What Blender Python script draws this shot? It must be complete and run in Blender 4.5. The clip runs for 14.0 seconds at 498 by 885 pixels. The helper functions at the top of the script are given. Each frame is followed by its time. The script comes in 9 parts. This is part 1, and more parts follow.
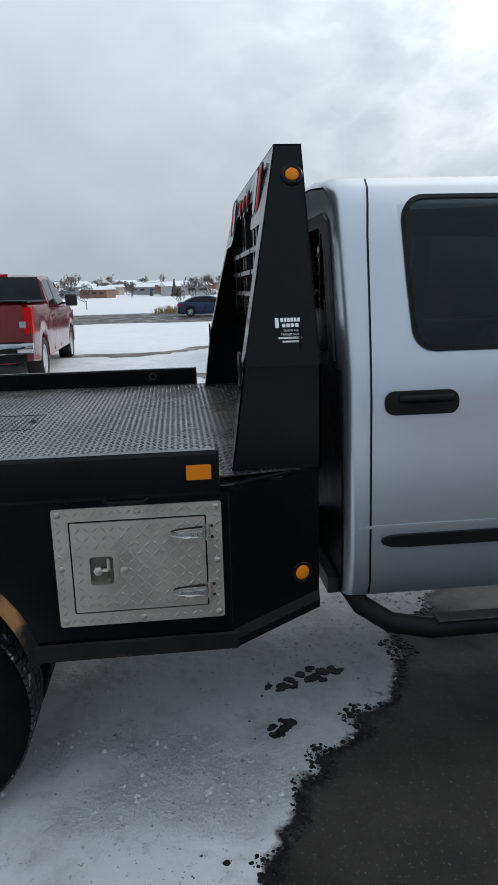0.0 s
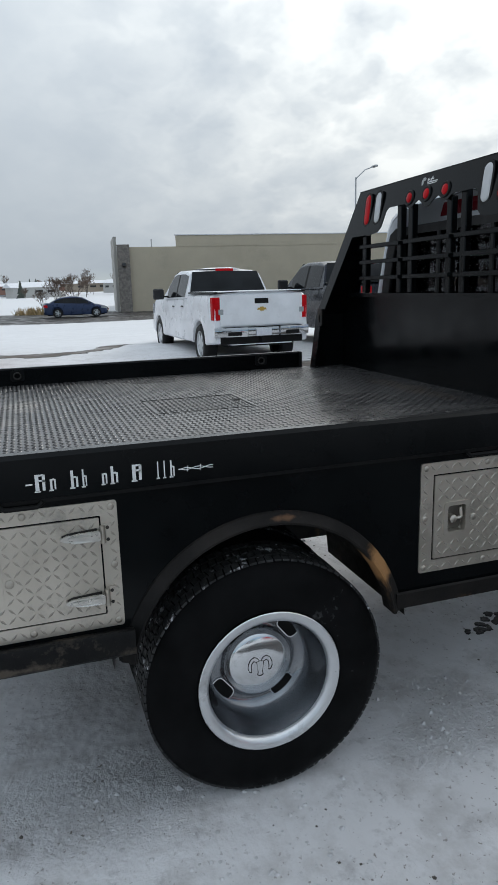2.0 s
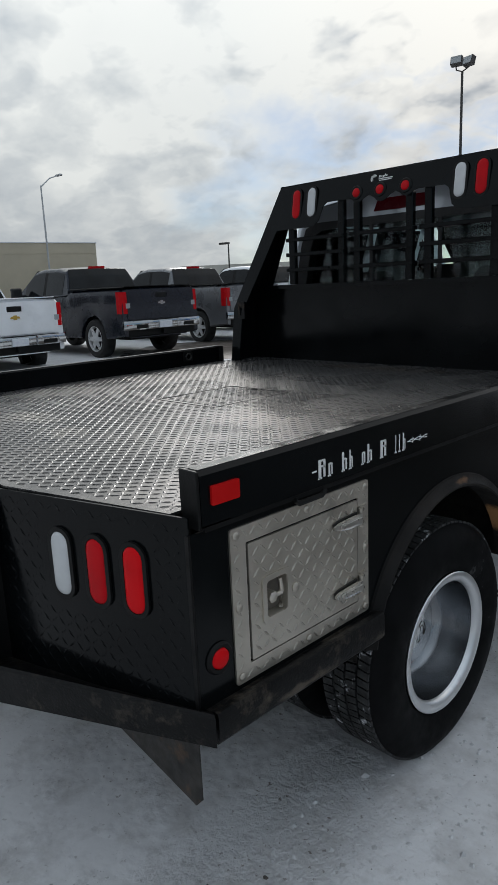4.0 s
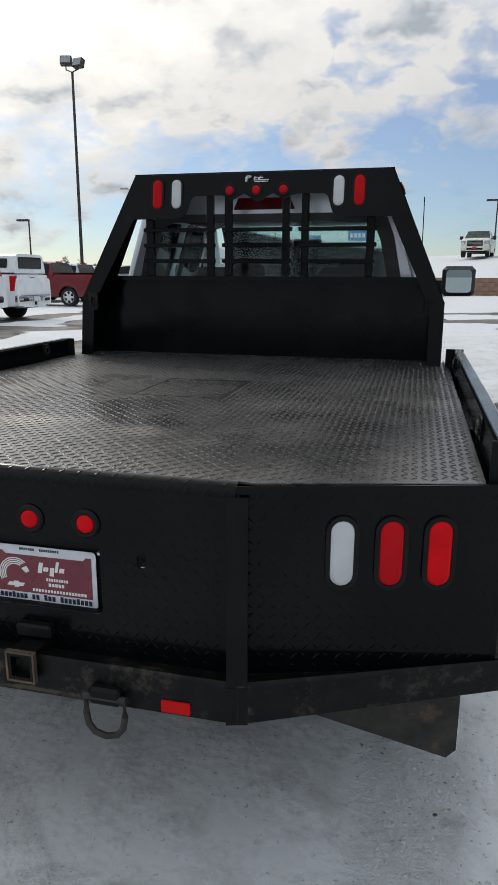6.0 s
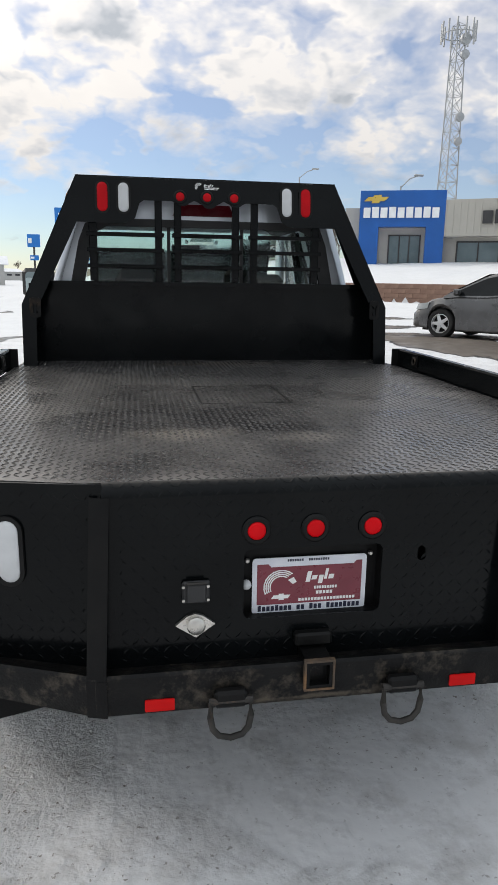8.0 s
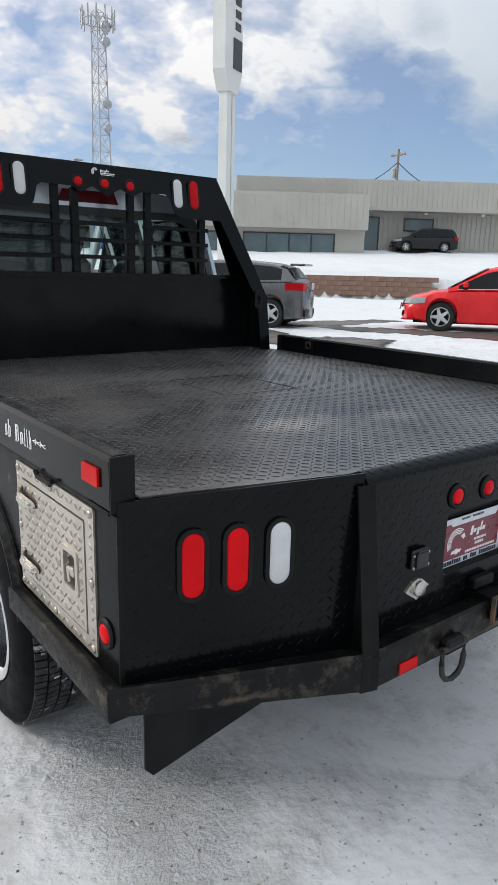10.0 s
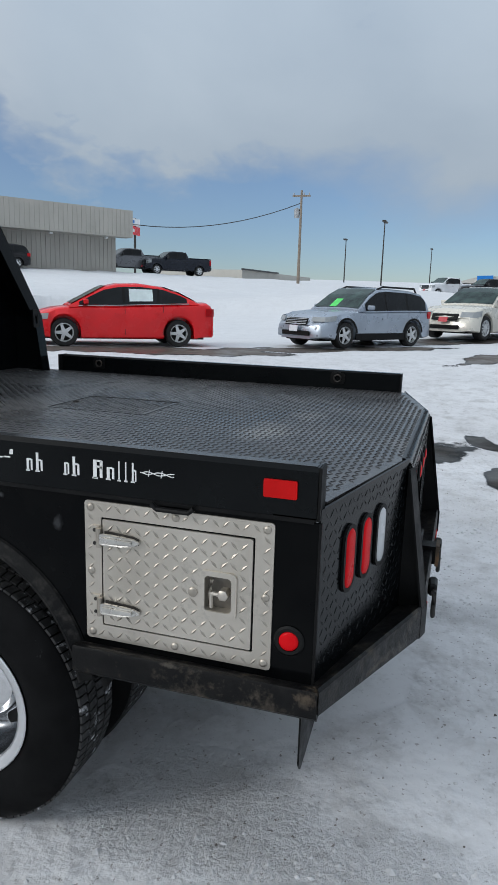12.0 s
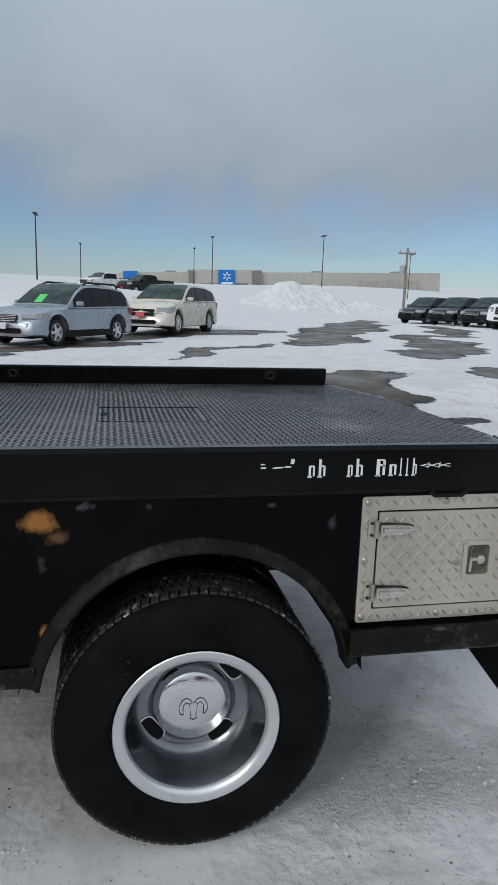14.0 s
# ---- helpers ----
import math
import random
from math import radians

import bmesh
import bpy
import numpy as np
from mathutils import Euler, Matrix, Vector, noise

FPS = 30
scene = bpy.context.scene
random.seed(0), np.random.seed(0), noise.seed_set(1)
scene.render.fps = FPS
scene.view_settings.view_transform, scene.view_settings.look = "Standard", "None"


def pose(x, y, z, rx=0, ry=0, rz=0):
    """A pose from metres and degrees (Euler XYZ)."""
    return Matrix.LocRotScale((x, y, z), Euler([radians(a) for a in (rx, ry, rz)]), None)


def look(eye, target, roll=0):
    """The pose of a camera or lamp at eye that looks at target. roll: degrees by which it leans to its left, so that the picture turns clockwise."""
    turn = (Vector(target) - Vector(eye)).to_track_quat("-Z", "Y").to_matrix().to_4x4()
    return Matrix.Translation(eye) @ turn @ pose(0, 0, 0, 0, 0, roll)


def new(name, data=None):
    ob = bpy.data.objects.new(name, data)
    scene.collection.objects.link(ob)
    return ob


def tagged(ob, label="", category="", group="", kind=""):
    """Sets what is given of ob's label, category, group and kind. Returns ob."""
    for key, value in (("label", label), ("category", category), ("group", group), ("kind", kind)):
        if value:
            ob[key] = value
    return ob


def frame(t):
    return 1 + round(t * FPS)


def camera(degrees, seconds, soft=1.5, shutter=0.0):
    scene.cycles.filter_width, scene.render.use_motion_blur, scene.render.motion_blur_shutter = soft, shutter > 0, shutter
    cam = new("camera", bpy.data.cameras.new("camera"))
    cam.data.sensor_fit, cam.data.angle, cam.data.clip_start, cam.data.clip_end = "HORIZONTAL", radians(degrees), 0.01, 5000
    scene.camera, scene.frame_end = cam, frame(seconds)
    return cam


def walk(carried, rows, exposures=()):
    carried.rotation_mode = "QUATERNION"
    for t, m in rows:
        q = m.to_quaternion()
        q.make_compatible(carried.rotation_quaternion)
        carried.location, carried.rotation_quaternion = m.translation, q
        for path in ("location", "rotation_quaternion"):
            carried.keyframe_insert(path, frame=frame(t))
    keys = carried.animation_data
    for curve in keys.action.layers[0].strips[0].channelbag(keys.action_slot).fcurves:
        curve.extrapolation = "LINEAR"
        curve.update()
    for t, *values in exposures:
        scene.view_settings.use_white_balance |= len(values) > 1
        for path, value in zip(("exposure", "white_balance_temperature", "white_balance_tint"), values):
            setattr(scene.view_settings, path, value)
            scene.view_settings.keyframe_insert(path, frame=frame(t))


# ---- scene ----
cam = camera(40.2, 14.0, soft=1.0)
PATH = [
    (0, (3.179, 2.227, 1.741), (1.238, 2.42, 1.299), -1.6),
    (0.5, (3.18, 1.81, 1.709), (1.239, 2.009, 1.27), -1.6),
    (1, (3.178, 1.424, 1.706), (1.244, 1.677, 1.265), -1.6),
    (1.5, (3.094, 1.042, 1.707), (1.186, 1.446, 1.263), -1.6),
    (2, (3.049, 0.602, 1.691), (1.196, 1.208, 1.243), -1.6),
    (2.2, (3.014, 0.435, 1.693), (1.194, 1.134, 1.246), -1.4),
    (4.3, (2.06, -0.816, 1.633), (0.784, 0.654, 1.173), -1.9),
    (4.5, (1.946, -0.925, 1.633), (0.773, 0.626, 1.166), -1.2),
    (5, (1.635, -1.147, 1.636), (0.714, 0.565, 1.166), -0.5),
    (5.5, (1.281, -1.273, 1.625), (0.596, 0.545, 1.154), -0.3),
    (6, (0.918, -1.429, 1.635), (0.461, 0.459, 1.159), 0.3),
    (6.5, (0.546, -1.549, 1.653), (0.296, 0.378, 1.179), 0.5),
    (7, (0.202, -1.547, 1.647), (0.116, 0.394, 1.173), 0.5),
    (7.5, (-0.125, -1.58, 1.649), (-0.045, 0.362, 1.178), 0.6),
    (8, (-0.447, -1.574, 1.652), (-0.121, 0.344, 1.187), 0.9),
    (8.5, (-0.742, -1.474, 1.647), (-0.186, 0.39, 1.181), 1.0),
    (8.7, (-0.878, -1.442, 1.648), (-0.228, 0.392, 1.187), 1.4),
    (10.8, (-2.225, -0.821, 1.659), (-0.771, 0.476, 1.21), 1.5),
    (11, (-2.302, -0.745, 1.628), (-0.783, 0.484, 1.205), 1.7),
    (11.5, (-2.463, -0.455, 1.629), (-0.746, 0.479, 1.205), 1.6),
    (12, (-2.671, -0.097, 1.64), (-0.801, 0.479, 1.227), 1.7),
    (12.5, (-2.792, 0.263, 1.639), (-0.849, 0.503, 1.23), 2.0),
    (13, (-2.812, 0.63, 1.649), (-0.854, 0.576, 1.245), 2.0),
    (13.5, (-2.92, 1.088, 1.66), (-0.98, 0.806, 1.266), 2.0),
    (14, (-2.931, 1.517, 1.645), (-1.012, 1.12, 1.245), 1.8),
]
EXPOSURES = [(0, -0.2, 5950, 10), (1.5, -0.2, 6050, 10), (4.5, -0.6, 6150, 10), (5.5, -0.36, 6200, 10), (7.2, -0.20, 6550, 13), (8.5, 0.15, 6550, 12), (11.2, 0.02, 6050, 12), (12.3, -0.45, 5950, 10), (13.6, -0.54, 6100, 10), (14, -0.54, 6100, 10)]
walk(cam, [(t, look(eye, target, roll)) for t, eye, target, roll in PATH], exposures=EXPOSURES)

# ---- world, sun ----
SUN_DIR = Vector((-0.62, 0.62, 0.48)).normalized()
world = bpy.data.worlds.new("sky")
scene.world = world
world.use_nodes = True
wn, wl = world.node_tree.nodes, world.node_tree.links
wn.clear()


def wnode(kind, **kw):
    n = wn.new(kind)
    for k, v in kw.items():
        n.inputs[k].default_value = v
    return n


def wmath(op, a, b=None, clamp=False):
    n = wn.new("ShaderNodeMath")
    n.operation, n.use_clamp = op, clamp
    for i, s in enumerate((a, b)):
        if s is None:
            continue
        if isinstance(s, (int, float)):
            n.inputs[i].default_value = s
        else:
            wl.new(s, n.inputs[i])
    return n.outputs[0]


def wramp(src, stops):
    n = wn.new("ShaderNodeValToRGB")
    el = n.color_ramp.elements
    while len(el) < len(stops):
        el.new(0.5)
    for e, (p, c) in zip(el, stops):
        e.position, e.color = p, (*c, 1) if len(c) == 3 else c
    wl.new(src, n.inputs[0])
    return n.outputs[0]


sky = wn.new("ShaderNodeTexSky")
sky.sky_type, sky.sun_disc = "NISHITA", False
sky.sun_elevation, sky.sun_rotation = math.asin(SUN_DIR.z), math.atan2(SUN_DIR.x, SUN_DIR.y)
sky.air_density, sky.dust_density, sky.ozone_density = 1.0, 0.15, 1.2
coord = wn.new("ShaderNodeTexCoord")
sep = wn.new("ShaderNodeSeparateXYZ")
wl.new(coord.outputs["Generated"], sep.inputs[0])
up = wmath("MAXIMUM", sep.outputs[2], 0.0)
deep = wmath("ADD", up, 0.42)
comb = wn.new("ShaderNodeCombineXYZ")
wl.new(wmath("DIVIDE", sep.outputs[0], deep), comb.inputs[0])
wl.new(wmath("DIVIDE", sep.outputs[1], deep), comb.inputs[1])


def cloud_noise(scale, detail, rough, off):
    m = wn.new("ShaderNodeMapping")
    m.inputs["Location"].default_value = off
    m.inputs["Rotation"].default_value = (0, 0, 0.6)
    m.inputs["Scale"].default_value = (1.0, 1.15, 1.0)
    wl.new(comb.outputs[0], m.inputs[0])
    n = wnode("ShaderNodeTexNoise", Scale=scale, Detail=detail, Roughness=rough, Distortion=0.25)
    wl.new(m.outputs[0], n.inputs["Vector"])
    return n.outputs[0]


big = cloud_noise(0.75, 2.0, 0.45, (3.1, 1.7, 0))
mid = cloud_noise(2.2, 5.0, 0.52, (0.4, 5.2, 0))
puff = cloud_noise(6.0, 6.0, 0.55, (1.3, 2.6, 0))
# flocks of small cells, warped so that no two are alike
warp = wnode("ShaderNodeTexNoise", Scale=5.0, Detail=4.0, Roughness=0.6)
wl.new(comb.outputs[0], warp.inputs["Vector"])
shift = wn.new("ShaderNodeVectorMath")
shift.operation = "MULTIPLY_ADD"
wl.new(warp.outputs["Color"], shift.inputs[0])
shift.inputs[1].default_value = (0.34, 0.34, 0.0)
wl.new(comb.outputs[0], shift.inputs[2])
cell = wn.new("ShaderNodeTexVoronoi")
cell.feature = "SMOOTH_F1"
cell.inputs["Scale"].default_value, cell.inputs["Smoothness"].default_value, cell.inputs["Detail"].default_value = 7.5, 0.5, 1.5
cell.inputs["Roughness"].default_value, cell.inputs["Lacunarity"].default_value = 0.5, 2.3
wl.new(shift.outputs[0], cell.inputs["Vector"])
cells = cell.outputs["Distance"]
# a closed veil over the town, puffy broken clouds ahead, a low blue gap beyond the lots
west = wmath("MAXIMUM", wmath("MULTIPLY", sep.outputs[0], -1.0), 0.0)
east = wmath("MAXIMUM", sep.outputs[0], 0.0)
north = wmath("MAXIMUM", wmath("SUBTRACT", sep.outputs[1], wmath("MULTIPLY", west, 0.75)), 0.0)
rear = wmath("MAXIMUM", wmath("MULTIPLY", sep.outputs[1], -1.0), 0.0)
lowband = wmath("SUBTRACT", 1.0, wmath("MULTIPLY", up, 4.2, True))
bias = wmath("ADD", wmath("MULTIPLY", west, 0.22), wmath("MULTIPLY", rear, 0.12))
bias = wmath("ADD", bias, wmath("MULTIPLY", east, 0.10))
bias = wmath("SUBTRACT", bias, wmath("MULTIPLY", wmath("MULTIPLY", wmath("ADD", wmath("MULTIPLY", east, 1.35), wmath("MULTIPLY", north, 0.75)), lowband), 0.33))
north_east = wmath("POWER", wmath("MAXIMUM", wmath("ADD", wmath("MULTIPLY", sep.outputs[0], 0.77), wmath("MULTIPLY", sep.outputs[1], 0.64)), 0.0), 4.0)
bias = wmath("SUBTRACT", bias, wmath("MULTIPLY", north_east, 0.03))
cover = wmath("ADD", wmath("ADD", wmath("MULTIPLY", big, 0.62), wmath("MULTIPLY", mid, 0.50)), bias)
cover = wmath("ADD", cover, wmath("MULTIPLY", wmath("MULTIPLY", wmath("SUBTRACT", puff, 0.5), north), 0.60))
cover = wmath("ADD", cover, wmath("MULTIPLY", wmath("MULTIPLY", wmath("SUBTRACT", 0.36, cells), north), 0.42))
cover = wmath("ADD", cover, wmath("MULTIPLY", wmath("MINIMUM", up, 0.35), 0.50))
cover = wmath("ADD", cover, wmath("MULTIPLY", wmath("MULTIPLY", north, wmath("MULTIPLY", wmath("SUBTRACT", up, 0.10), 6.0, True)), 0.17))
mask = wramp(cover, [(0.45, (0.20, 0.20, 0.20)), (0.56, (0.52, 0.52, 0.52)), (0.67, (1, 1, 1))])
dot = wn.new("ShaderNodeVectorMath")
dot.operation = "DOT_PRODUCT"
wl.new(coord.outputs["Generated"], dot.inputs[0])
dot.inputs[1].default_value = SUN_DIR
near_sun = wmath("POWER", wmath("MAXIMUM", dot.outputs["Value"], 0.0), 9.0)
shade = cloud_noise(5.6, 5.0, 0.50, (2.2, 0.3, 0))
# thick middles are grey against the light, thin edges bright
relief = wmath("ADD", shade, wmath("MULTIPLY", wmath("SUBTRACT", cells, 0.36), 0.38))
broken = wramp(relief, [(0.36, (0.50, 0.545, 0.59)), (0.47, (0.70, 0.725, 0.75)), (0.60, (0.93, 0.915, 0.88))])
veil = wramp(mid, [(0.25, (0.545, 0.595, 0.64)), (0.75, (0.66, 0.70, 0.725))])
calm_mix = wn.new("ShaderNodeMix")
calm_mix.data_type, calm_mix.blend_type = "RGBA", "MULTIPLY"
calm_mix.inputs[0].default_value = 1.0
wl.new(veil, calm_mix.inputs[6])
wl.new(wramp(wmath("ADD", wmath("MULTIPLY", sep.outputs[0], -0.5), 0.5), [(0.1, (0.95, 1.0, 1.03)), (0.5, (1.0, 1.0, 1.0)), (0.8, (1.22, 1.22, 1.20))]), calm_mix.inputs[7])
calm = calm_mix.outputs[2]
soft_side = wn.new("ShaderNodeMix")
soft_side.data_type = "RGBA"
wl.new(wmath("SUBTRACT", 1.0, wmath("MULTIPLY", wmath("SUBTRACT", north, wmath("ADD", wmath("MULTIPLY", east, 0.5), 0.12)), 2.4, True), True), soft_side.inputs[0])
wl.new(broken, soft_side.inputs[6])
wl.new(calm, soft_side.inputs[7])
tone = soft_side.outputs[2]
glow = wn.new("ShaderNodeMix")
glow.data_type, glow.blend_type = "RGBA", "ADD"
glow.inputs[0].default_value = 1.0
wl.new(tone, glow.inputs[6])
lit = wn.new("ShaderNodeMix")
lit.data_type = "RGBA"
wl.new(wmath("MULTIPLY", near_sun, wmath("POWER", wmath("MULTIPLY", relief, 1.75), 2.0)), lit.inputs[0])
lit.inputs[6].default_value, lit.inputs[7].default_value = (0, 0, 0, 1), (0.62, 0.56, 0.44, 1)
wl.new(lit.outputs[2], glow.inputs[7])
bg_sky, bg_cloud = wn.new("ShaderNodeBackground"), wn.new("ShaderNodeBackground")
bg_sky.inputs[1].default_value = 0.098
# an overcast sky brightens towards the zenith
wl.new(wmath("ADD", wmath("MULTIPLY", up, 1.0), 0.69), bg_cloud.inputs[1])
blue_mix = wn.new("ShaderNodeMix")
blue_mix.data_type, blue_mix.blend_type = "RGBA", "MULTIPLY"
blue_mix.inputs[0].default_value = 1.0
wl.new(sky.outputs[0], blue_mix.inputs[6])
blue_mix.inputs[7].default_value = (0.79, 0.92, 1.12, 1)
wl.new(blue_mix.outputs[2], bg_sky.inputs[0])
wl.new(glow.outputs[2], bg_cloud.inputs[0])
mixer, wout = wn.new("ShaderNodeMixShader"), wn.new("ShaderNodeOutputWorld")
wl.new(mask, mixer.inputs[0])
wl.new(bg_sky.outputs[0], mixer.inputs[1])
wl.new(bg_cloud.outputs[0], mixer.inputs[2])
wl.new(mixer.outputs[0], wout.inputs[0])

lamp = bpy.data.lights.new("sun", "SUN")
lamp.energy, lamp.angle, lamp.color = 1.15, radians(14), (1.0, 0.95, 0.87)
sun = new("sun", lamp)
sun.matrix_world = look(SUN_DIR * 50, (0, 0, 0))


# ---- materials ----
def nodes_of(name):
    m = bpy.data.materials.new(name)
    m.use_nodes = True
    nt = m.node_tree
    return m, nt, nt.nodes["Principled BSDF"]


def link(nt, a, b):
    nt.links.new(a, b)


def tex(nt, scale, detail=5.0, rough=0.55, coords="Object", stretch=None):
    co = nt.nodes.new("ShaderNodeTexCoord")
    src = co.outputs[coords]
    if stretch:
        mp = nt.nodes.new("ShaderNodeMapping")
        mp.inputs["Scale"].default_value = stretch
        link(nt, src, mp.inputs[0])
        src = mp.outputs[0]
    n = nt.nodes.new("ShaderNodeTexNoise")
    n.inputs["Scale"].default_value, n.inputs["Detail"].default_value, n.inputs["Roughness"].default_value = scale, detail, rough
    link(nt, src, n.inputs["Vector"])
    return n.outputs[0]


def ramp(nt, src, stops):
    n = nt.nodes.new("ShaderNodeValToRGB")
    el = n.color_ramp.elements
    while len(el) < len(stops):
        el.new(0.5)
    for e, (p, c) in zip(el, stops):
        e.position = p
        e.color = (c, c, c, 1) if isinstance(c, (int, float)) else (*c, 1)
    link(nt, src, n.inputs[0])
    return n.outputs[0]


def blend(nt, fac, a, b):
    n = nt.nodes.new("ShaderNodeMix")
    n.data_type = "RGBA"
    for s, i in ((fac, 0), (a, 6), (b, 7)):
        if hasattr(s, "is_output"):
            link(nt, s, n.inputs[i])
        elif i == 0:
            n.inputs[0].default_value = s
        else:
            n.inputs[i].default_value = (*s, 1)
    return n.outputs[2]


def bumped(nt, bsdf, src, strength, dist):
    b = nt.nodes.new("ShaderNodeBump")
    b.inputs["Strength"].default_value, b.inputs["Distance"].default_value = strength, dist
    link(nt, src, b.inputs["Height"])
    link(nt, b.outputs[0], bsdf.inputs["Normal"])
    return b


def stain(nt, col, centre, radii, colour, power=1.0, ragged=0.9, grain=14.0):
    """A stain with a ragged edge of its own round a place on the thing."""
    co = nt.nodes.new("ShaderNodeTexCoord")
    mp = nt.nodes.new("ShaderNodeMapping")
    mp.vector_type = "POINT"
    mp.inputs["Location"].default_value = [-c / r for c, r in zip(centre, radii)]
    mp.inputs["Scale"].default_value = [1 / r for r in radii]
    link(nt, co.outputs["Object"], mp.inputs[0])
    ln = nt.nodes.new("ShaderNodeVectorMath")
    ln.operation = "LENGTH"
    link(nt, mp.outputs[0], ln.inputs[0])
    f = nt.nodes.new("ShaderNodeMath")
    f.operation = "MULTIPLY_ADD"
    link(nt, tex(nt, grain, 7, 0.66), f.inputs[0])
    f.inputs[1].default_value = ragged
    link(nt, ln.outputs["Value"], f.inputs[2])
    half = nt.nodes.new("ShaderNodeMath")
    half.operation = "MULTIPLY"
    link(nt, f.outputs[0], half.inputs[0])
    half.inputs[1].default_value = 0.5
    return blend(nt, ramp(nt, half.outputs[0], [(0.36, power), (0.36 + 0.5 / (1 + 2 * ragged), 0.0)]), col, colour)


def surface(name, c1, c2=None, rough=(0.4, 0.6), metal=0.0, scale=6.0, fine=90.0, bump=0.0, bdist=0.002, coat=0.0, spec=0.5, dirt=None, dirt_at=(0.58, 0.72), coords="Object", stains=()):
    """A surface with two scales of variation, optional dirt with edges of its own, and fine relief."""
    m, nt, b = nodes_of(name)
    c2 = c2 or tuple(min(1, v * 1.18 + 0.004) for v in c1)
    col = blend(nt, ramp(nt, tex(nt, scale, coords=coords), [(0.35, 0.0), (0.68, 1.0)]), c1, c2)
    if dirt:
        big_n, small_n = tex(nt, scale * 0.6, 8, 0.68, coords), tex(nt, fine * 0.4, 4, 0.6, coords)
        f = nt.nodes.new("ShaderNodeMath")
        f.operation = "MULTIPLY_ADD"
        link(nt, small_n, f.inputs[0])
        f.inputs[1].default_value = 0.28
        link(nt, big_n, f.inputs[2])
        col = blend(nt, ramp(nt, f.outputs[0], [(dirt_at[0], 0.0), (dirt_at[1], 1.0)]), col, dirt)
    for row in stains:
        col = stain(nt, col, *row)
    link(nt, col, b.inputs["Base Color"])
    link(nt, ramp(nt, tex(nt, scale * 2.3, 6, coords=coords), [(0.3, rough[0]), (0.7, rough[1])]), b.inputs["Roughness"])
    b.inputs["Metallic"].default_value = metal
    b.inputs["Coat Weight"].default_value = coat
    b.inputs["Coat Roughness"].default_value = 0.08
    b.inputs["Specular IOR Level"].default_value = spec
    if bump:
        bumped(nt, b, tex(nt, fine, 4, coords=coords), bump, bdist)
    return m


def paint(name, c, metal=0.35, rough=0.32, dirt=None):
    return surface(name, c, rough=(rough * 0.8, rough * 1.25), metal=metal, scale=1.6, coat=0.3, spec=0.35, dirt=dirt, dirt_at=(0.66, 0.86))


BLACK = surface("black_bed_paint", (0.0020, 0.0026, 0.0031), (0.0045, 0.0054, 0.0060), (0.10, 0.24), 0.0, 3.0, 160, 0.10, 0.0012, spec=0.14, dirt=(0.060, 0.058, 0.055), dirt_at=(0.84, 1.0))
BLACK_WORN = surface("worn_black_paint", (0.0035, 0.0036, 0.004), (0.0085, 0.0083, 0.008), (0.32, 0.6), 0.0, 6.0, 140, 0.3, 0.002, spec=0.15, dirt=(0.085, 0.056, 0.036), dirt_at=(0.79, 0.96))
BLACK_RUSTY = surface("rust_stained_black_paint", (0.0035, 0.0036, 0.004), (0.0085, 0.0083, 0.008), (0.30, 0.52), 0.0, 17.0, 150, 0.45, 0.003, spec=0.16, dirt=(0.090, 0.075, 0.058), dirt_at=(0.66, 0.91), stains=(
    ((-1.19, 0.20, 0.690), (0.12, 0.16, 0.07), (0.085, 0.066, 0.047), 0.8, 1.5, 26.0), ((-1.20, 0.55, 0.708), (0.12, 0.30, 0.022), (0.075, 0.066, 0.054), 0.8, 1.5, 26.0), ((-0.90, 0.06, 0.64), (0.26, 0.16, 0.035), (0.11, 0.090, 0.070), 0.7, 1.2, 18.0),
    ((1.20, 0.50, 0.65), (0.12, 0.34, 0.030), (0.11, 0.090, 0.070), 0.7, 1.2, 18.0), ((0.0, -0.05, 0.60), (0.60, 0.10, 0.018), (0.09, 0.075, 0.058), 0.8, 1.2, 22.0)))
# paler, glossier black for the rail tops: sky glare partly put into the colour
RAIL_TOP = surface("scuffed_rail_top", (0.012, 0.012, 0.013), (0.055, 0.054, 0.053), (0.14, 0.30), 0.3, 5.0, 160, 0.15, 0.001, spec=0.7)
RUST = surface("rusted_edge", (0.006, 0.006, 0.006), (0.022, 0.019, 0.017), (0.45, 0.8), 0.0, 4.0, 120, 0.5, 0.003, dirt=(0.14, 0.085, 0.048), dirt_at=(0.70, 0.86), spec=0.15, stains=(((1.16, 1.66, 0.77), (1.0, 0.11, 0.14), (0.34, 0.18, 0.075), 1.0, 0.9, 22.0), ((1.16, 1.33, 0.985), (1.0, 0.16, 0.03), (0.18, 0.10, 0.055), 0.7, 1.3, 20.0)))
LIP_WORN = surface("scraped_lip_paint", (0.0035, 0.0036, 0.004), (0.0100, 0.0098, 0.0095), (0.35, 0.65), 0.0, 9.0, 140, 0.5, 0.003, spec=0.15, dirt=(0.062, 0.056, 0.050), dirt_at=(0.68, 0.92))
RUST_ORANGE, SCUFF = (0.30, 0.135, 0.040), (0.085, 0.088, 0.092)
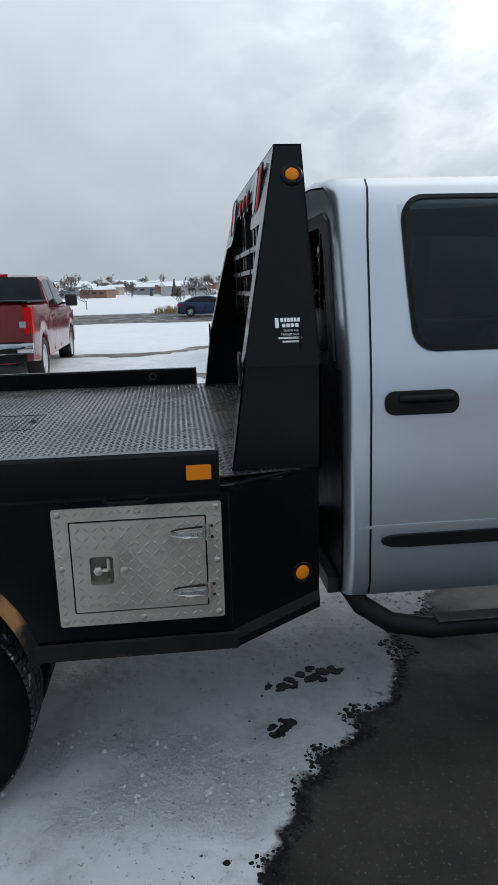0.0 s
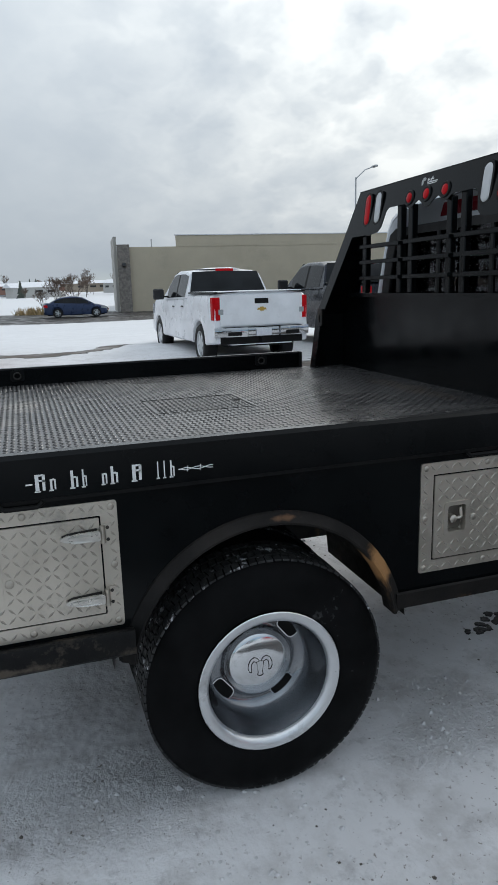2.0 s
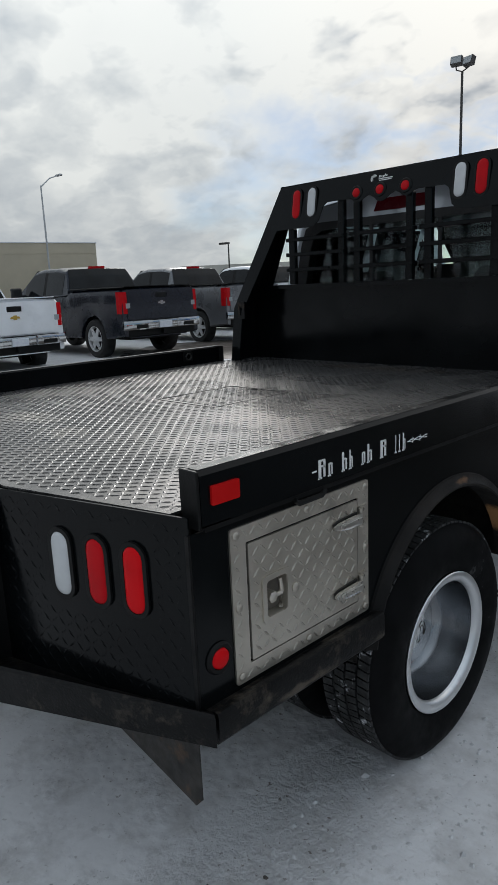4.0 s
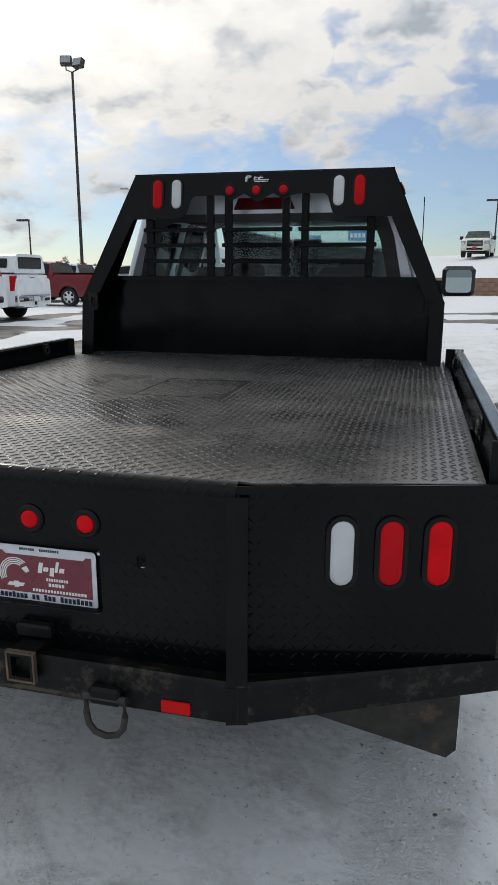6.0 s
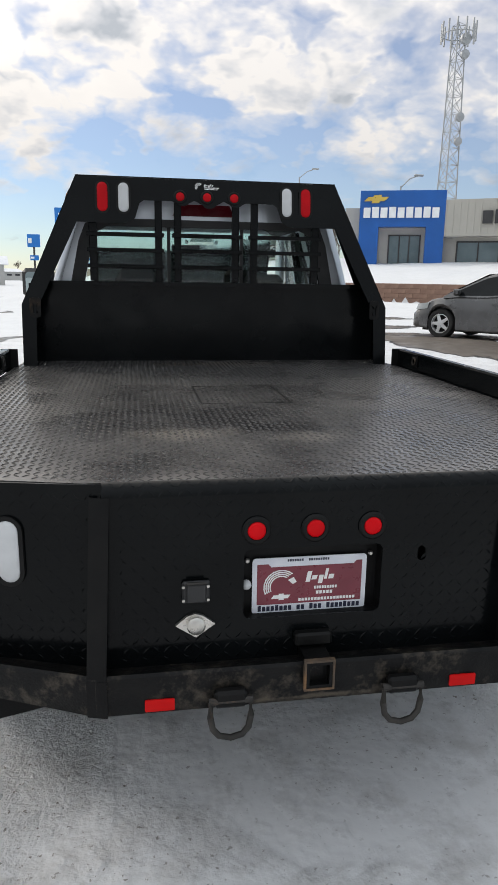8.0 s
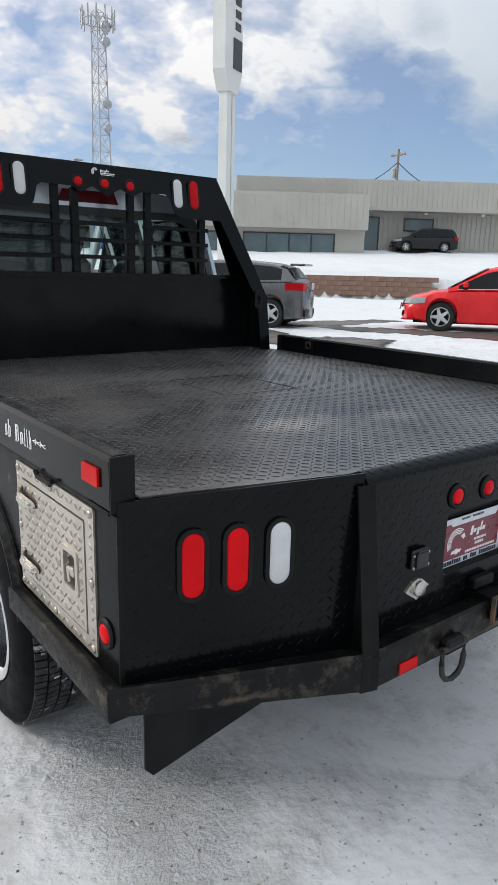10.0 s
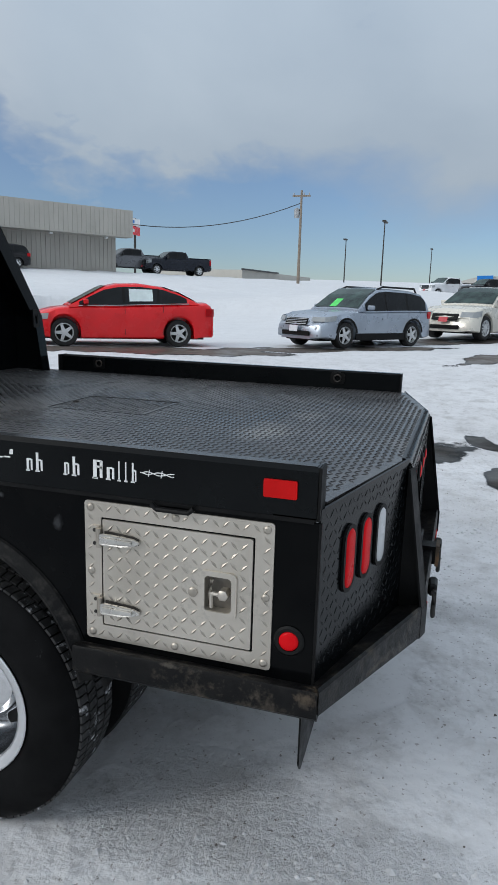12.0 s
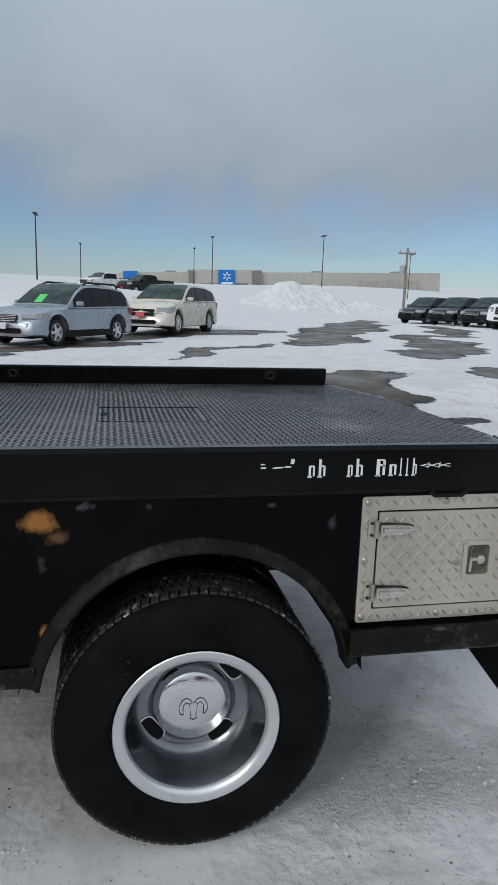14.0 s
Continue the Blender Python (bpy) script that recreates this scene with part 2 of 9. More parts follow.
BLACK_SCARRED = surface("scarred_black_paint", (0.0013, 0.0016, 0.0020), (0.0040, 0.0042, 0.0044), (0.12, 0.28), 0.0, 4.5, 160, 0.13, 0.0013, spec=0.07, dirt=(0.05, 0.05, 0.05), dirt_at=(0.84, 1.0), stains=(
    ((-1.16, 1.712, 1.066), (1.0, 0.085, 0.060), RUST_ORANGE, 1.0, 0.9, 22.0), ((-1.16, 1.660, 1.025), (1.0, 0.070, 0.045), (0.17, 0.085, 0.04), 0.7, 1.1, 26.0),
    ((-1.16, 1.695, 0.745), (1.0, 0.030, 0.050), RUST_ORANGE, 1.0, 0.8, 26.0), ((-1.16, 1.59, 1.105), (1.0, 0.08, 0.045), SCUFF, 0.6, 1.4, 30.0),
    ((-1.16, 1.70, 0.945), (1.0, 0.05, 0.070), SCUFF, 0.45, 1.4, 26.0), ((-1.16, 1.42, 1.100), (1.0, 0.055, 0.040), SCUFF, 0.6, 1.4, 30.0),
    ((-1.16, 1.08, 1.095), (1.0, 0.040, 0.030), SCUFF, 0.5, 1.4, 34.0), ((-1.16, 0.90, 1.035), (1.0, 0.050, 0.060), (0.06, 0.062, 0.066), 0.6, 1.3, 24.0),
    ((-1.16, 0.62, 1.150), (1.0, 0.07, 0.014), (0.16, 0.10, 0.055), 0.8, 1.0, 30.0)))
DECK = surface("tread_plate_black", (0.050, 0.049, 0.052), (0.100, 0.097, 0.099), (0.20, 0.36), 0.72, 1.6, 120, 0.12, 0.0008, dirt=(0.235, 0.220, 0.210), dirt_at=(0.56, 0.78), spec=0.6, stains=(
    ((-0.30, 0.56, 1.165), (0.42, 0.26, 1.0), (0.36, 0.325, 0.285), 0.85, 1.1, 3.5), ((0.10, 0.50, 1.165), (0.30, 0.22, 1.0), (0.30, 0.275, 0.25), 0.7, 1.2, 4.5),
    ((0.0, 2.45, 1.165), (0.85, 0.16, 1.0), (0.20, 0.155, 0.115), 0.8, 1.0, 4.0)))
TREAD = surface("tread_lug_black", (0.034, 0.0335, 0.034), (0.070, 0.068, 0.067), (0.22, 0.38), 0.6, 2.5, 120, 0.0, 0.001)
ALU = surface("aluminium_tread_plate", (0.50, 0.460, 0.398), (0.615, 0.570, 0.500), (0.30, 0.46), 0.80, 5.0, 200, 0.12, 0.0006, dirt=(0.30, 0.28, 0.25), dirt_at=(0.74, 0.95))
CHROME = surface("polished_wheel", (0.72, 0.73, 0.74), (0.80, 0.81, 0.82), (0.07, 0.20), 1.0, 4.0, 90, 0.03, 0.0005, dirt=(0.30, 0.30, 0.30), dirt_at=(0.76, 0.98))
STEEL = surface("bare_steel", (0.52, 0.50, 0.465), (0.66, 0.64, 0.60), (0.22, 0.36), 0.9, 20.0, 200, 0.15, 0.0006)
DARK_STEEL = surface("dark_oxidised_steel", (0.020, 0.019, 0.018), (0.048, 0.043, 0.038), (0.45, 0.7), 0.4, 14.0, 160, 0.3, 0.001, dirt=(0.12, 0.075, 0.045), dirt_at=(0.72, 0.9))
RUSTY_STEEL = surface("rust_filmed_steel", (0.05, 0.038, 0.028), (0.11, 0.075, 0.048), (0.6, 0.8), 0.1, 26.0, 160, 0.35, 0.001, dirt=(0.20, 0.105, 0.045), dirt_at=(0.62, 0.82))
RUBBER = surface("tyre_rubber", (0.0032, 0.0033, 0.0035), (0.0070, 0.0071, 0.0075), (0.5, 0.75), 0.0, 7.0, 120, 0.2, 0.001, dirt=(0.12, 0.12, 0.12), dirt_at=(0.80, 0.93), spec=0.07)
TREAD_SNOW = surface("snowy_tyre_tread", (0.016, 0.016, 0.016), (0.05, 0.05, 0.05), (0.6, 0.85), 0.0, 30.0, 160, 0.5, 0.003, dirt=(0.62, 0.63, 0.65), dirt_at=(0.72, 0.82), spec=0.3)
# a tone below ALU: on the lugs it stands in for their shaded edges
ALU_LUG = surface("worn_tread_lug", (0.38, 0.345, 0.295), (0.48, 0.44, 0.38), (0.34, 0.46), 0.8, 8.0, 200, 0.0, 0.0006)
# door aluminium darkened for the latch dish: shade of the recess in the colour
ALU_SHADED = surface("dull_dish_floor", (0.15, 0.137, 0.118), (0.23, 0.21, 0.18), (0.45, 0.6), 0.7, 20.0)
RIM_LIP = surface("satin_rim_lip", (0.68, 0.69, 0.70), (0.78, 0.79, 0.80), (0.26, 0.40), 0.85, 6.0, 120, 0.03, 0.0005, dirt=(0.35, 0.35, 0.35), dirt_at=(0.76, 0.98))
# aluminium darker than the lip: the dish's dark reflections put into the base colour
DISC_TONED = surface("satin_wheel_disc", (0.20, 0.21, 0.225), (0.31, 0.32, 0.335), (0.14, 0.26), 0.95, 7.0, 120, 0.05, 0.0005, dirt=(0.16, 0.16, 0.16), dirt_at=(0.72, 0.95))
PLASTIC = surface("black_plastic", (0.012, 0.012, 0.013), (0.022, 0.022, 0.023), (0.42, 0.6), 0.0, 8.0, 300, 0.2, 0.0005)
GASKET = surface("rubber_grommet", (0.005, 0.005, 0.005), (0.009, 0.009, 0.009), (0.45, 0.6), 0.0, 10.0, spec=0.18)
SILVER = surface("silver_metallic_paint", (0.50, 0.53, 0.575), (0.535, 0.565, 0.605), (0.30, 0.33), 0.82, 0.5, 900, 0.0, 0.0002, coat=0.35)
WHITE_DECAL = surface("white_vinyl", (0.72, 0.72, 0.71), (0.82, 0.82, 0.81), (0.4, 0.55), 0.0, 40.0)
MAROON = surface("maroon_plate", (0.155, 0.022, 0.036), (0.19, 0.028, 0.045), (0.25, 0.35), 0.0, 14.0)
NAVY_INK = surface("dark_ink", (0.015, 0.018, 0.04), None, (0.4, 0.5), 0.0, 14.0)
PLATE_WHITE = surface("plate_white", (0.62, 0.64, 0.70), (0.72, 0.74, 0.78), (0.3, 0.4), 0.0, 20.0)


def lens(name, c, rough=0.18, scale=150.0):
    m = surface(name, c, tuple(v * 0.82 for v in c), (rough, rough * 1.6), 0.0, 8.0, 260, 0.30, 0.0012, coat=0.0, spec=0.10)
    return m


RED_LENS = lens("red_lens", (0.66, 0.004, 0.008), 0.26)
RED_DEEP = lens("deep_red_lens", (0.50, 0.005, 0.010), 0.26)
BRAKE_LENS = lens("dark_brake_lens", (0.085, 0.003, 0.007), 0.2)
RUST_INSIDE = surface("rusty_tube_inside", (0.10, 0.065, 0.022), (0.20, 0.14, 0.05), (0.7, 0.9), 0.0, 30.0, 120, 0.4, 0.001)
WHITE_LENS = lens("clear_lens", (0.60, 0.61, 0.62))
AMBER = lens("amber_lens", (0.80, 0.235, 0.012))
REFLECT = lens("red_reflector", (0.58, 0.008, 0.008), 0.28)


def glass(name, tint, rough=0.02):
    m = bpy.data.materials.new(name)
    m.use_nodes = True
    nt = m.node_tree
    nt.nodes.clear()
    tr, gl, mx, fr, out = (nt.nodes.new("ShaderNode" + k) for k in ("BsdfTransparent", "BsdfGlossy", "MixShader", "Fresnel", "OutputMaterial"))
    tr.inputs[0].default_value = (*tint, 1)
    gl.inputs[0].default_value, gl.inputs[1].default_value = (0.95, 0.97, 1, 1), rough
    fr.inputs[0].default_value = 1.32
    link(nt, fr.outputs[0], mx.inputs[0])
    link(nt, tr.outputs[0], mx.inputs[1])
    link(nt, gl.outputs[0], mx.inputs[2])
    link(nt, mx.outputs[0], out.inputs[0])
    return m


CAB_GLASS = glass("cab_glass", (0.86, 0.92, 0.90))
TINT_GLASS = glass("tinted_door_glass", (0.36, 0.40, 0.42))
DARK_GLASS = surface("dark_car_glass", (0.005, 0.006, 0.007), (0.012, 0.014, 0.016), (0.03, 0.06), 0.0, 2.0, spec=0.20)
WINDSCREEN = surface("car_windscreen_glass", (0.010, 0.020, 0.018), (0.050, 0.085, 0.075), (0.03, 0.06), 0.0, 2.4, spec=0.22)
SHOP_GLASS = surface("shop_window_glass", (0.07, 0.115, 0.13), (0.12, 0.17, 0.19), (0.04, 0.08), 0.0, 0.6, spec=0.8)
SEAT = surface("seat_cloth", (0.008, 0.008, 0.009), (0.014, 0.014, 0.015), (0.8, 0.95), 0.0, 30.0)


# ---- mesh helpers ----
def mesh_of(name, bm, material, smooth=None):
    me = bpy.data.meshes.new(name)
    bm.normal_update()
    bm.to_mesh(me)
    bm.free()
    for mt in (material if isinstance(material, (list, tuple)) else (material,)):
        me.materials.append(mt)
    if smooth is not None:
        for p in me.polygons:
            p.use_smooth = True
        me.set_sharp_from_angle(angle=radians(smooth))
    return me


def part(name, bm, material, parent, label="", smooth=None):
    ob = new(name, mesh_of(name, bm, material, smooth))
    ob.parent = parent
    if label:
        tagged(ob, label)
    return ob


def solid(name, bm, material, label, category, group="", kind="", smooth=None):
    return tagged(new(name, mesh_of(name, bm, material, smooth)), label, category, group, kind)


def empty(name, label, category, group="", m=None, kind=""):
    ob = new(name)
    ob.empty_display_size = 0.2
    if m is not None:
        ob.matrix_world = m
    return tagged(ob, label, category, group, kind)


def box(bm, x0, y0, z0, x1, y1, z1, bevel=0.0, segs=1):
    vs = [bm.verts.new((x, y, z)) for x in (x0, x1) for y in (y0, y1) for z in (z0, z1)]
    fs = [bm.faces.new([vs[i] for i in q]) for q in ((0, 1, 3, 2), (4, 6, 7, 5), (0, 4, 5, 1), (2, 3, 7, 6), (0, 2, 6, 4), (1, 5, 7, 3))]
    if bevel:
        bmesh.ops.bevel(bm, geom=list({e for f in fs for e in f.edges}), offset=bevel, segments=segs, affect="EDGES", profile=0.6)
    return bm


def boxes(*rows, bevel=0.0):
    bm = bmesh.new()
    for r in rows:
        box(bm, *r, bevel=bevel)
    return bm


def slab(outer, holes, thick, place, bm=None):
    """A plate of the 2D outline with holes; place(u, v, w) gives its points, w from 0 to thick."""
    bm = bm or bmesh.new()
    loops = [list(outer)] + [list(h) for h in holes]
    flat = [p for lp in loops for p in lp]
    from mathutils.geometry import tessellate_polygon
    tris = tessellate_polygon([[Vector((u, v, 0)) for u, v in lp] for lp in loops])
    lo = [bm.verts.new(place(u, v, 0.0)) for u, v in flat]
    hi = [bm.verts.new(place(u, v, thick)) for u, v in flat]
    for a, b, c in tris:
        for vs in ((lo[a], lo[b], lo[c]), (hi[c], hi[b], hi[a])):
            try:
                bm.faces.new(vs)
            except ValueError:
                pass
    k = 0
    for lp in loops:
        n = len(lp)
        for i in range(n):
            a, b = k + i, k + (i + 1) % n
            bm.faces.new((lo[a], lo[b], hi[b], hi[a]))
        k += n
    bmesh.ops.recalc_face_normals(bm, faces=bm.faces)
    return bm


def arc(cx, cy, r, a0, a1, n, ry=None):
    ry = ry or r
    return [(cx + r * math.cos(radians(a0 + (a1 - a0) * i / n)), cy + ry * math.sin(radians(a0 + (a1 - a0) * i / n))) for i in range(n + 1)]


def rounded(u0, v0, u1, v1, r, n=4):
    return arc(u1 - r, v1 - r, r, 0, 90, n) + arc(u0 + r, v1 - r, r, 90, 180, n) + arc(u0 + r, v0 + r, r, 180, 270, n) + arc(u1 - r, v0 + r, r, 270, 360, n)


def lathe(bm, profile, m, n=32, close=False):
    """Turns (radius, height) pairs about the z axis of m."""
    rows = []
    for r, h in profile:
        rows.append([bm.verts.new(m @ Vector((r * math.cos(2 * math.pi * k / n), r * math.sin(2 * math.pi * k / n), h))) for k in range(n)] if r > 1e-6 else [bm.verts.new(m @ Vector((0, 0, h)))])
    for a, b in zip(rows, rows[1:]):
        for k in range(n):
            j = (k + 1) % n
            if len(a) == 1 and len(b) == 1:
                continue
            if len(a) == 1:
                bm.faces.new((a[0], b[k], b[j]))
            elif len(b) == 1:
                bm.faces.new((a[k], a[j], b[0]))
            else:
                bm.faces.new((a[k], a[j], b[j], b[k]))
    bmesh.ops.recalc_face_normals(bm, faces=bm.faces)
    return bm


def sweep(bm, pts, r, n=8, r1=None):
    pts = [Vector(p) for p in pts]
    rows = []
    for i, p in enumerate(pts):
        d = (pts[min(i + 1, len(pts) - 1)] - pts[max(i - 1, 0)]).normalized()
        side = d.cross(Vector((0, 0, 1)))
        side = d.cross(Vector((1, 0, 0))) if side.length < 1e-3 else side
        side.normalize()
        upv = side.cross(d)
        rr = r if r1 is None else r + (r1 - r) * i / (len(pts) - 1)
        rows.append([bm.verts.new(p + rr * (math.cos(2 * math.pi * k / n) * side + math.sin(2 * math.pi * k / n) * upv)) for k in range(n)])
    for a, b in zip(rows, rows[1:]):
        for k in range(n):
            j = (k + 1) % n
            bm.faces.new((a[k], a[j], b[j], b[k]))
    bm.faces.new(rows[0][::-1])
    bm.faces.new(rows[-1])
    return bm


def loft(bm, rings, caps=True, mat_of=None):
    """Skin over rings of equal counts (open rings mirrored beforehand)."""
    rows = [[bm.verts.new(p) for p in ring] for ring in rings]
    for i, (a, b) in enumerate(zip(rows, rows[1:])):
        for k in range(len(a)):
            j = (k + 1) % len(a)
            f = bm.faces.new((a[k], a[j], b[j], b[k]))
            if mat_of:
                f.material_index = mat_of(i, k)
    if caps:
        bm.faces.new(rows[0][::-1])
        bm.faces.new(rows[-1])
    bmesh.ops.recalc_face_normals(bm, faces=bm.faces)
    return bm


def axis_x(x, y, z, sign=1):
    """Local z points along world x (sign 1) or against it (sign -1)."""
    return Matrix.Translation((x, y, z)) @ Euler((0, radians(90 * sign), 0)).to_matrix().to_4x4()


def face_frame(origin, right, upv):
    """A frame whose x runs right, y up and z out of a face."""
    r, u = Vector(right).normalized(), Vector(upv).normalized()
    w = r.cross(u)
    m = Matrix((r, u, w)).transposed().to_4x4()
    m.translation = Vector(origin)
    return m


def lugs(name, m, u0, v0, u1, v1, pitch, size, material, parent, inside=None, kind="stuff", label=""):
    """Raised lozenges of tread plate over a rectangle of the frame m, in rows that turn by 90 degrees from one to the next."""
    verts, faces = [], []
    ln, wd, ht = size
    shape = [(-ln, 0, 0), (0, -wd, 0), (ln, 0, 0), (0, wd, 0), (-ln * 0.45, 0, ht), (ln * 0.45, 0, ht)]
    quads = [(0, 1, 5, 4), (1, 2, 5), (2, 3, 4, 5), (3, 0, 4)]
    nu, nv = int((u1 - u0) / pitch), int((v1 - v0) / pitch)
    for i in range(nu):
        for j in range(nv):
            u, v = u0 + (i + 0.5) * (u1 - u0) / nu, v0 + (j + 0.5) * (v1 - v0) / nv
            if inside and not inside(u, v):
                continue
            a = radians(45 if (i + j) % 2 else -45)
            c, s, k = math.cos(a), math.sin(a), len(verts)
            verts += [tuple(m @ Vector((u + x * c - y * s, v + x * s + y * c, z))) for x, y, z in shape]
            faces += [tuple(k + q for q in f) for f in quads]
    me = bpy.data.meshes.new(name)
    me.from_pydata(verts, [], faces)
    me.materials.append(material)
    ob = new(name, me)
    ob.parent = parent
    return tagged(ob, label, kind=kind)


# ---- ground ----
def smooth(a, b, v):
    t = min(1.0, max(0.0, (v - a) / (b - a)))
    return t * t * (3 - 2 * t)


WALL_N = Vector((0.634, 0.773))


def past_wall(x, y):
    """Metres past the line of the retaining wall, towards the showroom terrace."""
    return (x - 6.5) * WALL_N.x + (y - 30.0) * WALL_N.y


def ground_z(x, y):
    r = math.hypot(x, y)
    side = 0.26 + 0.19 * smooth(-7, 4, x)
    z = side * smooth(4.0, 14.0, r)
    z += 0.020 * min(14.0, max(0.0, x - 16)) + 0.004 * max(0.0, x - 30)
    z += 0.028 * max(0.0, y - 15) * smooth(-4, 8, x) * (1 - smooth(40, 90, y))
    z -= 0.42 * smooth(14, 46, -x)
    s = past_wall(x, y)
    top = 1.50 + 0.082 * min(max(s, 0), 24) + 0.012 * max(0, s - 24)
    wide = 0.05 + 9.0 * smooth(22, 34, x)
    k = smooth(-wide, 0.02, s) * (1 - smooth(2, -8, x) * 0.0) * smooth(-10, 1, x)
    z = z + (max(top, z) - z) * k
    z += (0.021 + 0.011 * smooth(-0.10, -0.38, y / max(x, 1.0))) * max(0, x - 70)
    # ploughed heaps: a ridge before the wall and a low bank on the far lot
    z += 0.16 * math.exp(-((s + 2.2) / 1.6) ** 2) * smooth(2, 8, x) * (1 - smooth(26, 32, x))
    z += 0.4 * math.exp(-(((x - 62) / 10) ** 2 + ((y + 23) / 8) ** 2))
    z += 0.75 * math.exp(-(((x - 31) / 5) ** 2 + ((y - 5) / 5) ** 2))
    z += 0.35 * math.exp(-(((x - 58) / 4) ** 2 + ((y - 2) / 8) ** 2)) - 0.75 * math.exp(-(((x - 70) / 8) ** 2 + ((y - 1) / 6) ** 2))
    if r > 9:
        w = smooth(9, 16, r)
        z += w * 0.05 * noise.noise(Vector((x * 0.25, y * 0.25, 3.0)))
        z += w * 0.10 * smooth(0.5, 4, s) * noise.noise(Vector((x * 0.55, y * 0.55, 7.0)))
    return z


# bare asphalt: centre, half length, half width, turn in degrees
BARE = [(-14.2, 1.4, 2.8, 0.45, 108), (9.2, 12.2, 4.0, 0.9, -20), (10.8, 7.6, 4.5, 0.75, -68), (14.6, 3.4, 4.2, 0.8, -52), (20.6, -1.0, 6.0, 1.0, -48), (15.0, -1.6, 3.6, 0.5, -38),
        (3.9, -0.6, 0.55, 0.34, 0), (5.6, -0.5, 0.45, 0.28, 0), (8.9, -3.3, 1.8, 0.60, -45), (5.7, -2.5, 0.85, 0.45, -40), (24, -7.5, 8, 1.2, -24), (7.6, -1.9, 0.8, 0.35, -20),
        (33, -12, 9, 1.1, -22), (19, -9.5, 5, 0.9, -26), (27, -14, 6, 0.8, -20), (9.8, -5.9, 1.0, 0.6, -30), (14.5, -7.4, 2.8, 1.0, -30), (18.4, -9.4, 3.2, 1.3, -25),
        (-5.6, 10.5, 5.5, 0.8, 62), (-8.6, 15.5, 7.5, 0.9, 70), (-11, 21, 5, 0.8, 80), (-7.5, 22, 6, 0.6, 72), (-9.5, 5.5, 3.5, 0.5, 88), (-6.8, 0.8, 4.0, 0.35, 84), (-9.5, 10.5, 4.0, 1.6, 88),
        (3.7, 17.5, 3.4, 0.6, -12), (4.5, 20.5, 4.2, 0.7, -16), (5.4, 14.4, 2.6, 0.5, -20), (6.6, 10.6, 3.4, 0.8, -58), (-17, 33, 8, 1.2, 60), (-12, 40, 9, 1.0, 70)]


def bare_at(x, y):
    """1 where the asphalt is swept clear, 0 under snow; soft in between."""
    v = 0.0
    # the puddle-dark asphalt beside the cab
    s = (x - 1.47) * 0.587 + (y - 2.34) * 0.81 + 0.16 * noise.noise(Vector((x * 2.1, y * 2.1, 0.5))) + 0.07 * noise.noise(Vector((x * 7, y * 7, 2.5)))
    v = max(v, smooth(-0.20, 0.20, s) * (1 - smooth(6.0, 8.5, y)) * (1 - smooth(4.6, 6.5, x)) * smooth(-3.5, -1.2, x))
    wx, wy = x + 1.4 * noise.noise(Vector((x * 0.35, y * 0.35, 1.0))), y + 1.4 * noise.noise(Vector((x * 0.35, y * 0.35, 5.0)))
    wx += 0.35 * noise.noise(Vector((x * 1.3, y * 1.3, 1.0)))
    wy += 0.35 * noise.noise(Vector((x * 1.3, y * 1.3, 9.0)))
    for cx, cy, a, b, deg in BARE:
        dx, dy = wx - cx, wy - cy
        if abs(dx) > a + 2 or abs(dy) > a + 2:
            continue
        c, sn = math.cos(radians(deg)), math.sin(radians(deg))
        u, w = (dx * c + dy * sn) / a, (-dx * sn + dy * c) / b
        v = max(v, 1 - smooth(0.75, 1.25, math.sqrt(u * u + w * w)))
    # the highway past the lot
    if x < -30:
        v = max(v, 0.66 * smooth(12.5, 9.5, abs(x + 48.5 + 0.05 * (y - 3))))
    return v


def churn_at(x, y):
    """1 in the tyre tracks behind the truck, where the packed snow is torn up."""
    wob = 0.12 * noise.noise(Vector((x * 1.3, y * 1.3, 4.0)))
    left = smooth(0.30, 0.14, abs(x + 0.86 + wob)) * smooth(-3.0, -1.6, y) * (1 - smooth(0.95, 1.15, y))
    right = 0.55 * smooth(0.26, 0.12, abs(x - 1.0 + wob)) * smooth(-1.5, -0.6, y) * (1 - smooth(0.95, 1.15, y))
    front = 0.7 * smooth(0.30, 0.14, abs(x - 1.0 + wob)) * smooth(1.5, 1.7, y) * (1 - smooth(2.4, 3.0, y))
    return max(left, right, front) * smooth(-0.30, 0.12, noise.noise(Vector((x * 2.4, y * 2.4, 8.0))))


def grid_line(near, step_near, mid, step_mid, far_step):
    out, v = [0.0], 0.0
    while v < 900:
        v += step_near if v < near else step_mid if v < mid else max(step_mid, (v - mid) * far_step + step_mid)
        out.append(v)
    return out


def make_ground():
    half = grid_line(5.5, 0.09, 34, 0.34, 0.10)
    xs = [-v for v in half[:0:-1]] + half
    ys = list(xs)
    verts, bare, churn = [], [], []
    for x in xs:
        for y in ys:
            verts.append((x, y, ground_z(x, y)))
            churn.append(churn_at(x, y) if abs(x) < 3 and abs(y) < 4 else 0.0)
            bare.append(bare_at(x, y) if -70 < x < 60 and -40 < y < 60 else 0.0)
    n = len(ys)
    faces = [(i * n + j, (i + 1) * n + j, (i + 1) * n + j + 1, i * n + j + 1) for i in range(len(xs) - 1) for j in range(n - 1)]
    me = bpy.data.meshes.new("ground")
    me.from_pydata(verts, [], faces)
    at = me.attributes.new("bare", "FLOAT", "POINT")
    at.data.foreach_set("value", bare)
    me.attributes.new("churn", "FLOAT", "POINT").data.foreach_set("value", churn)
    for p in me.polygons:
        p.use_smooth = True
    return me


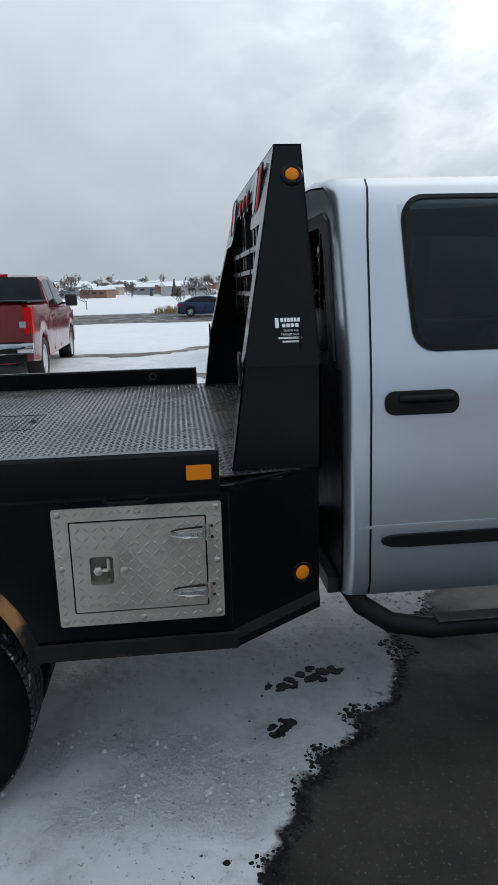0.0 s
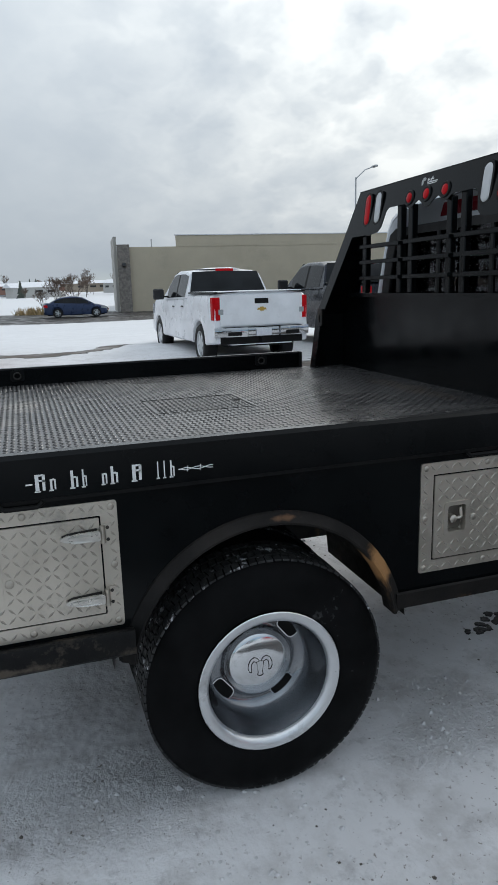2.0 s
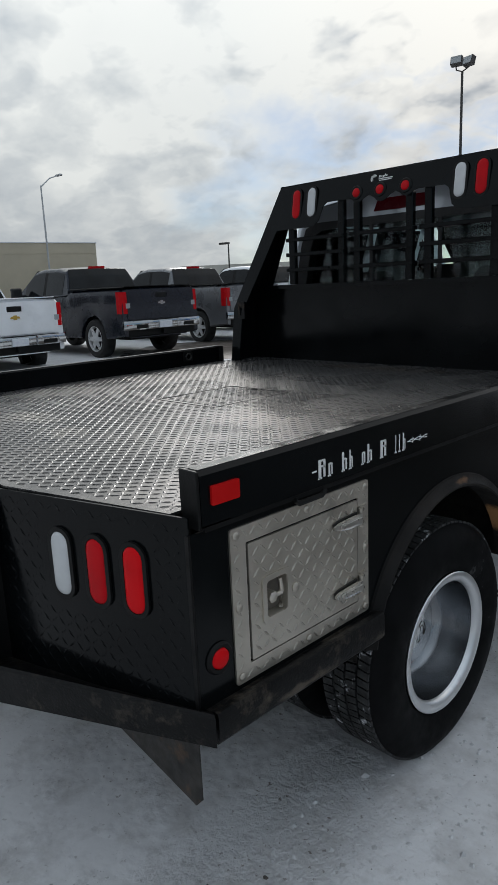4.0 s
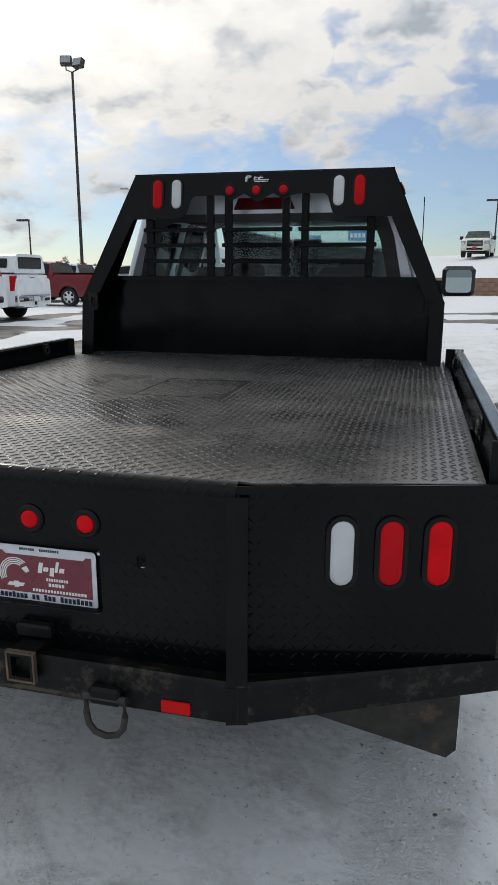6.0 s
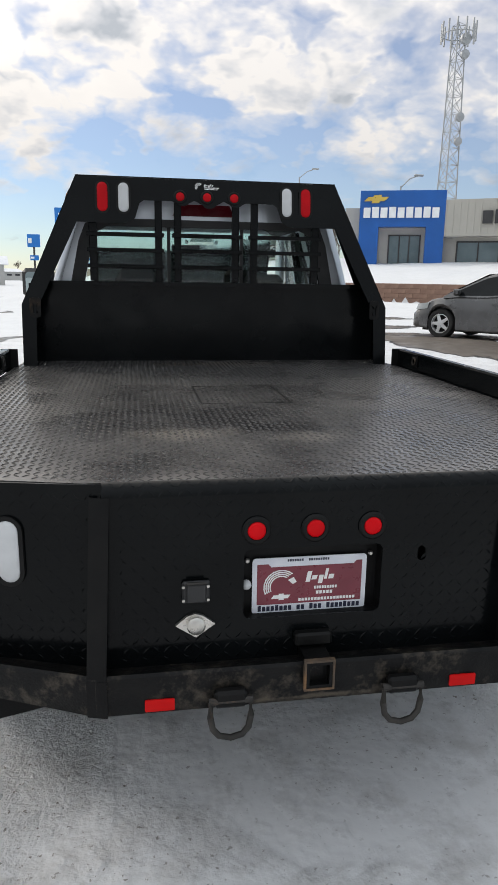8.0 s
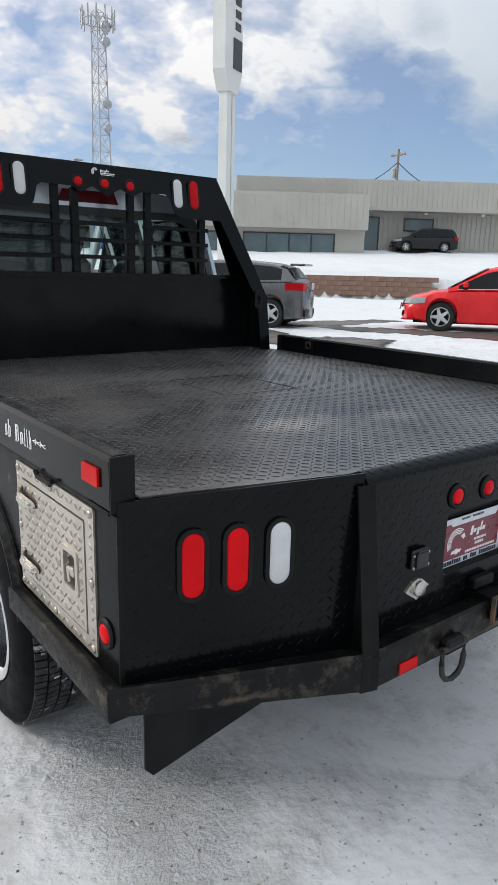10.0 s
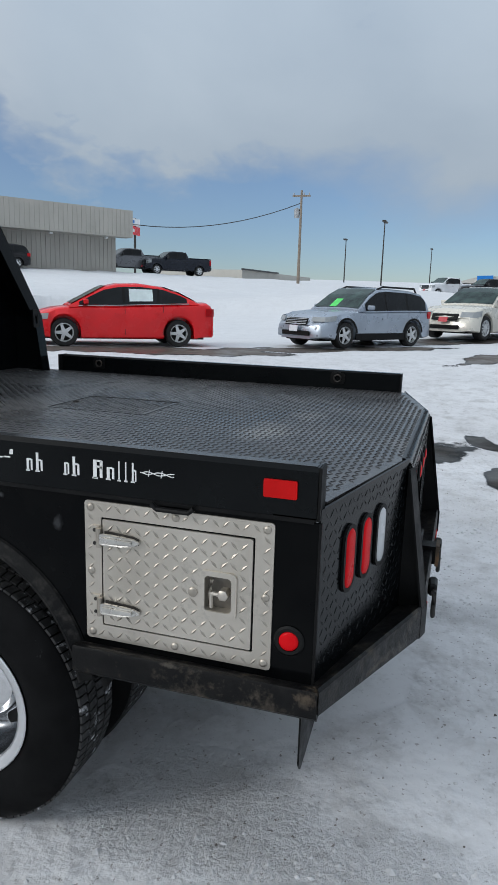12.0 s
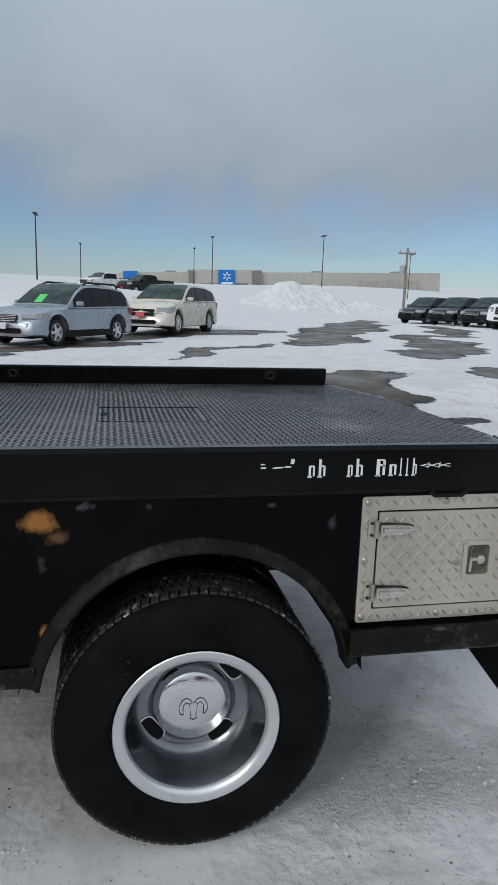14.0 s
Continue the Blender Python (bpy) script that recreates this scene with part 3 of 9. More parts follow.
def ground_material():
    m, nt, b = nodes_of("packed_snow_and_asphalt")
    at = nt.nodes.new("ShaderNodeAttribute")
    at.attribute_name = "bare"
    edge = tex(nt, 5.0, 8, 0.65)
    add = nt.nodes.new("ShaderNodeMath")
    add.operation = "MULTIPLY_ADD"
    link(nt, edge, add.inputs[0])
    add.inputs[1].default_value = 0.9
    link(nt, at.outputs["Fac"], add.inputs[2])
    clear = ramp(nt, add.outputs[0], [(0.86, 0.0), (0.98, 1.0)])
    # packed snow: clean, trodden grey and icy places
    snow = blend(nt, ramp(nt, tex(nt, 0.55, 6, 0.6), [(0.36, 0.0), (0.66, 1.0)]), (0.70, 0.702, 0.715), (0.57, 0.568, 0.575))
    snow = blend(nt, ramp(nt, tex(nt, 3.2, 8, 0.7), [(0.47, 0.0), (0.70, 1.0)]), snow, (0.45, 0.442, 0.440))
    # away from the traffic round the truck the snow is cleaner and smoother
    co = nt.nodes.new("ShaderNodeTexCoord")
    ln = nt.nodes.new("ShaderNodeVectorMath")
    ln.operation = "LENGTH"
    link(nt, co.outputs["Object"], ln.inputs[0])
    reach = nt.nodes.new("ShaderNodeMapRange")
    for slot, val in (("From Min", 7.0), ("From Max", 17.0), ("To Min", 0.0), ("To Max", 1.0)):
        reach.inputs[slot].default_value = val
    link(nt, ln.outputs["Value"], reach.inputs["Value"])
    snow = blend(nt, ramp(nt, reach.outputs[0], [(0.0, 0.0), (1.0, 0.75)]), snow, (0.70, 0.71, 0.725))
    calm_far = ramp(nt, reach.outputs[0], [(0.0, 1.0), (1.0, 0.28)])
    grit = ramp(nt, tex(nt, 42.0, 3, 0.6), [(0.635, 0.0), (0.675, 1.0)])
    gate = ramp(nt, tex(nt, 1.1, 4, 0.6), [(0.36, 0.05), (0.60, 0.9)])
    gm = nt.nodes.new("ShaderNodeMath")
    gm.operation = "MULTIPLY"
    link(nt, grit, gm.inputs[0])
    link(nt, gate, gm.inputs[1])
    gq = nt.nodes.new("ShaderNodeMath")
    gq.operation = "MULTIPLY"
    link(nt, gm.outputs[0], gq.inputs[0])
    link(nt, calm_far, gq.inputs[1])
    snow = blend(nt, gq.outputs[0], snow, (0.16, 0.14, 0.125))
    # grey smears, a hand wide, where boots and tyres pressed grit into the snow
    smear = ramp(nt, tex(nt, 7.5, 7, 0.72), [(0.56, 0.0), (0.70, 0.62)])
    sm = nt.nodes.new("ShaderNodeMath")
    sm.operation = "MULTIPLY"
    link(nt, smear, sm.inputs[0])
    link(nt, calm_far, sm.inputs[1])
    snow = blend(nt, sm.outputs[0], snow, (0.33, 0.325, 0.33))
    road = blend(nt, ramp(nt, tex(nt, 1.4, 7, 0.65), [(0.35, 0.0), (0.65, 1.0)]), (0.020, 0.0172, 0.0145), (0.056, 0.049, 0.041))
    # dry and paler where the lots and the highway are far from the melt beside the cab
    dry = ramp(nt, reach.outputs[0], [(0.0, 0.0), (0.35, 1.0)])
    dusty = blend(nt, ramp(nt, tex(nt, 0.5, 6, 0.6), [(0.35, 0.0), (0.65, 1.0)]), (0.095, 0.080, 0.068), (0.145, 0.124, 0.106))
    road = blend(nt, dry, road, dusty)
    # black slush and broken ice along the rim of the bare ground
    rim = nt.nodes.new("ShaderNodeMath")
    rim.operation = "MULTIPLY_ADD"
    link(nt, tex(nt, 9.0, 6, 0.7), rim.inputs[0])
    rim.inputs[1].default_value = 0.55
    link(nt, add.outputs[0], rim.inputs[2])
    half_rim = nt.nodes.new("ShaderNodeMath")
    half_rim.operation = "MULTIPLY"
    link(nt, rim.outputs[0], half_rim.inputs[0])
    half_rim.inputs[1].default_value = 0.5
    slush = blend(nt, ramp(nt, tex(nt, 38.0, 4, 0.7), [(0.55, 0.0), (0.68, 1.0)]), (0.007, 0.0075, 0.008), (0.075, 0.075, 0.078))
    road = blend(nt, ramp(nt, half_rim.outputs[0], [(0.68, 1.0), (0.77, 0.0)]), road, slush)
    road = blend(nt, ramp(nt, tex(nt, 60, 3, 0.7), [(0.60, 0.0), (0.72, 1.0)]), road, (0.12, 0.112, 0.105))
    link(nt, blend(nt, clear, snow, road), b.inputs["Base Color"])
    rg = blend(nt, clear, ramp(nt, tex(nt, 1.9, 5), [(0.35, 0.60), (0.65, 0.92)]), ramp(nt, tex(nt, 1.1, 4), [(0.40, 0.30), (0.62, 0.75)]))
    link(nt, rg, b.inputs["Roughness"])
    b.inputs["Specular IOR Level"].default_value = 0.25
    h = nt.nodes.new("ShaderNodeMath")
    h.operation = "MULTIPLY_ADD"
    crumbs = nt.nodes.new("ShaderNodeMath")
    crumbs.operation = "MULTIPLY"
    link(nt, tex(nt, 12.0, 5, 0.58), crumbs.inputs[0])
    link(nt, ramp(nt, tex(nt, 0.9, 5, 0.65), [(0.42, 0.15), (0.62, 2.2)]), crumbs.inputs[1])
    quiet = nt.nodes.new("ShaderNodeMath")
    quiet.operation = "MULTIPLY"
    link(nt, crumbs.outputs[0], quiet.inputs[0])
    flat_road = nt.nodes.new("ShaderNodeMath")
    flat_road.operation = "MULTIPLY"
    link(nt, ramp(nt, clear, [(0.0, 1.0), (1.0, 0.12)]), flat_road.inputs[0])
    link(nt, calm_far, flat_road.inputs[1])
    link(nt, flat_road.outputs[0], quiet.inputs[1])
    torn = nt.nodes.new("ShaderNodeAttribute")
    torn.attribute_name = "churn"
    rough_up = nt.nodes.new("ShaderNodeMath")
    rough_up.operation = "MULTIPLY_ADD"
    link(nt, torn.outputs["Fac"], rough_up.inputs[0])
    link(nt, ramp(nt, tex(nt, 30.0, 5, 0.7), [(0.35, 0.0), (0.65, 2.4)]), rough_up.inputs[1])
    link(nt, quiet.outputs[0], rough_up.inputs[2])
    link(nt, rough_up.outputs[0], h.inputs[0])
    h.inputs[1].default_value = 0.6
    dn = nt.nodes.new("ShaderNodeMath")
    dn.operation = "MULTIPLY"
    link(nt, clear, dn.inputs[0])
    dn.inputs[1].default_value = -0.5
    link(nt, dn.outputs[0], h.inputs[2])
    bumped(nt, b, h.outputs[0], 0.60, 0.040)
    return m


ground = new("ground", make_ground())
ground.data.materials.append(ground_material())
tagged(ground, "packed snow over dark asphalt with bare wet patches", "ground", kind="structure")


def crumbs(name, n, seed, material, label, size, clumped):
    """Loose clods on the ground round the truck, thicker where the wheels have churned it."""
    rnd = random.Random(seed)
    verts, faces = [], []
    while n > 0:
        a, r = rnd.uniform(0, 6.283), 1.0 + 6.0 * math.sqrt(rnd.random())
        x, y = r * math.cos(a) * 0.85, r * math.sin(a) + 0.8
        if clumped and churn_at(x, y) < rnd.random() * 0.9 and noise.noise(Vector((x * 1.1, y * 1.1, seed))) + 0.5 * noise.noise(Vector((x * 3.3, y * 3.3, seed))) < rnd.uniform(-0.1, 0.55):
            continue
        if bare_at(x, y) > 0.5:
            continue
        n -= 1
        s = size * (0.35 + rnd.random() ** 3 * 1.6)
        k, z = len(verts), ground_z(x, y) - s * 0.12
        t = rnd.uniform(0, 6.283)
        for i in range(5):
            q = s * rnd.uniform(0.6, 1.1)
            verts.append((x + q * math.cos(t + i * 1.2566), y + q * math.sin(t + i * 1.2566), z))
        q = s * rnd.uniform(0.35, 0.8)
        verts.append((x + rnd.uniform(-0.3, 0.3) * s, y + rnd.uniform(-0.3, 0.3) * s, z + q))
        faces += [(k + i, k + (i + 1) % 5, k + 5) for i in range(5)]
    me = bpy.data.meshes.new(name)
    me.from_pydata(verts, [], faces)
    me.materials.append(material)
    tagged(new(name, me), label, "debris", kind="stuff")


GRIT = surface("dark_road_grit", (0.05, 0.045, 0.04), (0.12, 0.105, 0.09), (0.7, 0.9), 0.0, 60.0)
CLOD = surface("grey_snow_clod", (0.44, 0.44, 0.445), (0.64, 0.64, 0.65), (0.6, 0.9), 0.0, 25.0)
crumbs("road_grit", 5200, 11, GRIT, "dark grit scattered over the packed snow", 0.0058, False)


def slush_chunks(n, seed):
    """Black chunks of frozen slush along the rim of the bare asphalt beside the cab."""
    rnd = random.Random(seed)
    verts, faces = [], []
    while n > 0:
        if rnd.random() < 0.07:
            a, q = rnd.uniform(0, 6.283), math.sqrt(rnd.random())
            cx, cy, w, h = (0.42, 2.73, 0.07, 0.19) if rnd.random() < 0.8 else (0.77, 2.57, 0.05, 0.06)
            x, y = cx + q * w * math.cos(a) - 0.3 * q * h * math.sin(a), cy + q * h * math.sin(a)
            if noise.noise(Vector((x * 24, y * 24, 3.0))) < 0.12:
                continue
        else:
            x, y = rnd.uniform(-0.8, 3.2), rnd.uniform(0.6, 3.6)
            if not 0.40 < bare_at(x, y) + 0.25 * noise.noise(Vector((x * 9, y * 9, 6.0))) < 0.70:
                continue
        n -= 1
        s = 0.004 + 0.013 * rnd.random() ** 3
        k, z, t = len(verts), ground_z(x, y) - 0.001, rnd.uniform(0, 6.283)
        for ring_r, up_z in ((1.0, 0.0), (0.75, 0.35)):
            for i in range(6):
                q = s * ring_r * rnd.uniform(0.7, 1.15)
                verts.append((x + q * math.cos(t + i * 1.047), y + q * math.sin(t + i * 1.047), z + s * up_z * rnd.uniform(0.7, 1.3)))
        faces += [(k + i, k + (i + 1) % 6, k + 6 + (i + 1) % 6, k + 6 + i) for i in range(6)] + [tuple(range(k + 6, k + 12))]
    me = bpy.data.meshes.new("slush_chunks")
    me.from_pydata(verts, [], faces)
    me.materials.append(SLUSH)
    tagged(new("slush_chunks", me), "black chunks of frozen slush along bare asphalt", "debris", kind="stuff")


SLUSH = surface("black_frozen_slush", (0.005, 0.0055, 0.006), (0.020, 0.020, 0.021), (0.3, 0.6), 0.0, 40.0, spec=0.2)
slush_chunks(3600, 5)
crumbs("snow_lumps", 5200, 31, CLOD, "lumps of torn-up snow in the wheel tracks", 0.014, True)
crumbs("snow_crumbs", 34000, 23, CLOD, "grey crumbs of churned snow", 0.0095, True)


SNOW_PILE = surface("ploughed_snow", (0.72, 0.73, 0.75), (0.60, 0.61, 0.63), (0.6, 0.9), 0.0, 1.2, 18, 0.7, 0.05, dirt=(0.30, 0.28, 0.26), dirt_at=(0.80, 0.92))


def snow_mound():
    """A ploughed heap on the far lot: a steep peak with a lower shoulder, broken into lumps."""
    verts, nx, ny = [], 44, 72
    for i in range(nx + 1):
        for j in range(ny + 1):
            x, y = 51.0 + 15.0 * i / nx, -27.0 + 19.0 * j / ny
            h = 2.15 * math.exp(-(((x - 58) / 3.6) ** 2 + ((y + 14.1) / 2.6) ** 2)) + 1.35 * math.exp(-(((x - 58.6) / 3.4) ** 2 + ((y + 17.6) / 1.6) ** 2)) + 0.9 * math.exp(-(((x - 58.6) / 3.4) ** 2 + ((y + 21.4) / 2.6) ** 2))
            k = min(1.0, h / 0.5)
            h += k * (0.30 * noise.noise(Vector((x * 0.9, y * 0.9, 2.0))) + 0.22 * noise.noise(Vector((x * 2.3, y * 2.3, 4.0))))
            verts.append((x, y, ground_z(x, y) - 0.25 + max(0.0, h) + 0.25 * min(1.0, h / 0.25)))
    faces = [(i * (ny + 1) + j, (i + 1) * (ny + 1) + j, (i + 1) * (ny + 1) + j + 1, i * (ny + 1) + j + 1) for i in range(nx) for j in range(ny)]
    me = bpy.data.meshes.new("snow_mound")
    me.from_pydata(verts, [], faces)
    me.materials.append(SNOW_PILE)
    tagged(new("snow_mound", me), "lumpy heap of ploughed snow with dirty specks", "snow mound")


snow_mound()


# ---- the flatbed truck ----
truck = empty("flatbed_truck", "silver pickup truck with a black steel flatbed on packed snow", "truck")
DZ = 1.165          # deck height
SX = 1.158          # side panels
AXLE, RT = 1.276, 0.421


def plane_xz(y):
    return lambda u, v, w: (u, y + w, v)


def deck():
    bm = bmesh.new()
    out = [(-1.035, 2.662), (-1.10, 2.36), (-1.10, 0.184), (-0.575, 0.052), (-0.535, 0.056), (0.535, 0.056), (0.575, 0.052), (1.10, 0.184), (1.10, 2.36), (1.035, 2.662)]
    hatch_hole = rounded(-0.190, 1.115, 0.190, 1.577, 0.012, 2)
    slab(out, [hatch_hole], 0.006, lambda u, v, w: (u, v, DZ - 0.006 + w), bm)
    d = part("deck", bm, DECK, truck, "black steel tread plate deck, scuffed and dusty")
    h = part("hatch", slab(rounded(-0.181, 1.124, 0.181, 1.568, 0.010, 2), [], 0.005, lambda u, v, w: (u, v, DZ - 0.006 + w)), DECK, d, "tread plate hatch cover over the hitch")

    def inside(u, v):
        if abs(u) > 1.085 or v > 2.60:
            return False
        edge = 0.064 if abs(u) < 0.52 else 0.064 + (abs(u) - 0.52) * 0.245
        gap = min(abs(u + 0.1855), abs(u - 0.1855)) < 0.012 and 1.105 < v < 1.587 or min(abs(v - 1.1195), abs(v - 1.5725)) < 0.012 and -0.2 < u < 0.2
        return v > edge and not gap
    lugs("tread_pattern", Matrix.Translation((0, 0, DZ)), -1.09, 0.03, 1.09, 2.60, 0.0235, (0.0135, 0.0042, 0.0020), TREAD, d, inside, label="raised lozenges of the deck plate")
    part("hatch_seam", slab(rounded(-0.189, 1.116, 0.189, 1.576, 0.012, 2), [rounded(-0.182, 1.123, 0.182, 1.569, 0.010, 2)], 0.003, lambda u, v, w: (u, v, DZ - 0.0018 + w)), GASKET, d)
    part("pull_ring", sweep(bmesh.new(), [(-0.005 + 0.014 * math.cos(a), 1.545 + 0.014 * math.sin(a), DZ + 0.003) for a in np.linspace(0, 6.28, 12)], 0.0025, 6), DARK_STEEL, h)
    # the plate bends down into the rear panel
    rows = []
    for k in range(9):
        a = radians(90 * k / 8)
        rows.append([(x, 0.056 - r * math.sin(a), DZ - 0.036 + r * math.cos(a)) for x, r in ((-0.535, 0.036), (0.535, 0.036), (0.535, 0.030), (-0.535, 0.030))])
    b = part("rear_bend", loft(bmesh.new(), rows), BLACK, d, "rounded bend of the deck plate", smooth=40)
    for deg in (28, 70):
        a = radians(deg)
        m = face_frame((0, 0.056 - 0.0362 * math.sin(a), DZ - 0.036 + 0.0362 * math.cos(a)), (1, 0, 0), (0, math.cos(a), math.sin(a)))
        lugs("bend_pattern", m, -0.52, -0.0118, 0.52, 0.0118, 0.0235, (0.0135, 0.0042, 0.0014), BLACK, b)
    # steel frame under the deck
    bm = boxes((-1.09, 0.25, 1.06, 1.09, 0.31, DZ - 0.008), (-0.98, 2.56, 1.00, 0.98, 2.655, DZ - 0.008), (-0.45, 0.1, 0.95, -0.35, 2.7, DZ - 0.01), (0.35, 0.1, 0.95, 0.45, 2.7, DZ - 0.01),
               (-0.48, 0.2, 0.62, -0.40, 6.0, 0.82), (0.40, 0.2, 0.62, 0.48, 6.0, 0.82))
    for k in range(6):
        box(bm, -1.09, 0.5 + k * 0.33, 1.07, 1.09, 0.55 + k * 0.33, DZ - 0.01)
    part("chassis_frame", bm, DARK_STEEL, truck, "dark chassis rails and cross members")


def side_rail(sg):
    """A folded rail along the deck edge with its two ends and tie-down pockets."""
    x1 = sg * (SX + 0.010)
    y0 = 0.208 if sg > 0 else 0.187
    prof = [(0, 1.137), (0.0, 1.252), (-0.010, 1.262), (-0.046, 1.262), (-0.052, 1.255), (-0.052, DZ - 0.004), (-0.047, DZ - 0.004), (-0.047, 1.256), (-0.008, 1.256), (-0.006, 1.137)]
    bm = bmesh.new()
    loft(bm, [[(x1 + sg * u, y, z) for u, z in prof] for y in (y0 + 0.0082, 2.325)])
    rail = part("side_rail", bm, BLACK, truck)
    # thin strip added on top to carry the sky sheen
    part("rail_cap", boxes((min(x1 - sg * 0.012, x1 - sg * 0.044), y0 + 0.014, 1.2622, max(x1 - sg * 0.012, x1 - sg * 0.044), 2.325, 1.2634)), RAIL_TOP, rail)
    ends = bmesh.new()
    box(ends, min(x1, x1 - sg * 0.060), y0, 1.132, max(x1, x1 - sg * 0.060), y0 + 0.008, 1.2628, 0.002)
    box(ends, min(x1, x1 - sg * 0.012), y0 + 0.008, 1.132, max(x1, x1 - sg * 0.012), 0.30, 1.14, 0.0)
    part("rail_end", ends, BLACK_WORN, rail)
    part("rail_end", boxes((min(x1, x1 - sg * 0.09), 2.3255, 1.135, max(x1, x1 - sg * 0.09), 2.333, 1.264), bevel=0.002), BLACK_WORN, rail)
    part("rail_seam", boxes((min(x1 + sg * 0.001, x1 - sg * 0.004), y0 + 0.014, 1.126, max(x1 + sg * 0.001, x1 - sg * 0.004), 2.325, 1.1365)), BLACK_WORN, rail)
    for y in (0.56, 2.06):
        xi = x1 - sg * 0.0545
        plate = slab(rounded(y - 0.04, 1.188, y + 0.04, 1.252, 0.014, 3), [rounded(y - 0.024, 1.200, y + 0.024, 1.242, 0.016, 3)], 0.004, lambda u, v, w: (xi - sg * w, u, v))
        tie = part("tie_down", plate, BLACK_WORN, rail)
        ring = [(xi - sg * 0.008, y + 0.020 * math.cos(a), 1.219 + 0.019 * math.sin(a)) for a in np.linspace(0.2, 6.4, 14)]
        part("d_ring", sweep(bmesh.new(), ring, 0.005, 6), DARK_STEEL, tie)
    part("stake_hook", sweep(bmesh.new(), [(x1 + sg * 0.010, y, 1.118 + dz) for y, dz in ((0.50, 0.012), (0.515, 0.0), (0.60, 0.0), (0.615, 0.012))], 0.007, 8), BLACK_WORN, rail)
    part("stake_hook", sweep(bmesh.new(), [(x1 + sg * 0.010, y, 1.118 + dz) for y, dz in ((1.98, 0.012), (1.995, 0.0), (2.10, 0.0), (2.115, 0.012))], 0.007, 8), BLACK_WORN, rail)
    part("rear_marker", slab(rounded(0.243, 1.182, 0.325, 1.226, 0.003, 2), [], 0.006, lambda u, v, w: (x1 + sg * (w + 0.0005), u, v)), REFLECT, rail, "red side reflector")
    part("front_marker", slab(rounded(2.232, 1.176, 2.308, 1.222, 0.003, 2), [], 0.006, lambda u, v, w: (x1 + sg * (w + 0.0005), u, v)), AMBER, rail, "amber side reflector")
    return rail


def arch_line(r, n, y0=None):
    return [(AXLE + r * math.cos(radians(10 + 160 * k / n)), 0.520 + 1.007 * r * math.sin(radians(10 + 160 * k / n))) for k in range(n + 1)]


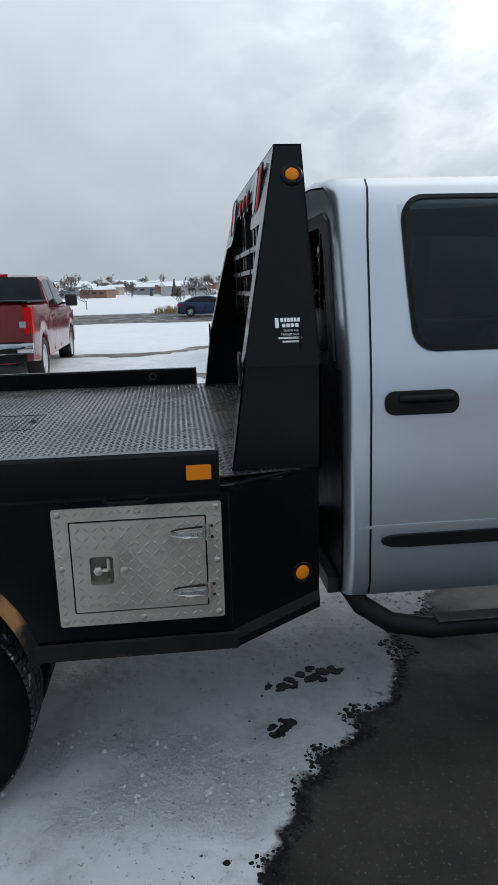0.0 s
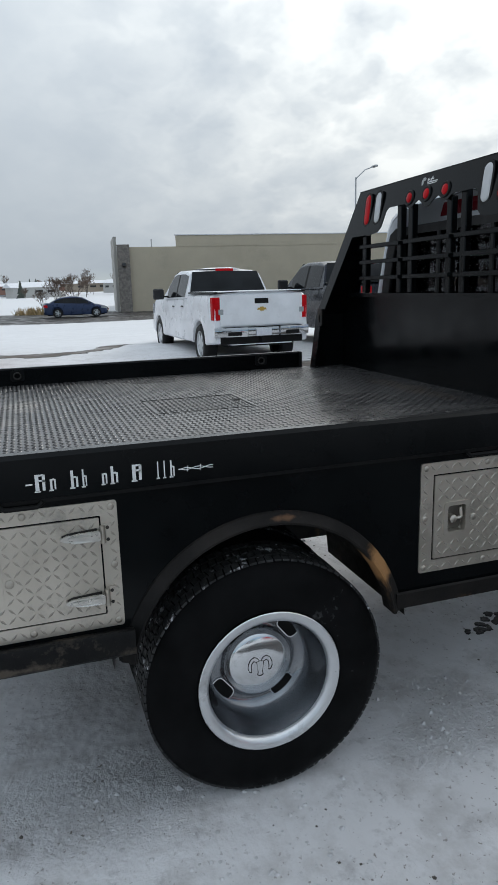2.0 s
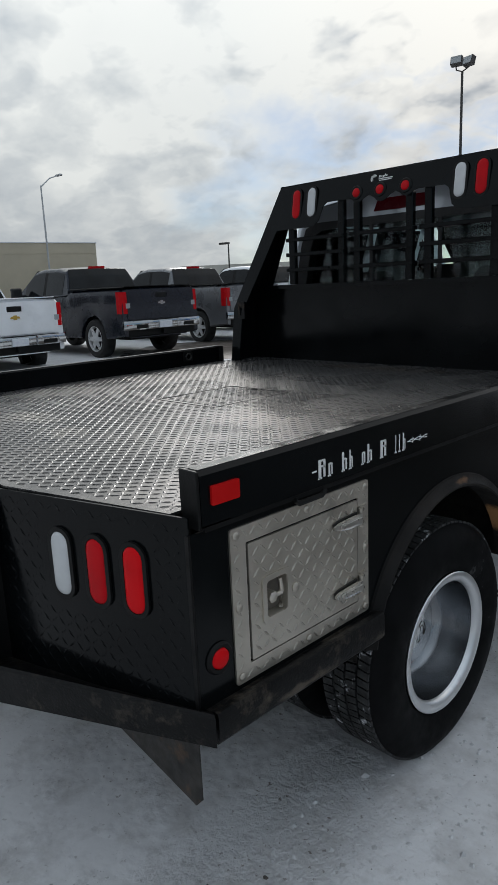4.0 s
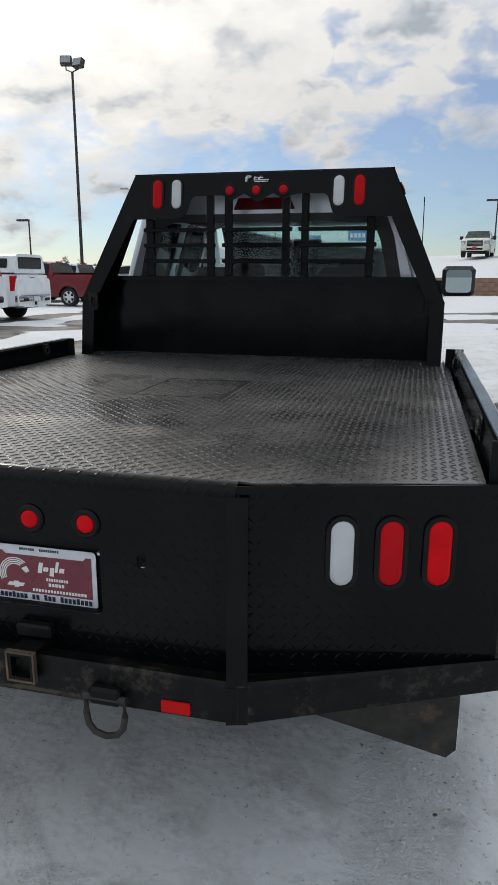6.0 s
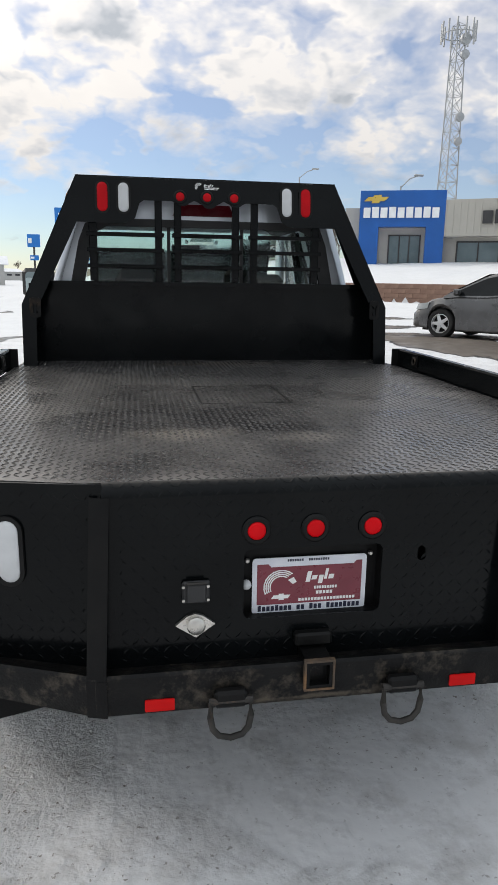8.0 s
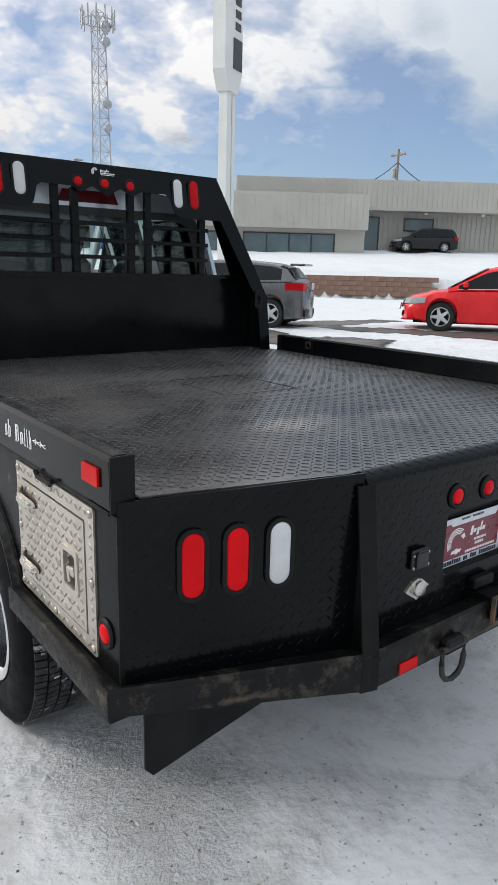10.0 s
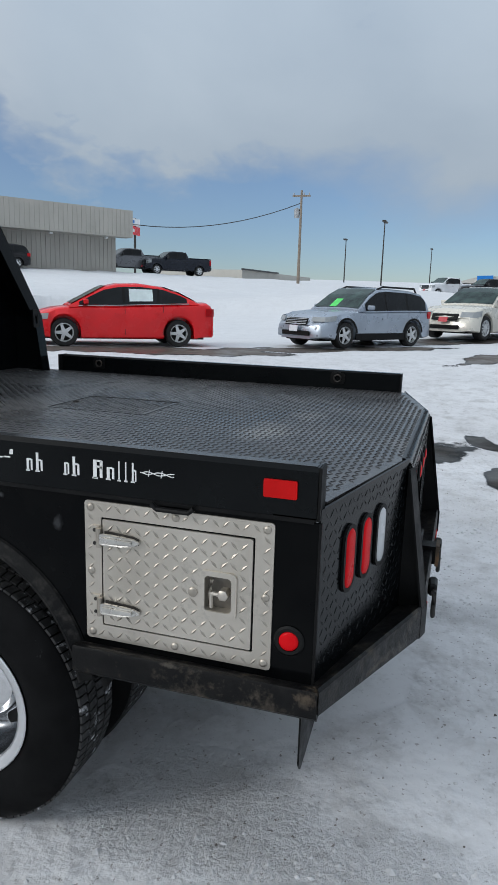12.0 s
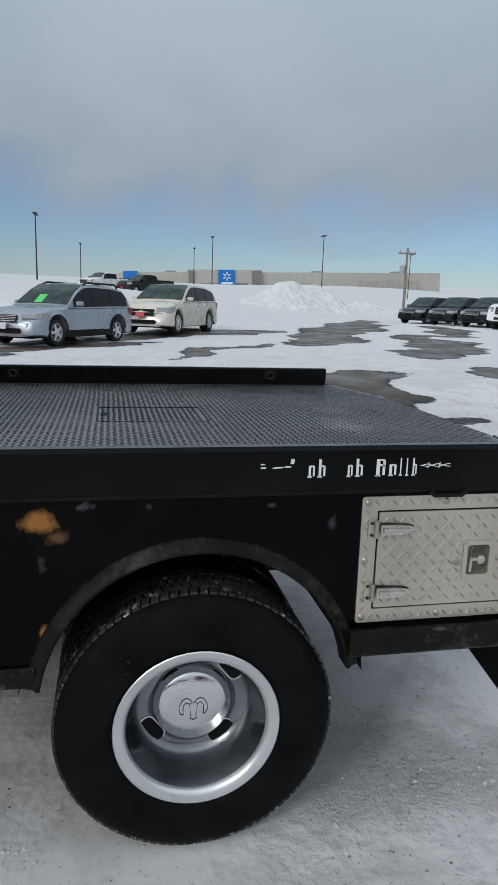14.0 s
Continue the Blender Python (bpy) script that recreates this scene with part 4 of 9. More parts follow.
def side_panel(sg):
    """Skirt panel with its wheel arch; toolbox doors sit in front of it."""
    x0 = sg * (SX - 0.008)
    pans = [(0.6740 if sg > 0 else 0.4365, 0.904)] if sg < 0 else [(0.4380, 0.904), (1.9575, 0.898)]
    out = [(0.190, 1.126), (0.190, 0.66), (0.790, 0.66), (0.790, 0.60)] + [(y, z) for y, z in arch_line(0.452, 28)[::-1]] + [(1.760, 0.60), (1.760, 0.632), (2.36, 0.632), (2.36, 1.126)]
    p = part("side_panel", slab(out, [rounded(a - 0.040, b - 0.052, a + 0.040, b + 0.052, 0.01, 2) for a, b in pans], 0.008, lambda u, v, w: (x0 + sg * w, u, v)), BLACK if sg > 0 else BLACK_SCARRED, truck, "black skirt panel, scratched and rust-stained")
    # rolled lip round the arch
    lip_rows = []
    for k in range(29):
        a = radians(9 + 162 * k / 28)
        ring = []
        for rr, xx in ((0.444, -0.05), (0.444, 0.018), (0.448, 0.025), (0.454, 0.025), (0.464, 0.013), (0.484, 0.008), (0.488, -0.004)):
            ring.append((sg * (SX + xx), AXLE + rr * math.cos(a), 0.520 + 1.007 * rr * math.sin(a)))
        lip_rows.append(ring)
    part("arch_lip", loft(bmesh.new(), lip_rows), RUST if sg > 0 else LIP_WORN, p, "rolled wheel arch lip with rust showing", smooth=40)
    # inner wheel house
    rows = [[(sg * x, AXLE + 0.50 * math.cos(math.pi * k / 16), 0.56 + 0.49 * math.sin(math.pi * k / 16)) for x in (SX - 0.01, 0.52)] for k in range(17)]
    bm = bmesh.new()
    vs = [[bm.verts.new(q) for q in r] for r in rows]
    for a, b in zip(vs, vs[1:]):
        bm.faces.new((a[0], a[1], b[1], b[0]))
    bmesh.ops.solidify(bm, geom=bm.faces[:], thickness=0.006)
    part("wheel_house", bm, DARK_STEEL, p)
    # lower sill, heavier behind the wheel
    sill = bmesh.new()
    prof = [(0.0, 0.702), (0.044, 0.714), (0.052, 0.712), (0.056, 0.704), (0.056, 0.642), (0.050, 0.634), (0.0, 0.634)]
    loft(sill, [[(sg * (SX - 0.012 + u), y, z) for u, z in prof] for y in (0.202 if sg > 0 else 0.164, 0.838)])
    part("rear_sill", sill, BLACK_RUSTY, p, "steel sill with scraped paint and rust", smooth=30)
    sill = bmesh.new()
    prof = [(0.0, 0.640), (0.010, 0.660), (0.018, 0.655), (0.012, 0.600), (-0.03, 0.590), (-0.05, 0.60)]
    loft(sill, [[(sg * (SX + u), y, z) for u, z in prof] for y in (1.728, 2.375)])
    part("front_sill", sill, RUST if sg > 0 else BLACK_RUSTY, p, smooth=30)
    # slanted front corner of the skirt
    fx = 1.045
    bm = slab([(0, 1.126), (0, 0.632), (1, 0.70), (1, 1.160)], [], 0.006, lambda u, v, w: (sg * (SX - (SX - fx) * u - w), 2.362 + 0.305 * u, v))
    c = part("corner_panel", bm, BLACK, p)
    bm = slab([(SX, 2.362), (fx, 2.667), (1.0, 2.667), (1.0, 2.33), (SX, 2.33)], [], 0.006, lambda u, v, w: (sg * u, v, 1.142 + w + max(0.0, (v - 2.362)) * 0.05))
    part("corner_top", bm, BLACK, c)
    part("corner_bead", sweep(bmesh.new(), [(sg * (SX - 0.0035), 2.361, z) for z in (0.636, 1.124)], 0.005, 8), BLACK, c, smooth=60)
    part("corner_seam", boxes((min(sg * (SX - 0.022), sg * (SX - 0.0095)), 2.345, 0.64, max(sg * (SX - 0.022), sg * (SX - 0.0095)), 2.361, 1.125)), GASKET, c)
    bm = loft(bmesh.new(), [[(sg * (SX - (SX - fx) * u + e), 2.362 + 0.305 * u, 0.60 + 0.068 * u + q) for e, q in ((0.012, 0.0), (0.016, 0.03), (0.0, 0.06), (-0.02, 0.05), (-0.02, 0.0))] for u in (0, 1)])
    part("corner_sill", bm, BLACK_WORN, c)
    # round corner lamps
    mm = face_frame((sg * 1.062, 2.604, 0.803), (-sg * 0.105, 0.305, 0) if sg < 0 else (-0.105, 0.305, 0), (0, 0, 1))
    if mm.to_3x3().col[2].x * sg < 0:
        mm = face_frame((sg * 1.062, 2.604, 0.803), (sg * 0.105, -0.305, 0), (0, 0, 1))
    round_lamp(mm, 0.026, AMBER, c, "amber_lamp")
    mm = face_frame((sg * SX, 0.250, 0.815), (0, sg, 0), (0, 0, 1))
    round_lamp(mm, 0.0255, RED_LENS, p, "side_lamp")
    return p


def round_lamp(m, r, lens_mat, parent, name):
    g = part(name, lathe(bmesh.new(), [(r + 0.013, 0.0), (r + 0.014, 0.003), (r + 0.009, 0.008), (r + 0.001, 0.007), (r - 0.001, 0.002), (0, 0.002)], m, 28), GASKET, parent, "round marker lamp in a rubber grommet", smooth=50)
    part("lens", lathe(bmesh.new(), [(r, 0.003), (r - 0.001, 0.008), (r * 0.7, 0.011), (0, 0.0125)], m, 24), lens_mat, g, smooth=60)


def oval_lamp(m, w, h, lens_mat, parent, label):
    def pill(hw, hh, n=8):
        return arc(0, hh - hw, hw, 0, 180, n) + arc(0, -(hh - hw), hw, 180, 360, n)
    g = part("tail_lamp", slab(pill(w + 0.011, h + 0.011), [pill(w, h)], 0.007, lambda u, v, q: m @ Vector((u, v, q))), GASKET, parent, label)
    rings = [(1.0, 0.0015), (0.99, 0.005), (0.9, 0.0085), (0.55, 0.0105)]
    bm = bmesh.new()
    rows = [[bm.verts.new(m @ Vector((u * (k if k > 0.9 else 1 - (1 - k) * 1.0), v * (1 - (1 - k) * w / h), z))) for u, v in pill(w, h)] for k, z in rings]
    for a, b in zip(rows, rows[1:]):
        for i in range(len(a)):
            j = (i + 1) % len(a)
            if a[i] is not a[j]:
                bm.faces.new((a[i], a[j], b[j], b[i]))
    bm.faces.new(rows[-1])
    bmesh.ops.remove_doubles(bm, verts=bm.verts, dist=1e-5)
    part("lens", bm, lens_mat, g, smooth=50)
    return g


def toolbox_door(m, parent, hinge_right):
    """Tread plate door in its flanged frame; m: frame with x right, y up, z out, origin at the middle."""
    hs = 1 if hinge_right else -1
    lx, ly = -hs * 0.118, -0.010
    W, H = 0.2590, 0.194
    d = part("toolbox", slab(rounded(-W, -H, W, H, 0.008, 2), [rounded(-W + 0.048, -H + 0.042, W - 0.048, H - 0.042, 0.004, 2)], 0.005, lambda u, v, w: m @ Vector((u, v, w))), ALU, parent, "aluminium tread plate toolbox door with latch and hinges")
    part("gap_seal", slab(rounded(-W + 0.046, -H + 0.040, W - 0.046, H - 0.040, 0.004, 2), [rounded(lx - 0.0372, ly - 0.0482, lx + 0.0372, ly + 0.0482, 0.010, 3)], 0.002, lambda u, v, w: m @ Vector((u, v, w - 0.003))), GASKET, d)
    part("door", slab(rounded(-W + 0.053, -H + 0.047, W - 0.053, H - 0.047, 0.003, 2), [rounded(lx - 0.0372, ly - 0.0482, lx + 0.0372, ly + 0.0482, 0.010, 3)], 0.006, lambda u, v, w: m @ Vector((u, v, w + 0.001))), ALU, d)

    def clear(u, v):
        return not (abs(u - lx) < 0.062 and abs(v - ly) < 0.070)
    lugs("door_pattern", m @ Matrix.Translation((0, 0, 0.007)), -W + 0.062, -H + 0.056, W - 0.062, H - 0.056, 0.0258, (0.0150, 0.0040, 0.0032), ALU_LUG, d, clear)

    def rim(u, v):
        return abs(u) > W - 0.043 or abs(v) > H - 0.037
    lugs("frame_pattern", m @ Matrix.Translation((0, 0, 0.005)), -W + 0.004, -H + 0.004, W - 0.004, H - 0.004, 0.0258, (0.0140, 0.0040, 0.0026), ALU_LUG, d, rim)
    for u, v in ((-W + 0.018, H - 0.018), (0, H - 0.018), (W - 0.018, H - 0.018), (-W + 0.018, -H + 0.018), (0, -H + 0.018), (W - 0.018, -H + 0.018), (-W + 0.018, 0), (W - 0.018, 0)):
        part("bolt", lathe(bmesh.new(), [(0.0105, 0.0), (0.0105, 0.0015), (0.0078, 0.0046), (0.003, 0.0056), (0, 0.0052)], m @ Matrix.Translation((u, v, 0.0055)), 12), ALU_LUG, d, smooth=40)
    # recessed paddle latch
    dish = slab(rounded(lx - 0.050, ly - 0.061, lx + 0.050, ly + 0.061, 0.013, 3), [rounded(lx - 0.036, ly - 0.047, lx + 0.036, ly + 0.047, 0.010, 3)], 0.004, lambda u, v, w: m @ Vector((u, v, w + 0.0075)))
    la = part("latch", dish, ALU, d, "folding T-handle latch in a steel dish")
    part("dish_floor", slab(rounded(lx - 0.0362, ly - 0.0472, lx + 0.0362, ly + 0.0472, 0.010, 3), [], 0.0012, lambda u, v, w: m @ Vector((u, v, w - 0.0185))), ALU_SHADED, la)
    part("dish_wall", slab(rounded(lx - 0.0368, ly - 0.0478, lx + 0.0368, ly + 0.0478, 0.010, 3), [rounded(lx - 0.0355, ly - 0.0465, lx + 0.0355, ly + 0.0465, 0.009, 3)], 0.0255, lambda u, v, w: m @ Vector((u, v, w - 0.0172))), ALU, la)
    bm = bmesh.new()
    sweep(bm, [m @ Vector((lx + hs * 0.019, ly + 0.036, 0.002)), m @ Vector((lx + hs * 0.021, ly + 0.004, 0.006)), m @ Vector((lx + hs * 0.019, ly - 0.040, 0.002))], 0.0055, 8)
    sweep(bm, [m @ Vector((lx + hs * 0.019, ly, 0.005)), m @ Vector((lx - hs * 0.012, ly - 0.002, 0.004))], 0.0062, 8)
    lathe(bm, [(0.015, 0.0), (0.015, 0.026), (0.009, 0.030), (0, 0.030)], m @ Matrix.Translation((lx - hs * 0.012, ly - 0.002, -0.017)), 6)
    part("handle", bm, ALU, la, smooth=40)
    part("key_lock", lathe(bmesh.new(), [(0.013, 0.0), (0.013, 0.003), (0.009, 0.006), (0, 0.006)], m @ Matrix.Translation((lx + hs * 0.068, ly - 0.004, 0.007)), 14), ALU_LUG, la, smooth=40)
    # strap hinges
    for v in (0.098, -0.096):
        strap = [(hs * 0.096, 0.003), (hs * 0.112, 0.010), (hs * 0.145, 0.014), (hs * 0.200, 0.0155), (hs * 0.206, 0.012), (hs * 0.206, -0.012), (hs * 0.200, -0.0155), (hs * 0.145, -0.014), (hs * 0.112, -0.009), (hs * 0.096, -0.003)]
        strap = strap if hs > 0 else strap[::-1]
        hg = part("hinge", slab(strap, [], 0.007, lambda a, b, w: m @ Vector((a, v + b, 0.012 + w + 0.007 * smooth(0.07, 0.16, abs(a))))), STEEL, d, "strap hinge")
        part("rib", slab([(hs * 0.115, 0.004), (hs * 0.198, 0.007), (hs * 0.198, -0.007), (hs * 0.115, -0.004)], [], 0.005, lambda a, b, w: m @ Vector((a, v + b, 0.0195 + w + 0.007 * smooth(0.07, 0.16, abs(a))))), STEEL, hg)
        # dark plate a little wider than the strap, added as the shadow under it
        part("hinge_foot", slab([(hs * 0.100, 0.008), (hs * 0.116, 0.0135), (hs * 0.198, 0.019), (hs * 0.198, -0.019), (hs * 0.116, -0.0125), (hs * 0.100, -0.008)][::hs], [], 0.0045, lambda a, b, w: m @ Vector((a, v + b, 0.0074 + w))), DARK_STEEL, hg)
        part("knuckle", sweep(bmesh.new(), [m @ Vector((hs * 0.214, v - 0.026, 0.013)), m @ Vector((hs * 0.214, v + 0.026, 0.013))], 0.008, 10), ALU_LUG, hg, smooth=40)
        for b in (-0.018, 0.018):
            part("hinge_screw", lathe(bmesh.new(), [(0.0055, 0.0), (0.0050, 0.002), (0, 0.0025)], m @ Matrix.Translation((hs * 0.228, v + b, 0.0095)), 8), DARK_STEEL, hg)
        part("hinge_leaf", slab([(hs * 0.216, -0.030), (hs * 0.216, 0.030), (hs * 0.238, 0.030), (hs * 0.238, -0.030)], [], 0.004, lambda a, b, w: m @ Vector((a, v + b, 0.0055 + w))), ALU, hg)
    return d


def decal_strokes(m, rows, parent, name, material=WHITE_DECAL, h=0.0012):
    """Plain bars of a worn decal: u, v, width, height and lean."""
    bm = bmesh.new()
    for u, v, w, hh, lean in rows:
        slab([(u, v), (u + w, v), (u + w + lean, v + hh), (u + lean, v + hh)], [], h, lambda a, b, q: m @ Vector((a, b, q)), bm)
    return part(name, bm, material, parent)


def lettering(name, words, size, m, parent):
    """Raised words in the built-in font, centred on the origin of m."""
    cu = bpy.data.curves.new(name, "FONT")
    cu.body, cu.size, cu.extrude, cu.align_x = words, size, 0.0004, "CENTER"
    tmp = bpy.data.objects.new(name, cu)
    me = bpy.data.meshes.new_from_object(tmp)
    bpy.data.objects.remove(tmp)
    bpy.data.curves.remove(cu)
    me.transform(m)
    me.materials.clear()
    me.materials.append(WHITE_DECAL)
    ob = new(name, me)
    ob.parent = parent
    return ob


def wire_twist(m, u0, u1, v, parent):
    bm = bmesh.new()
    for ph in (0, math.pi):
        sweep(bm, [m @ Vector((u0 + (u1 - u0) * t, v + 0.0038 * smooth(0.0, 0.25, t) * math.sin(ph + t * 8.2), 0.001)) for t in np.linspace(0, 1, 30)], 0.0013, 5)
    for t in (0.27, 0.64):
        u = u0 + (u1 - u0) * t
        sweep(bm, [m @ Vector((u - 0.002, v - 0.009, 0.001)), m @ Vector((u + 0.001, v + 0.009, 0.001))], 0.0012, 5)
    part("decal_wire", bm, WHITE_DECAL, parent)


def rear_body():
    bm = bmesh.new()
    hole = rounded(-0.184, 0.792, 0.186, 0.985, 0.018, 3)
    slot = rounded(0.284, 0.931, 0.308, 0.973, 0.011, 3)
    slab([(-0.535, 0.66), (0.535, 0.66), (0.535, DZ - 0.036), (-0.535, DZ - 0.036)], [hole, slot], 0.006, plane_xz(0.021), bm)
    p = part("rear_panel", bm, BLACK, truck, "black tread plate rear panel")
    m = face_frame((0, 0.021, 0), (1, 0, 0), (0, 0, 1))

    def free(u, v):
        return not (-0.21 < u < 0.21 and 0.77 < v < 1.01) and not any(math.hypot(u - q, v - 1.036) < 0.055 for q in (-0.153, 0, 0.153)) and not (-0.37 < u < -0.24 and 0.75 < v < 0.93)
    lugs("panel_pattern", m, -0.50, 0.68, 0.50, 1.125, 0.0262, (0.0140, 0.0044, 0.0011), BLACK, p, free)
    part("plate_recess", boxes((-0.19, 0.066, 0.785, 0.192, 0.072, 0.99), (-0.19, 0.0275, 0.785, -0.185, 0.066, 0.99), (0.187, 0.0275, 0.785, 0.192, 0.066, 0.99), (-0.185, 0.0275, 0.986, 0.187, 0.066, 0.99), (-0.185, 0.0275, 0.785, 0.187, 0.066, 0.789)), BLACK_WORN, p)
    for x in (-0.153, 0.0, 0.153):
        round_lamp(face_frame((x, 0.020, 1.037), (1, 0, 0), (0, 0, 1)), 0.0240, RED_LENS, p, "clearance_lamp")
    # dealer plate: maroon field in a pale frame, with plain bars for its writing
    q = part("dealer_plate", slab(rounded(-0.156, 0.786, 0.156, 0.944, 0.010, 3), [], 0.003, lambda u, v, w: (u, 0.058 - w, v)), PLATE_WHITE, p, "maroon dealer plate in a pale frame")
    mp = face_frame((0, 0.0548, 0), (1, 0, 0), (0, 0, 1))
    field = [(-0.143, 0.812), (0.143, 0.812), (0.143, 0.927), (0.128, 0.927), (0.120, 0.918), (-0.105, 0.918), (-0.113, 0.927), (-0.143, 0.927)]
    part("field", slab(field, [], 0.001, lambda u, v, w: mp @ Vector((u, v, w))), MAROON, q)
    mq = face_frame((0, 0.0535, 0), (1, 0, 0), (0, 0, 1))
    bird = []
    for k in range(5):
        r0 = 0.026 + 0.0055 * k
        bm2 = arc(-0.078, 0.862, r0, 60 - 3 * k, 205, 9) + arc(-0.078, 0.862, r0 - 0.0032, 205, 62 - 3 * k, 9)
        bird.append(bm2)
    bm = bmesh.new()
    for b2 in bird[1:]:
        slab(b2, [], 0.0006, lambda u, v, w: mq @ Vector((u, v, w)), bm)
    slab([(-0.105, 0.828), (-0.098, 0.838), (-0.084, 0.838), (-0.084, 0.842), (-0.070, 0.842), (-0.070, 0.838), (-0.052, 0.838), (-0.059, 0.828), (-0.070, 0.828), (-0.070, 0.824), (-0.084, 0.824), (-0.084, 0.828)], [], 0.0006, lambda u, v, w: mq @ Vector((u, v, w)), bm)
    slab([(-0.060, 0.880), (-0.044, 0.888), (-0.036, 0.874), (-0.046, 0.868)], [], 0.0006, lambda u, v, w: mq @ Vector((u, v, w)), bm)
    part("emblem", bm, WHITE_DECAL, q)
    script = [(-0.012, 0.872, 0.012, 0.030, 0.006), (0.004, 0.878, 0.014, 0.012, 0.003), (0.022, 0.866, 0.012, 0.024, 0.004), (0.038, 0.878, 0.008, 0.030, 0.006), (0.050, 0.878, 0.014, 0.013, 0.003)]
    lines = [(0.012 + k * 0.0072, 0.851, 0.0052, 0.008, 0) for k in range(9)] + [(0.018 + k * 0.0095, 0.836, 0.007, 0.009, 0) for k in range(5)]
    lines += [(-0.030 + k * 0.0088, 0.818, 0.0065, 0.008, 0) for k in range(18)]
    for row in script + lines:
        decal_strokes(mq, [row], q, "writing_bar", WHITE_DECAL, 0.0006)
    mr = face_frame((0, 0.0548, 0), (1, 0, 0), (0, 0, 1))
    foot = [(-0.140 + k * 0.0118, 0.793, 0.0088, 0.0135 if k % 4 else 0.016, 0) for k in range(24) if k not in (8, 11, 15)]
    head = [(-0.062 + k * 0.0064, 0.932, 0.0046, 0.0065, 0) for k in range(18) if k not in (7, 8)]
    for row in foot:
        decal_strokes(mr, [row], q, "writing_bar", NAVY_INK, 0.0006)
    decal_strokes(mr, head, q, "head_writing", NAVY_INK, 0.0006)
    for x, z in ((-0.169, 0.939), (0.166, 0.944)):
        part("plate_screw", lathe(bmesh.new(), [(0.007, 0), (0.007, 0.004), (0.004, 0.008), (0, 0.008)], face_frame((x, 0.060, z), (1, 0, 0), (0, 0, 1)), 10), STEEL, q)
    part("plate_lamp", lathe(bmesh.new(), [(0.013, 0), (0.013, 0.01), (0.008, 0.016), (0, 0.018)], face_frame((-0.172, 0.055, 0.875), (1, 0, 0), (0, 0, 1)), 12), WHITE_LENS, p, smooth=50)
    # trailer sockets
    s = part("trailer_socket", boxes((-0.342, 0.008, 0.862, -0.272, 0.0205, 0.922), bevel=0.004), PLASTIC, p, "black seven-pin trailer socket")
    s.location.z -= 0.011
    part("lid", boxes((-0.332, -0.001, 0.868, -0.282, 0.0075, 0.916), bevel=0.003), PLASTIC, s)
    part("lid_hinge", sweep(bmesh.new(), [(-0.330, 0.002, 0.920), (-0.284, 0.002, 0.920)], 0.004, 6), DARK_STEEL, s)
    for x, z in ((-0.340, 0.905), (-0.277, 0.905), (-0.340, 0.868), (-0.277, 0.868)):
        part("screw", lathe(bmesh.new(), [(0.004, 0), (0.004, 0.003), (0, 0.004)], face_frame((x, 0.0075, z + 0.004), (1, 0, 0), (0, 0, 1)), 8), STEEL, s)
    bm = slab([(-0.360, 0.801), (-0.330, 0.826), (-0.310, 0.832), (-0.290, 0.826), (-0.258, 0.801), (-0.308, 0.766)], [], 0.012, lambda u, v, w: (u, 0.0205 - w * 0.8, v))
    s = part("round_socket", bm, STEEL, p, "flat four-way trailer socket cover")
    s.location.z -= 0.011
    part("cap", lathe(bmesh.new(), [(0.024, 0), (0.024, 0.012), (0.018, 0.017), (0, 0.018)], face_frame((-0.308, 0.011, 0.803), (1, 0, 0), (0, 0, 1)), 18), STEEL, s, smooth=40)
    # bumper channel round the back
    line = [(-SX - 0.046, 0.160), (-0.560, -0.052), (0.560, -0.052), (SX + 0.052, 0.186)]
    inn = [(-SX + 0.06, 0.24), (-0.55, 0.050), (0.55, 0.050), (SX - 0.06, 0.24)]
    low_z, high_z = [0.655, 0.590, 0.590, 0.640], [0.716, 0.690, 0.690, 0.712]

    def ring(i):
        q, r, a, b = line[i], inn[i], low_z[i], high_z[i]
        return [(q[0], q[1], a), (q[0], q[1], b), (q[0] + (r[0] - q[0]) * 0.06, q[1] + (r[1] - q[1]) * 0.06, b + 0.008), (r[0], r[1], 0.668), (r[0], r[1], 0.655), (q[0] + (r[0] - q[0]) * 0.12, q[1] + (r[1] - q[1]) * 0.12, 0.655), (q[0] + (r[0] - q[0]) * 0.12, q[1] + (r[1] - q[1]) * 0.12, a)]
    for k, nm in ((1, "bumper"), (0, "bumper_wing"), (2, "bumper_wing")):
        ob = part(nm, loft(bmesh.new(), [ring(k), ring(k + 1)]), BLACK_RUSTY, truck if k == 1 else bp, "black channel bumper with chipped and rusty edges" if k == 1 else "")
        bp = ob if k == 1 else bp
    for sg in (-1, 1):
        xg = sg * 0.540
        bm = slab([(0.032, 1.140), (0.019, 1.134), (-0.053, 0.690), (-0.053, 0.592), (0.060, 0.592), (0.060, 0.66), (0.032, 0.66)], [], 0.006, lambda u, v, w: (xg - 0.003 + w, u, v))
        g = part("gusset", bm, BLACK_WORN, truck, "triangular steel gusset post")
        part("gusset_face", slab([(-0.024, 0), (0.024, 0), (0.024, 1), (-0.024, 1)], [], 0.006, lambda u, v, w: (xg + sg * 0.018 * v + u, 0.018 - 0.070 * v - w + 0.28 * (sg * u + 0.024), 1.136 - 0.448 * v)), BLACK_WORN, g)
        part("gusset_foot", slab([(-0.025, 0.588), (0.025, 0.588), (0.025, 0.688), (-0.025, 0.688)], [], 0.007, lambda u, v, w: (xg + sg * 0.018 + u, -0.0525 - w + 0.28 * (sg * u + 0.025), v)), BLACK_WORN, g)
        # D-ring, reflector
        x = sg * 0.228
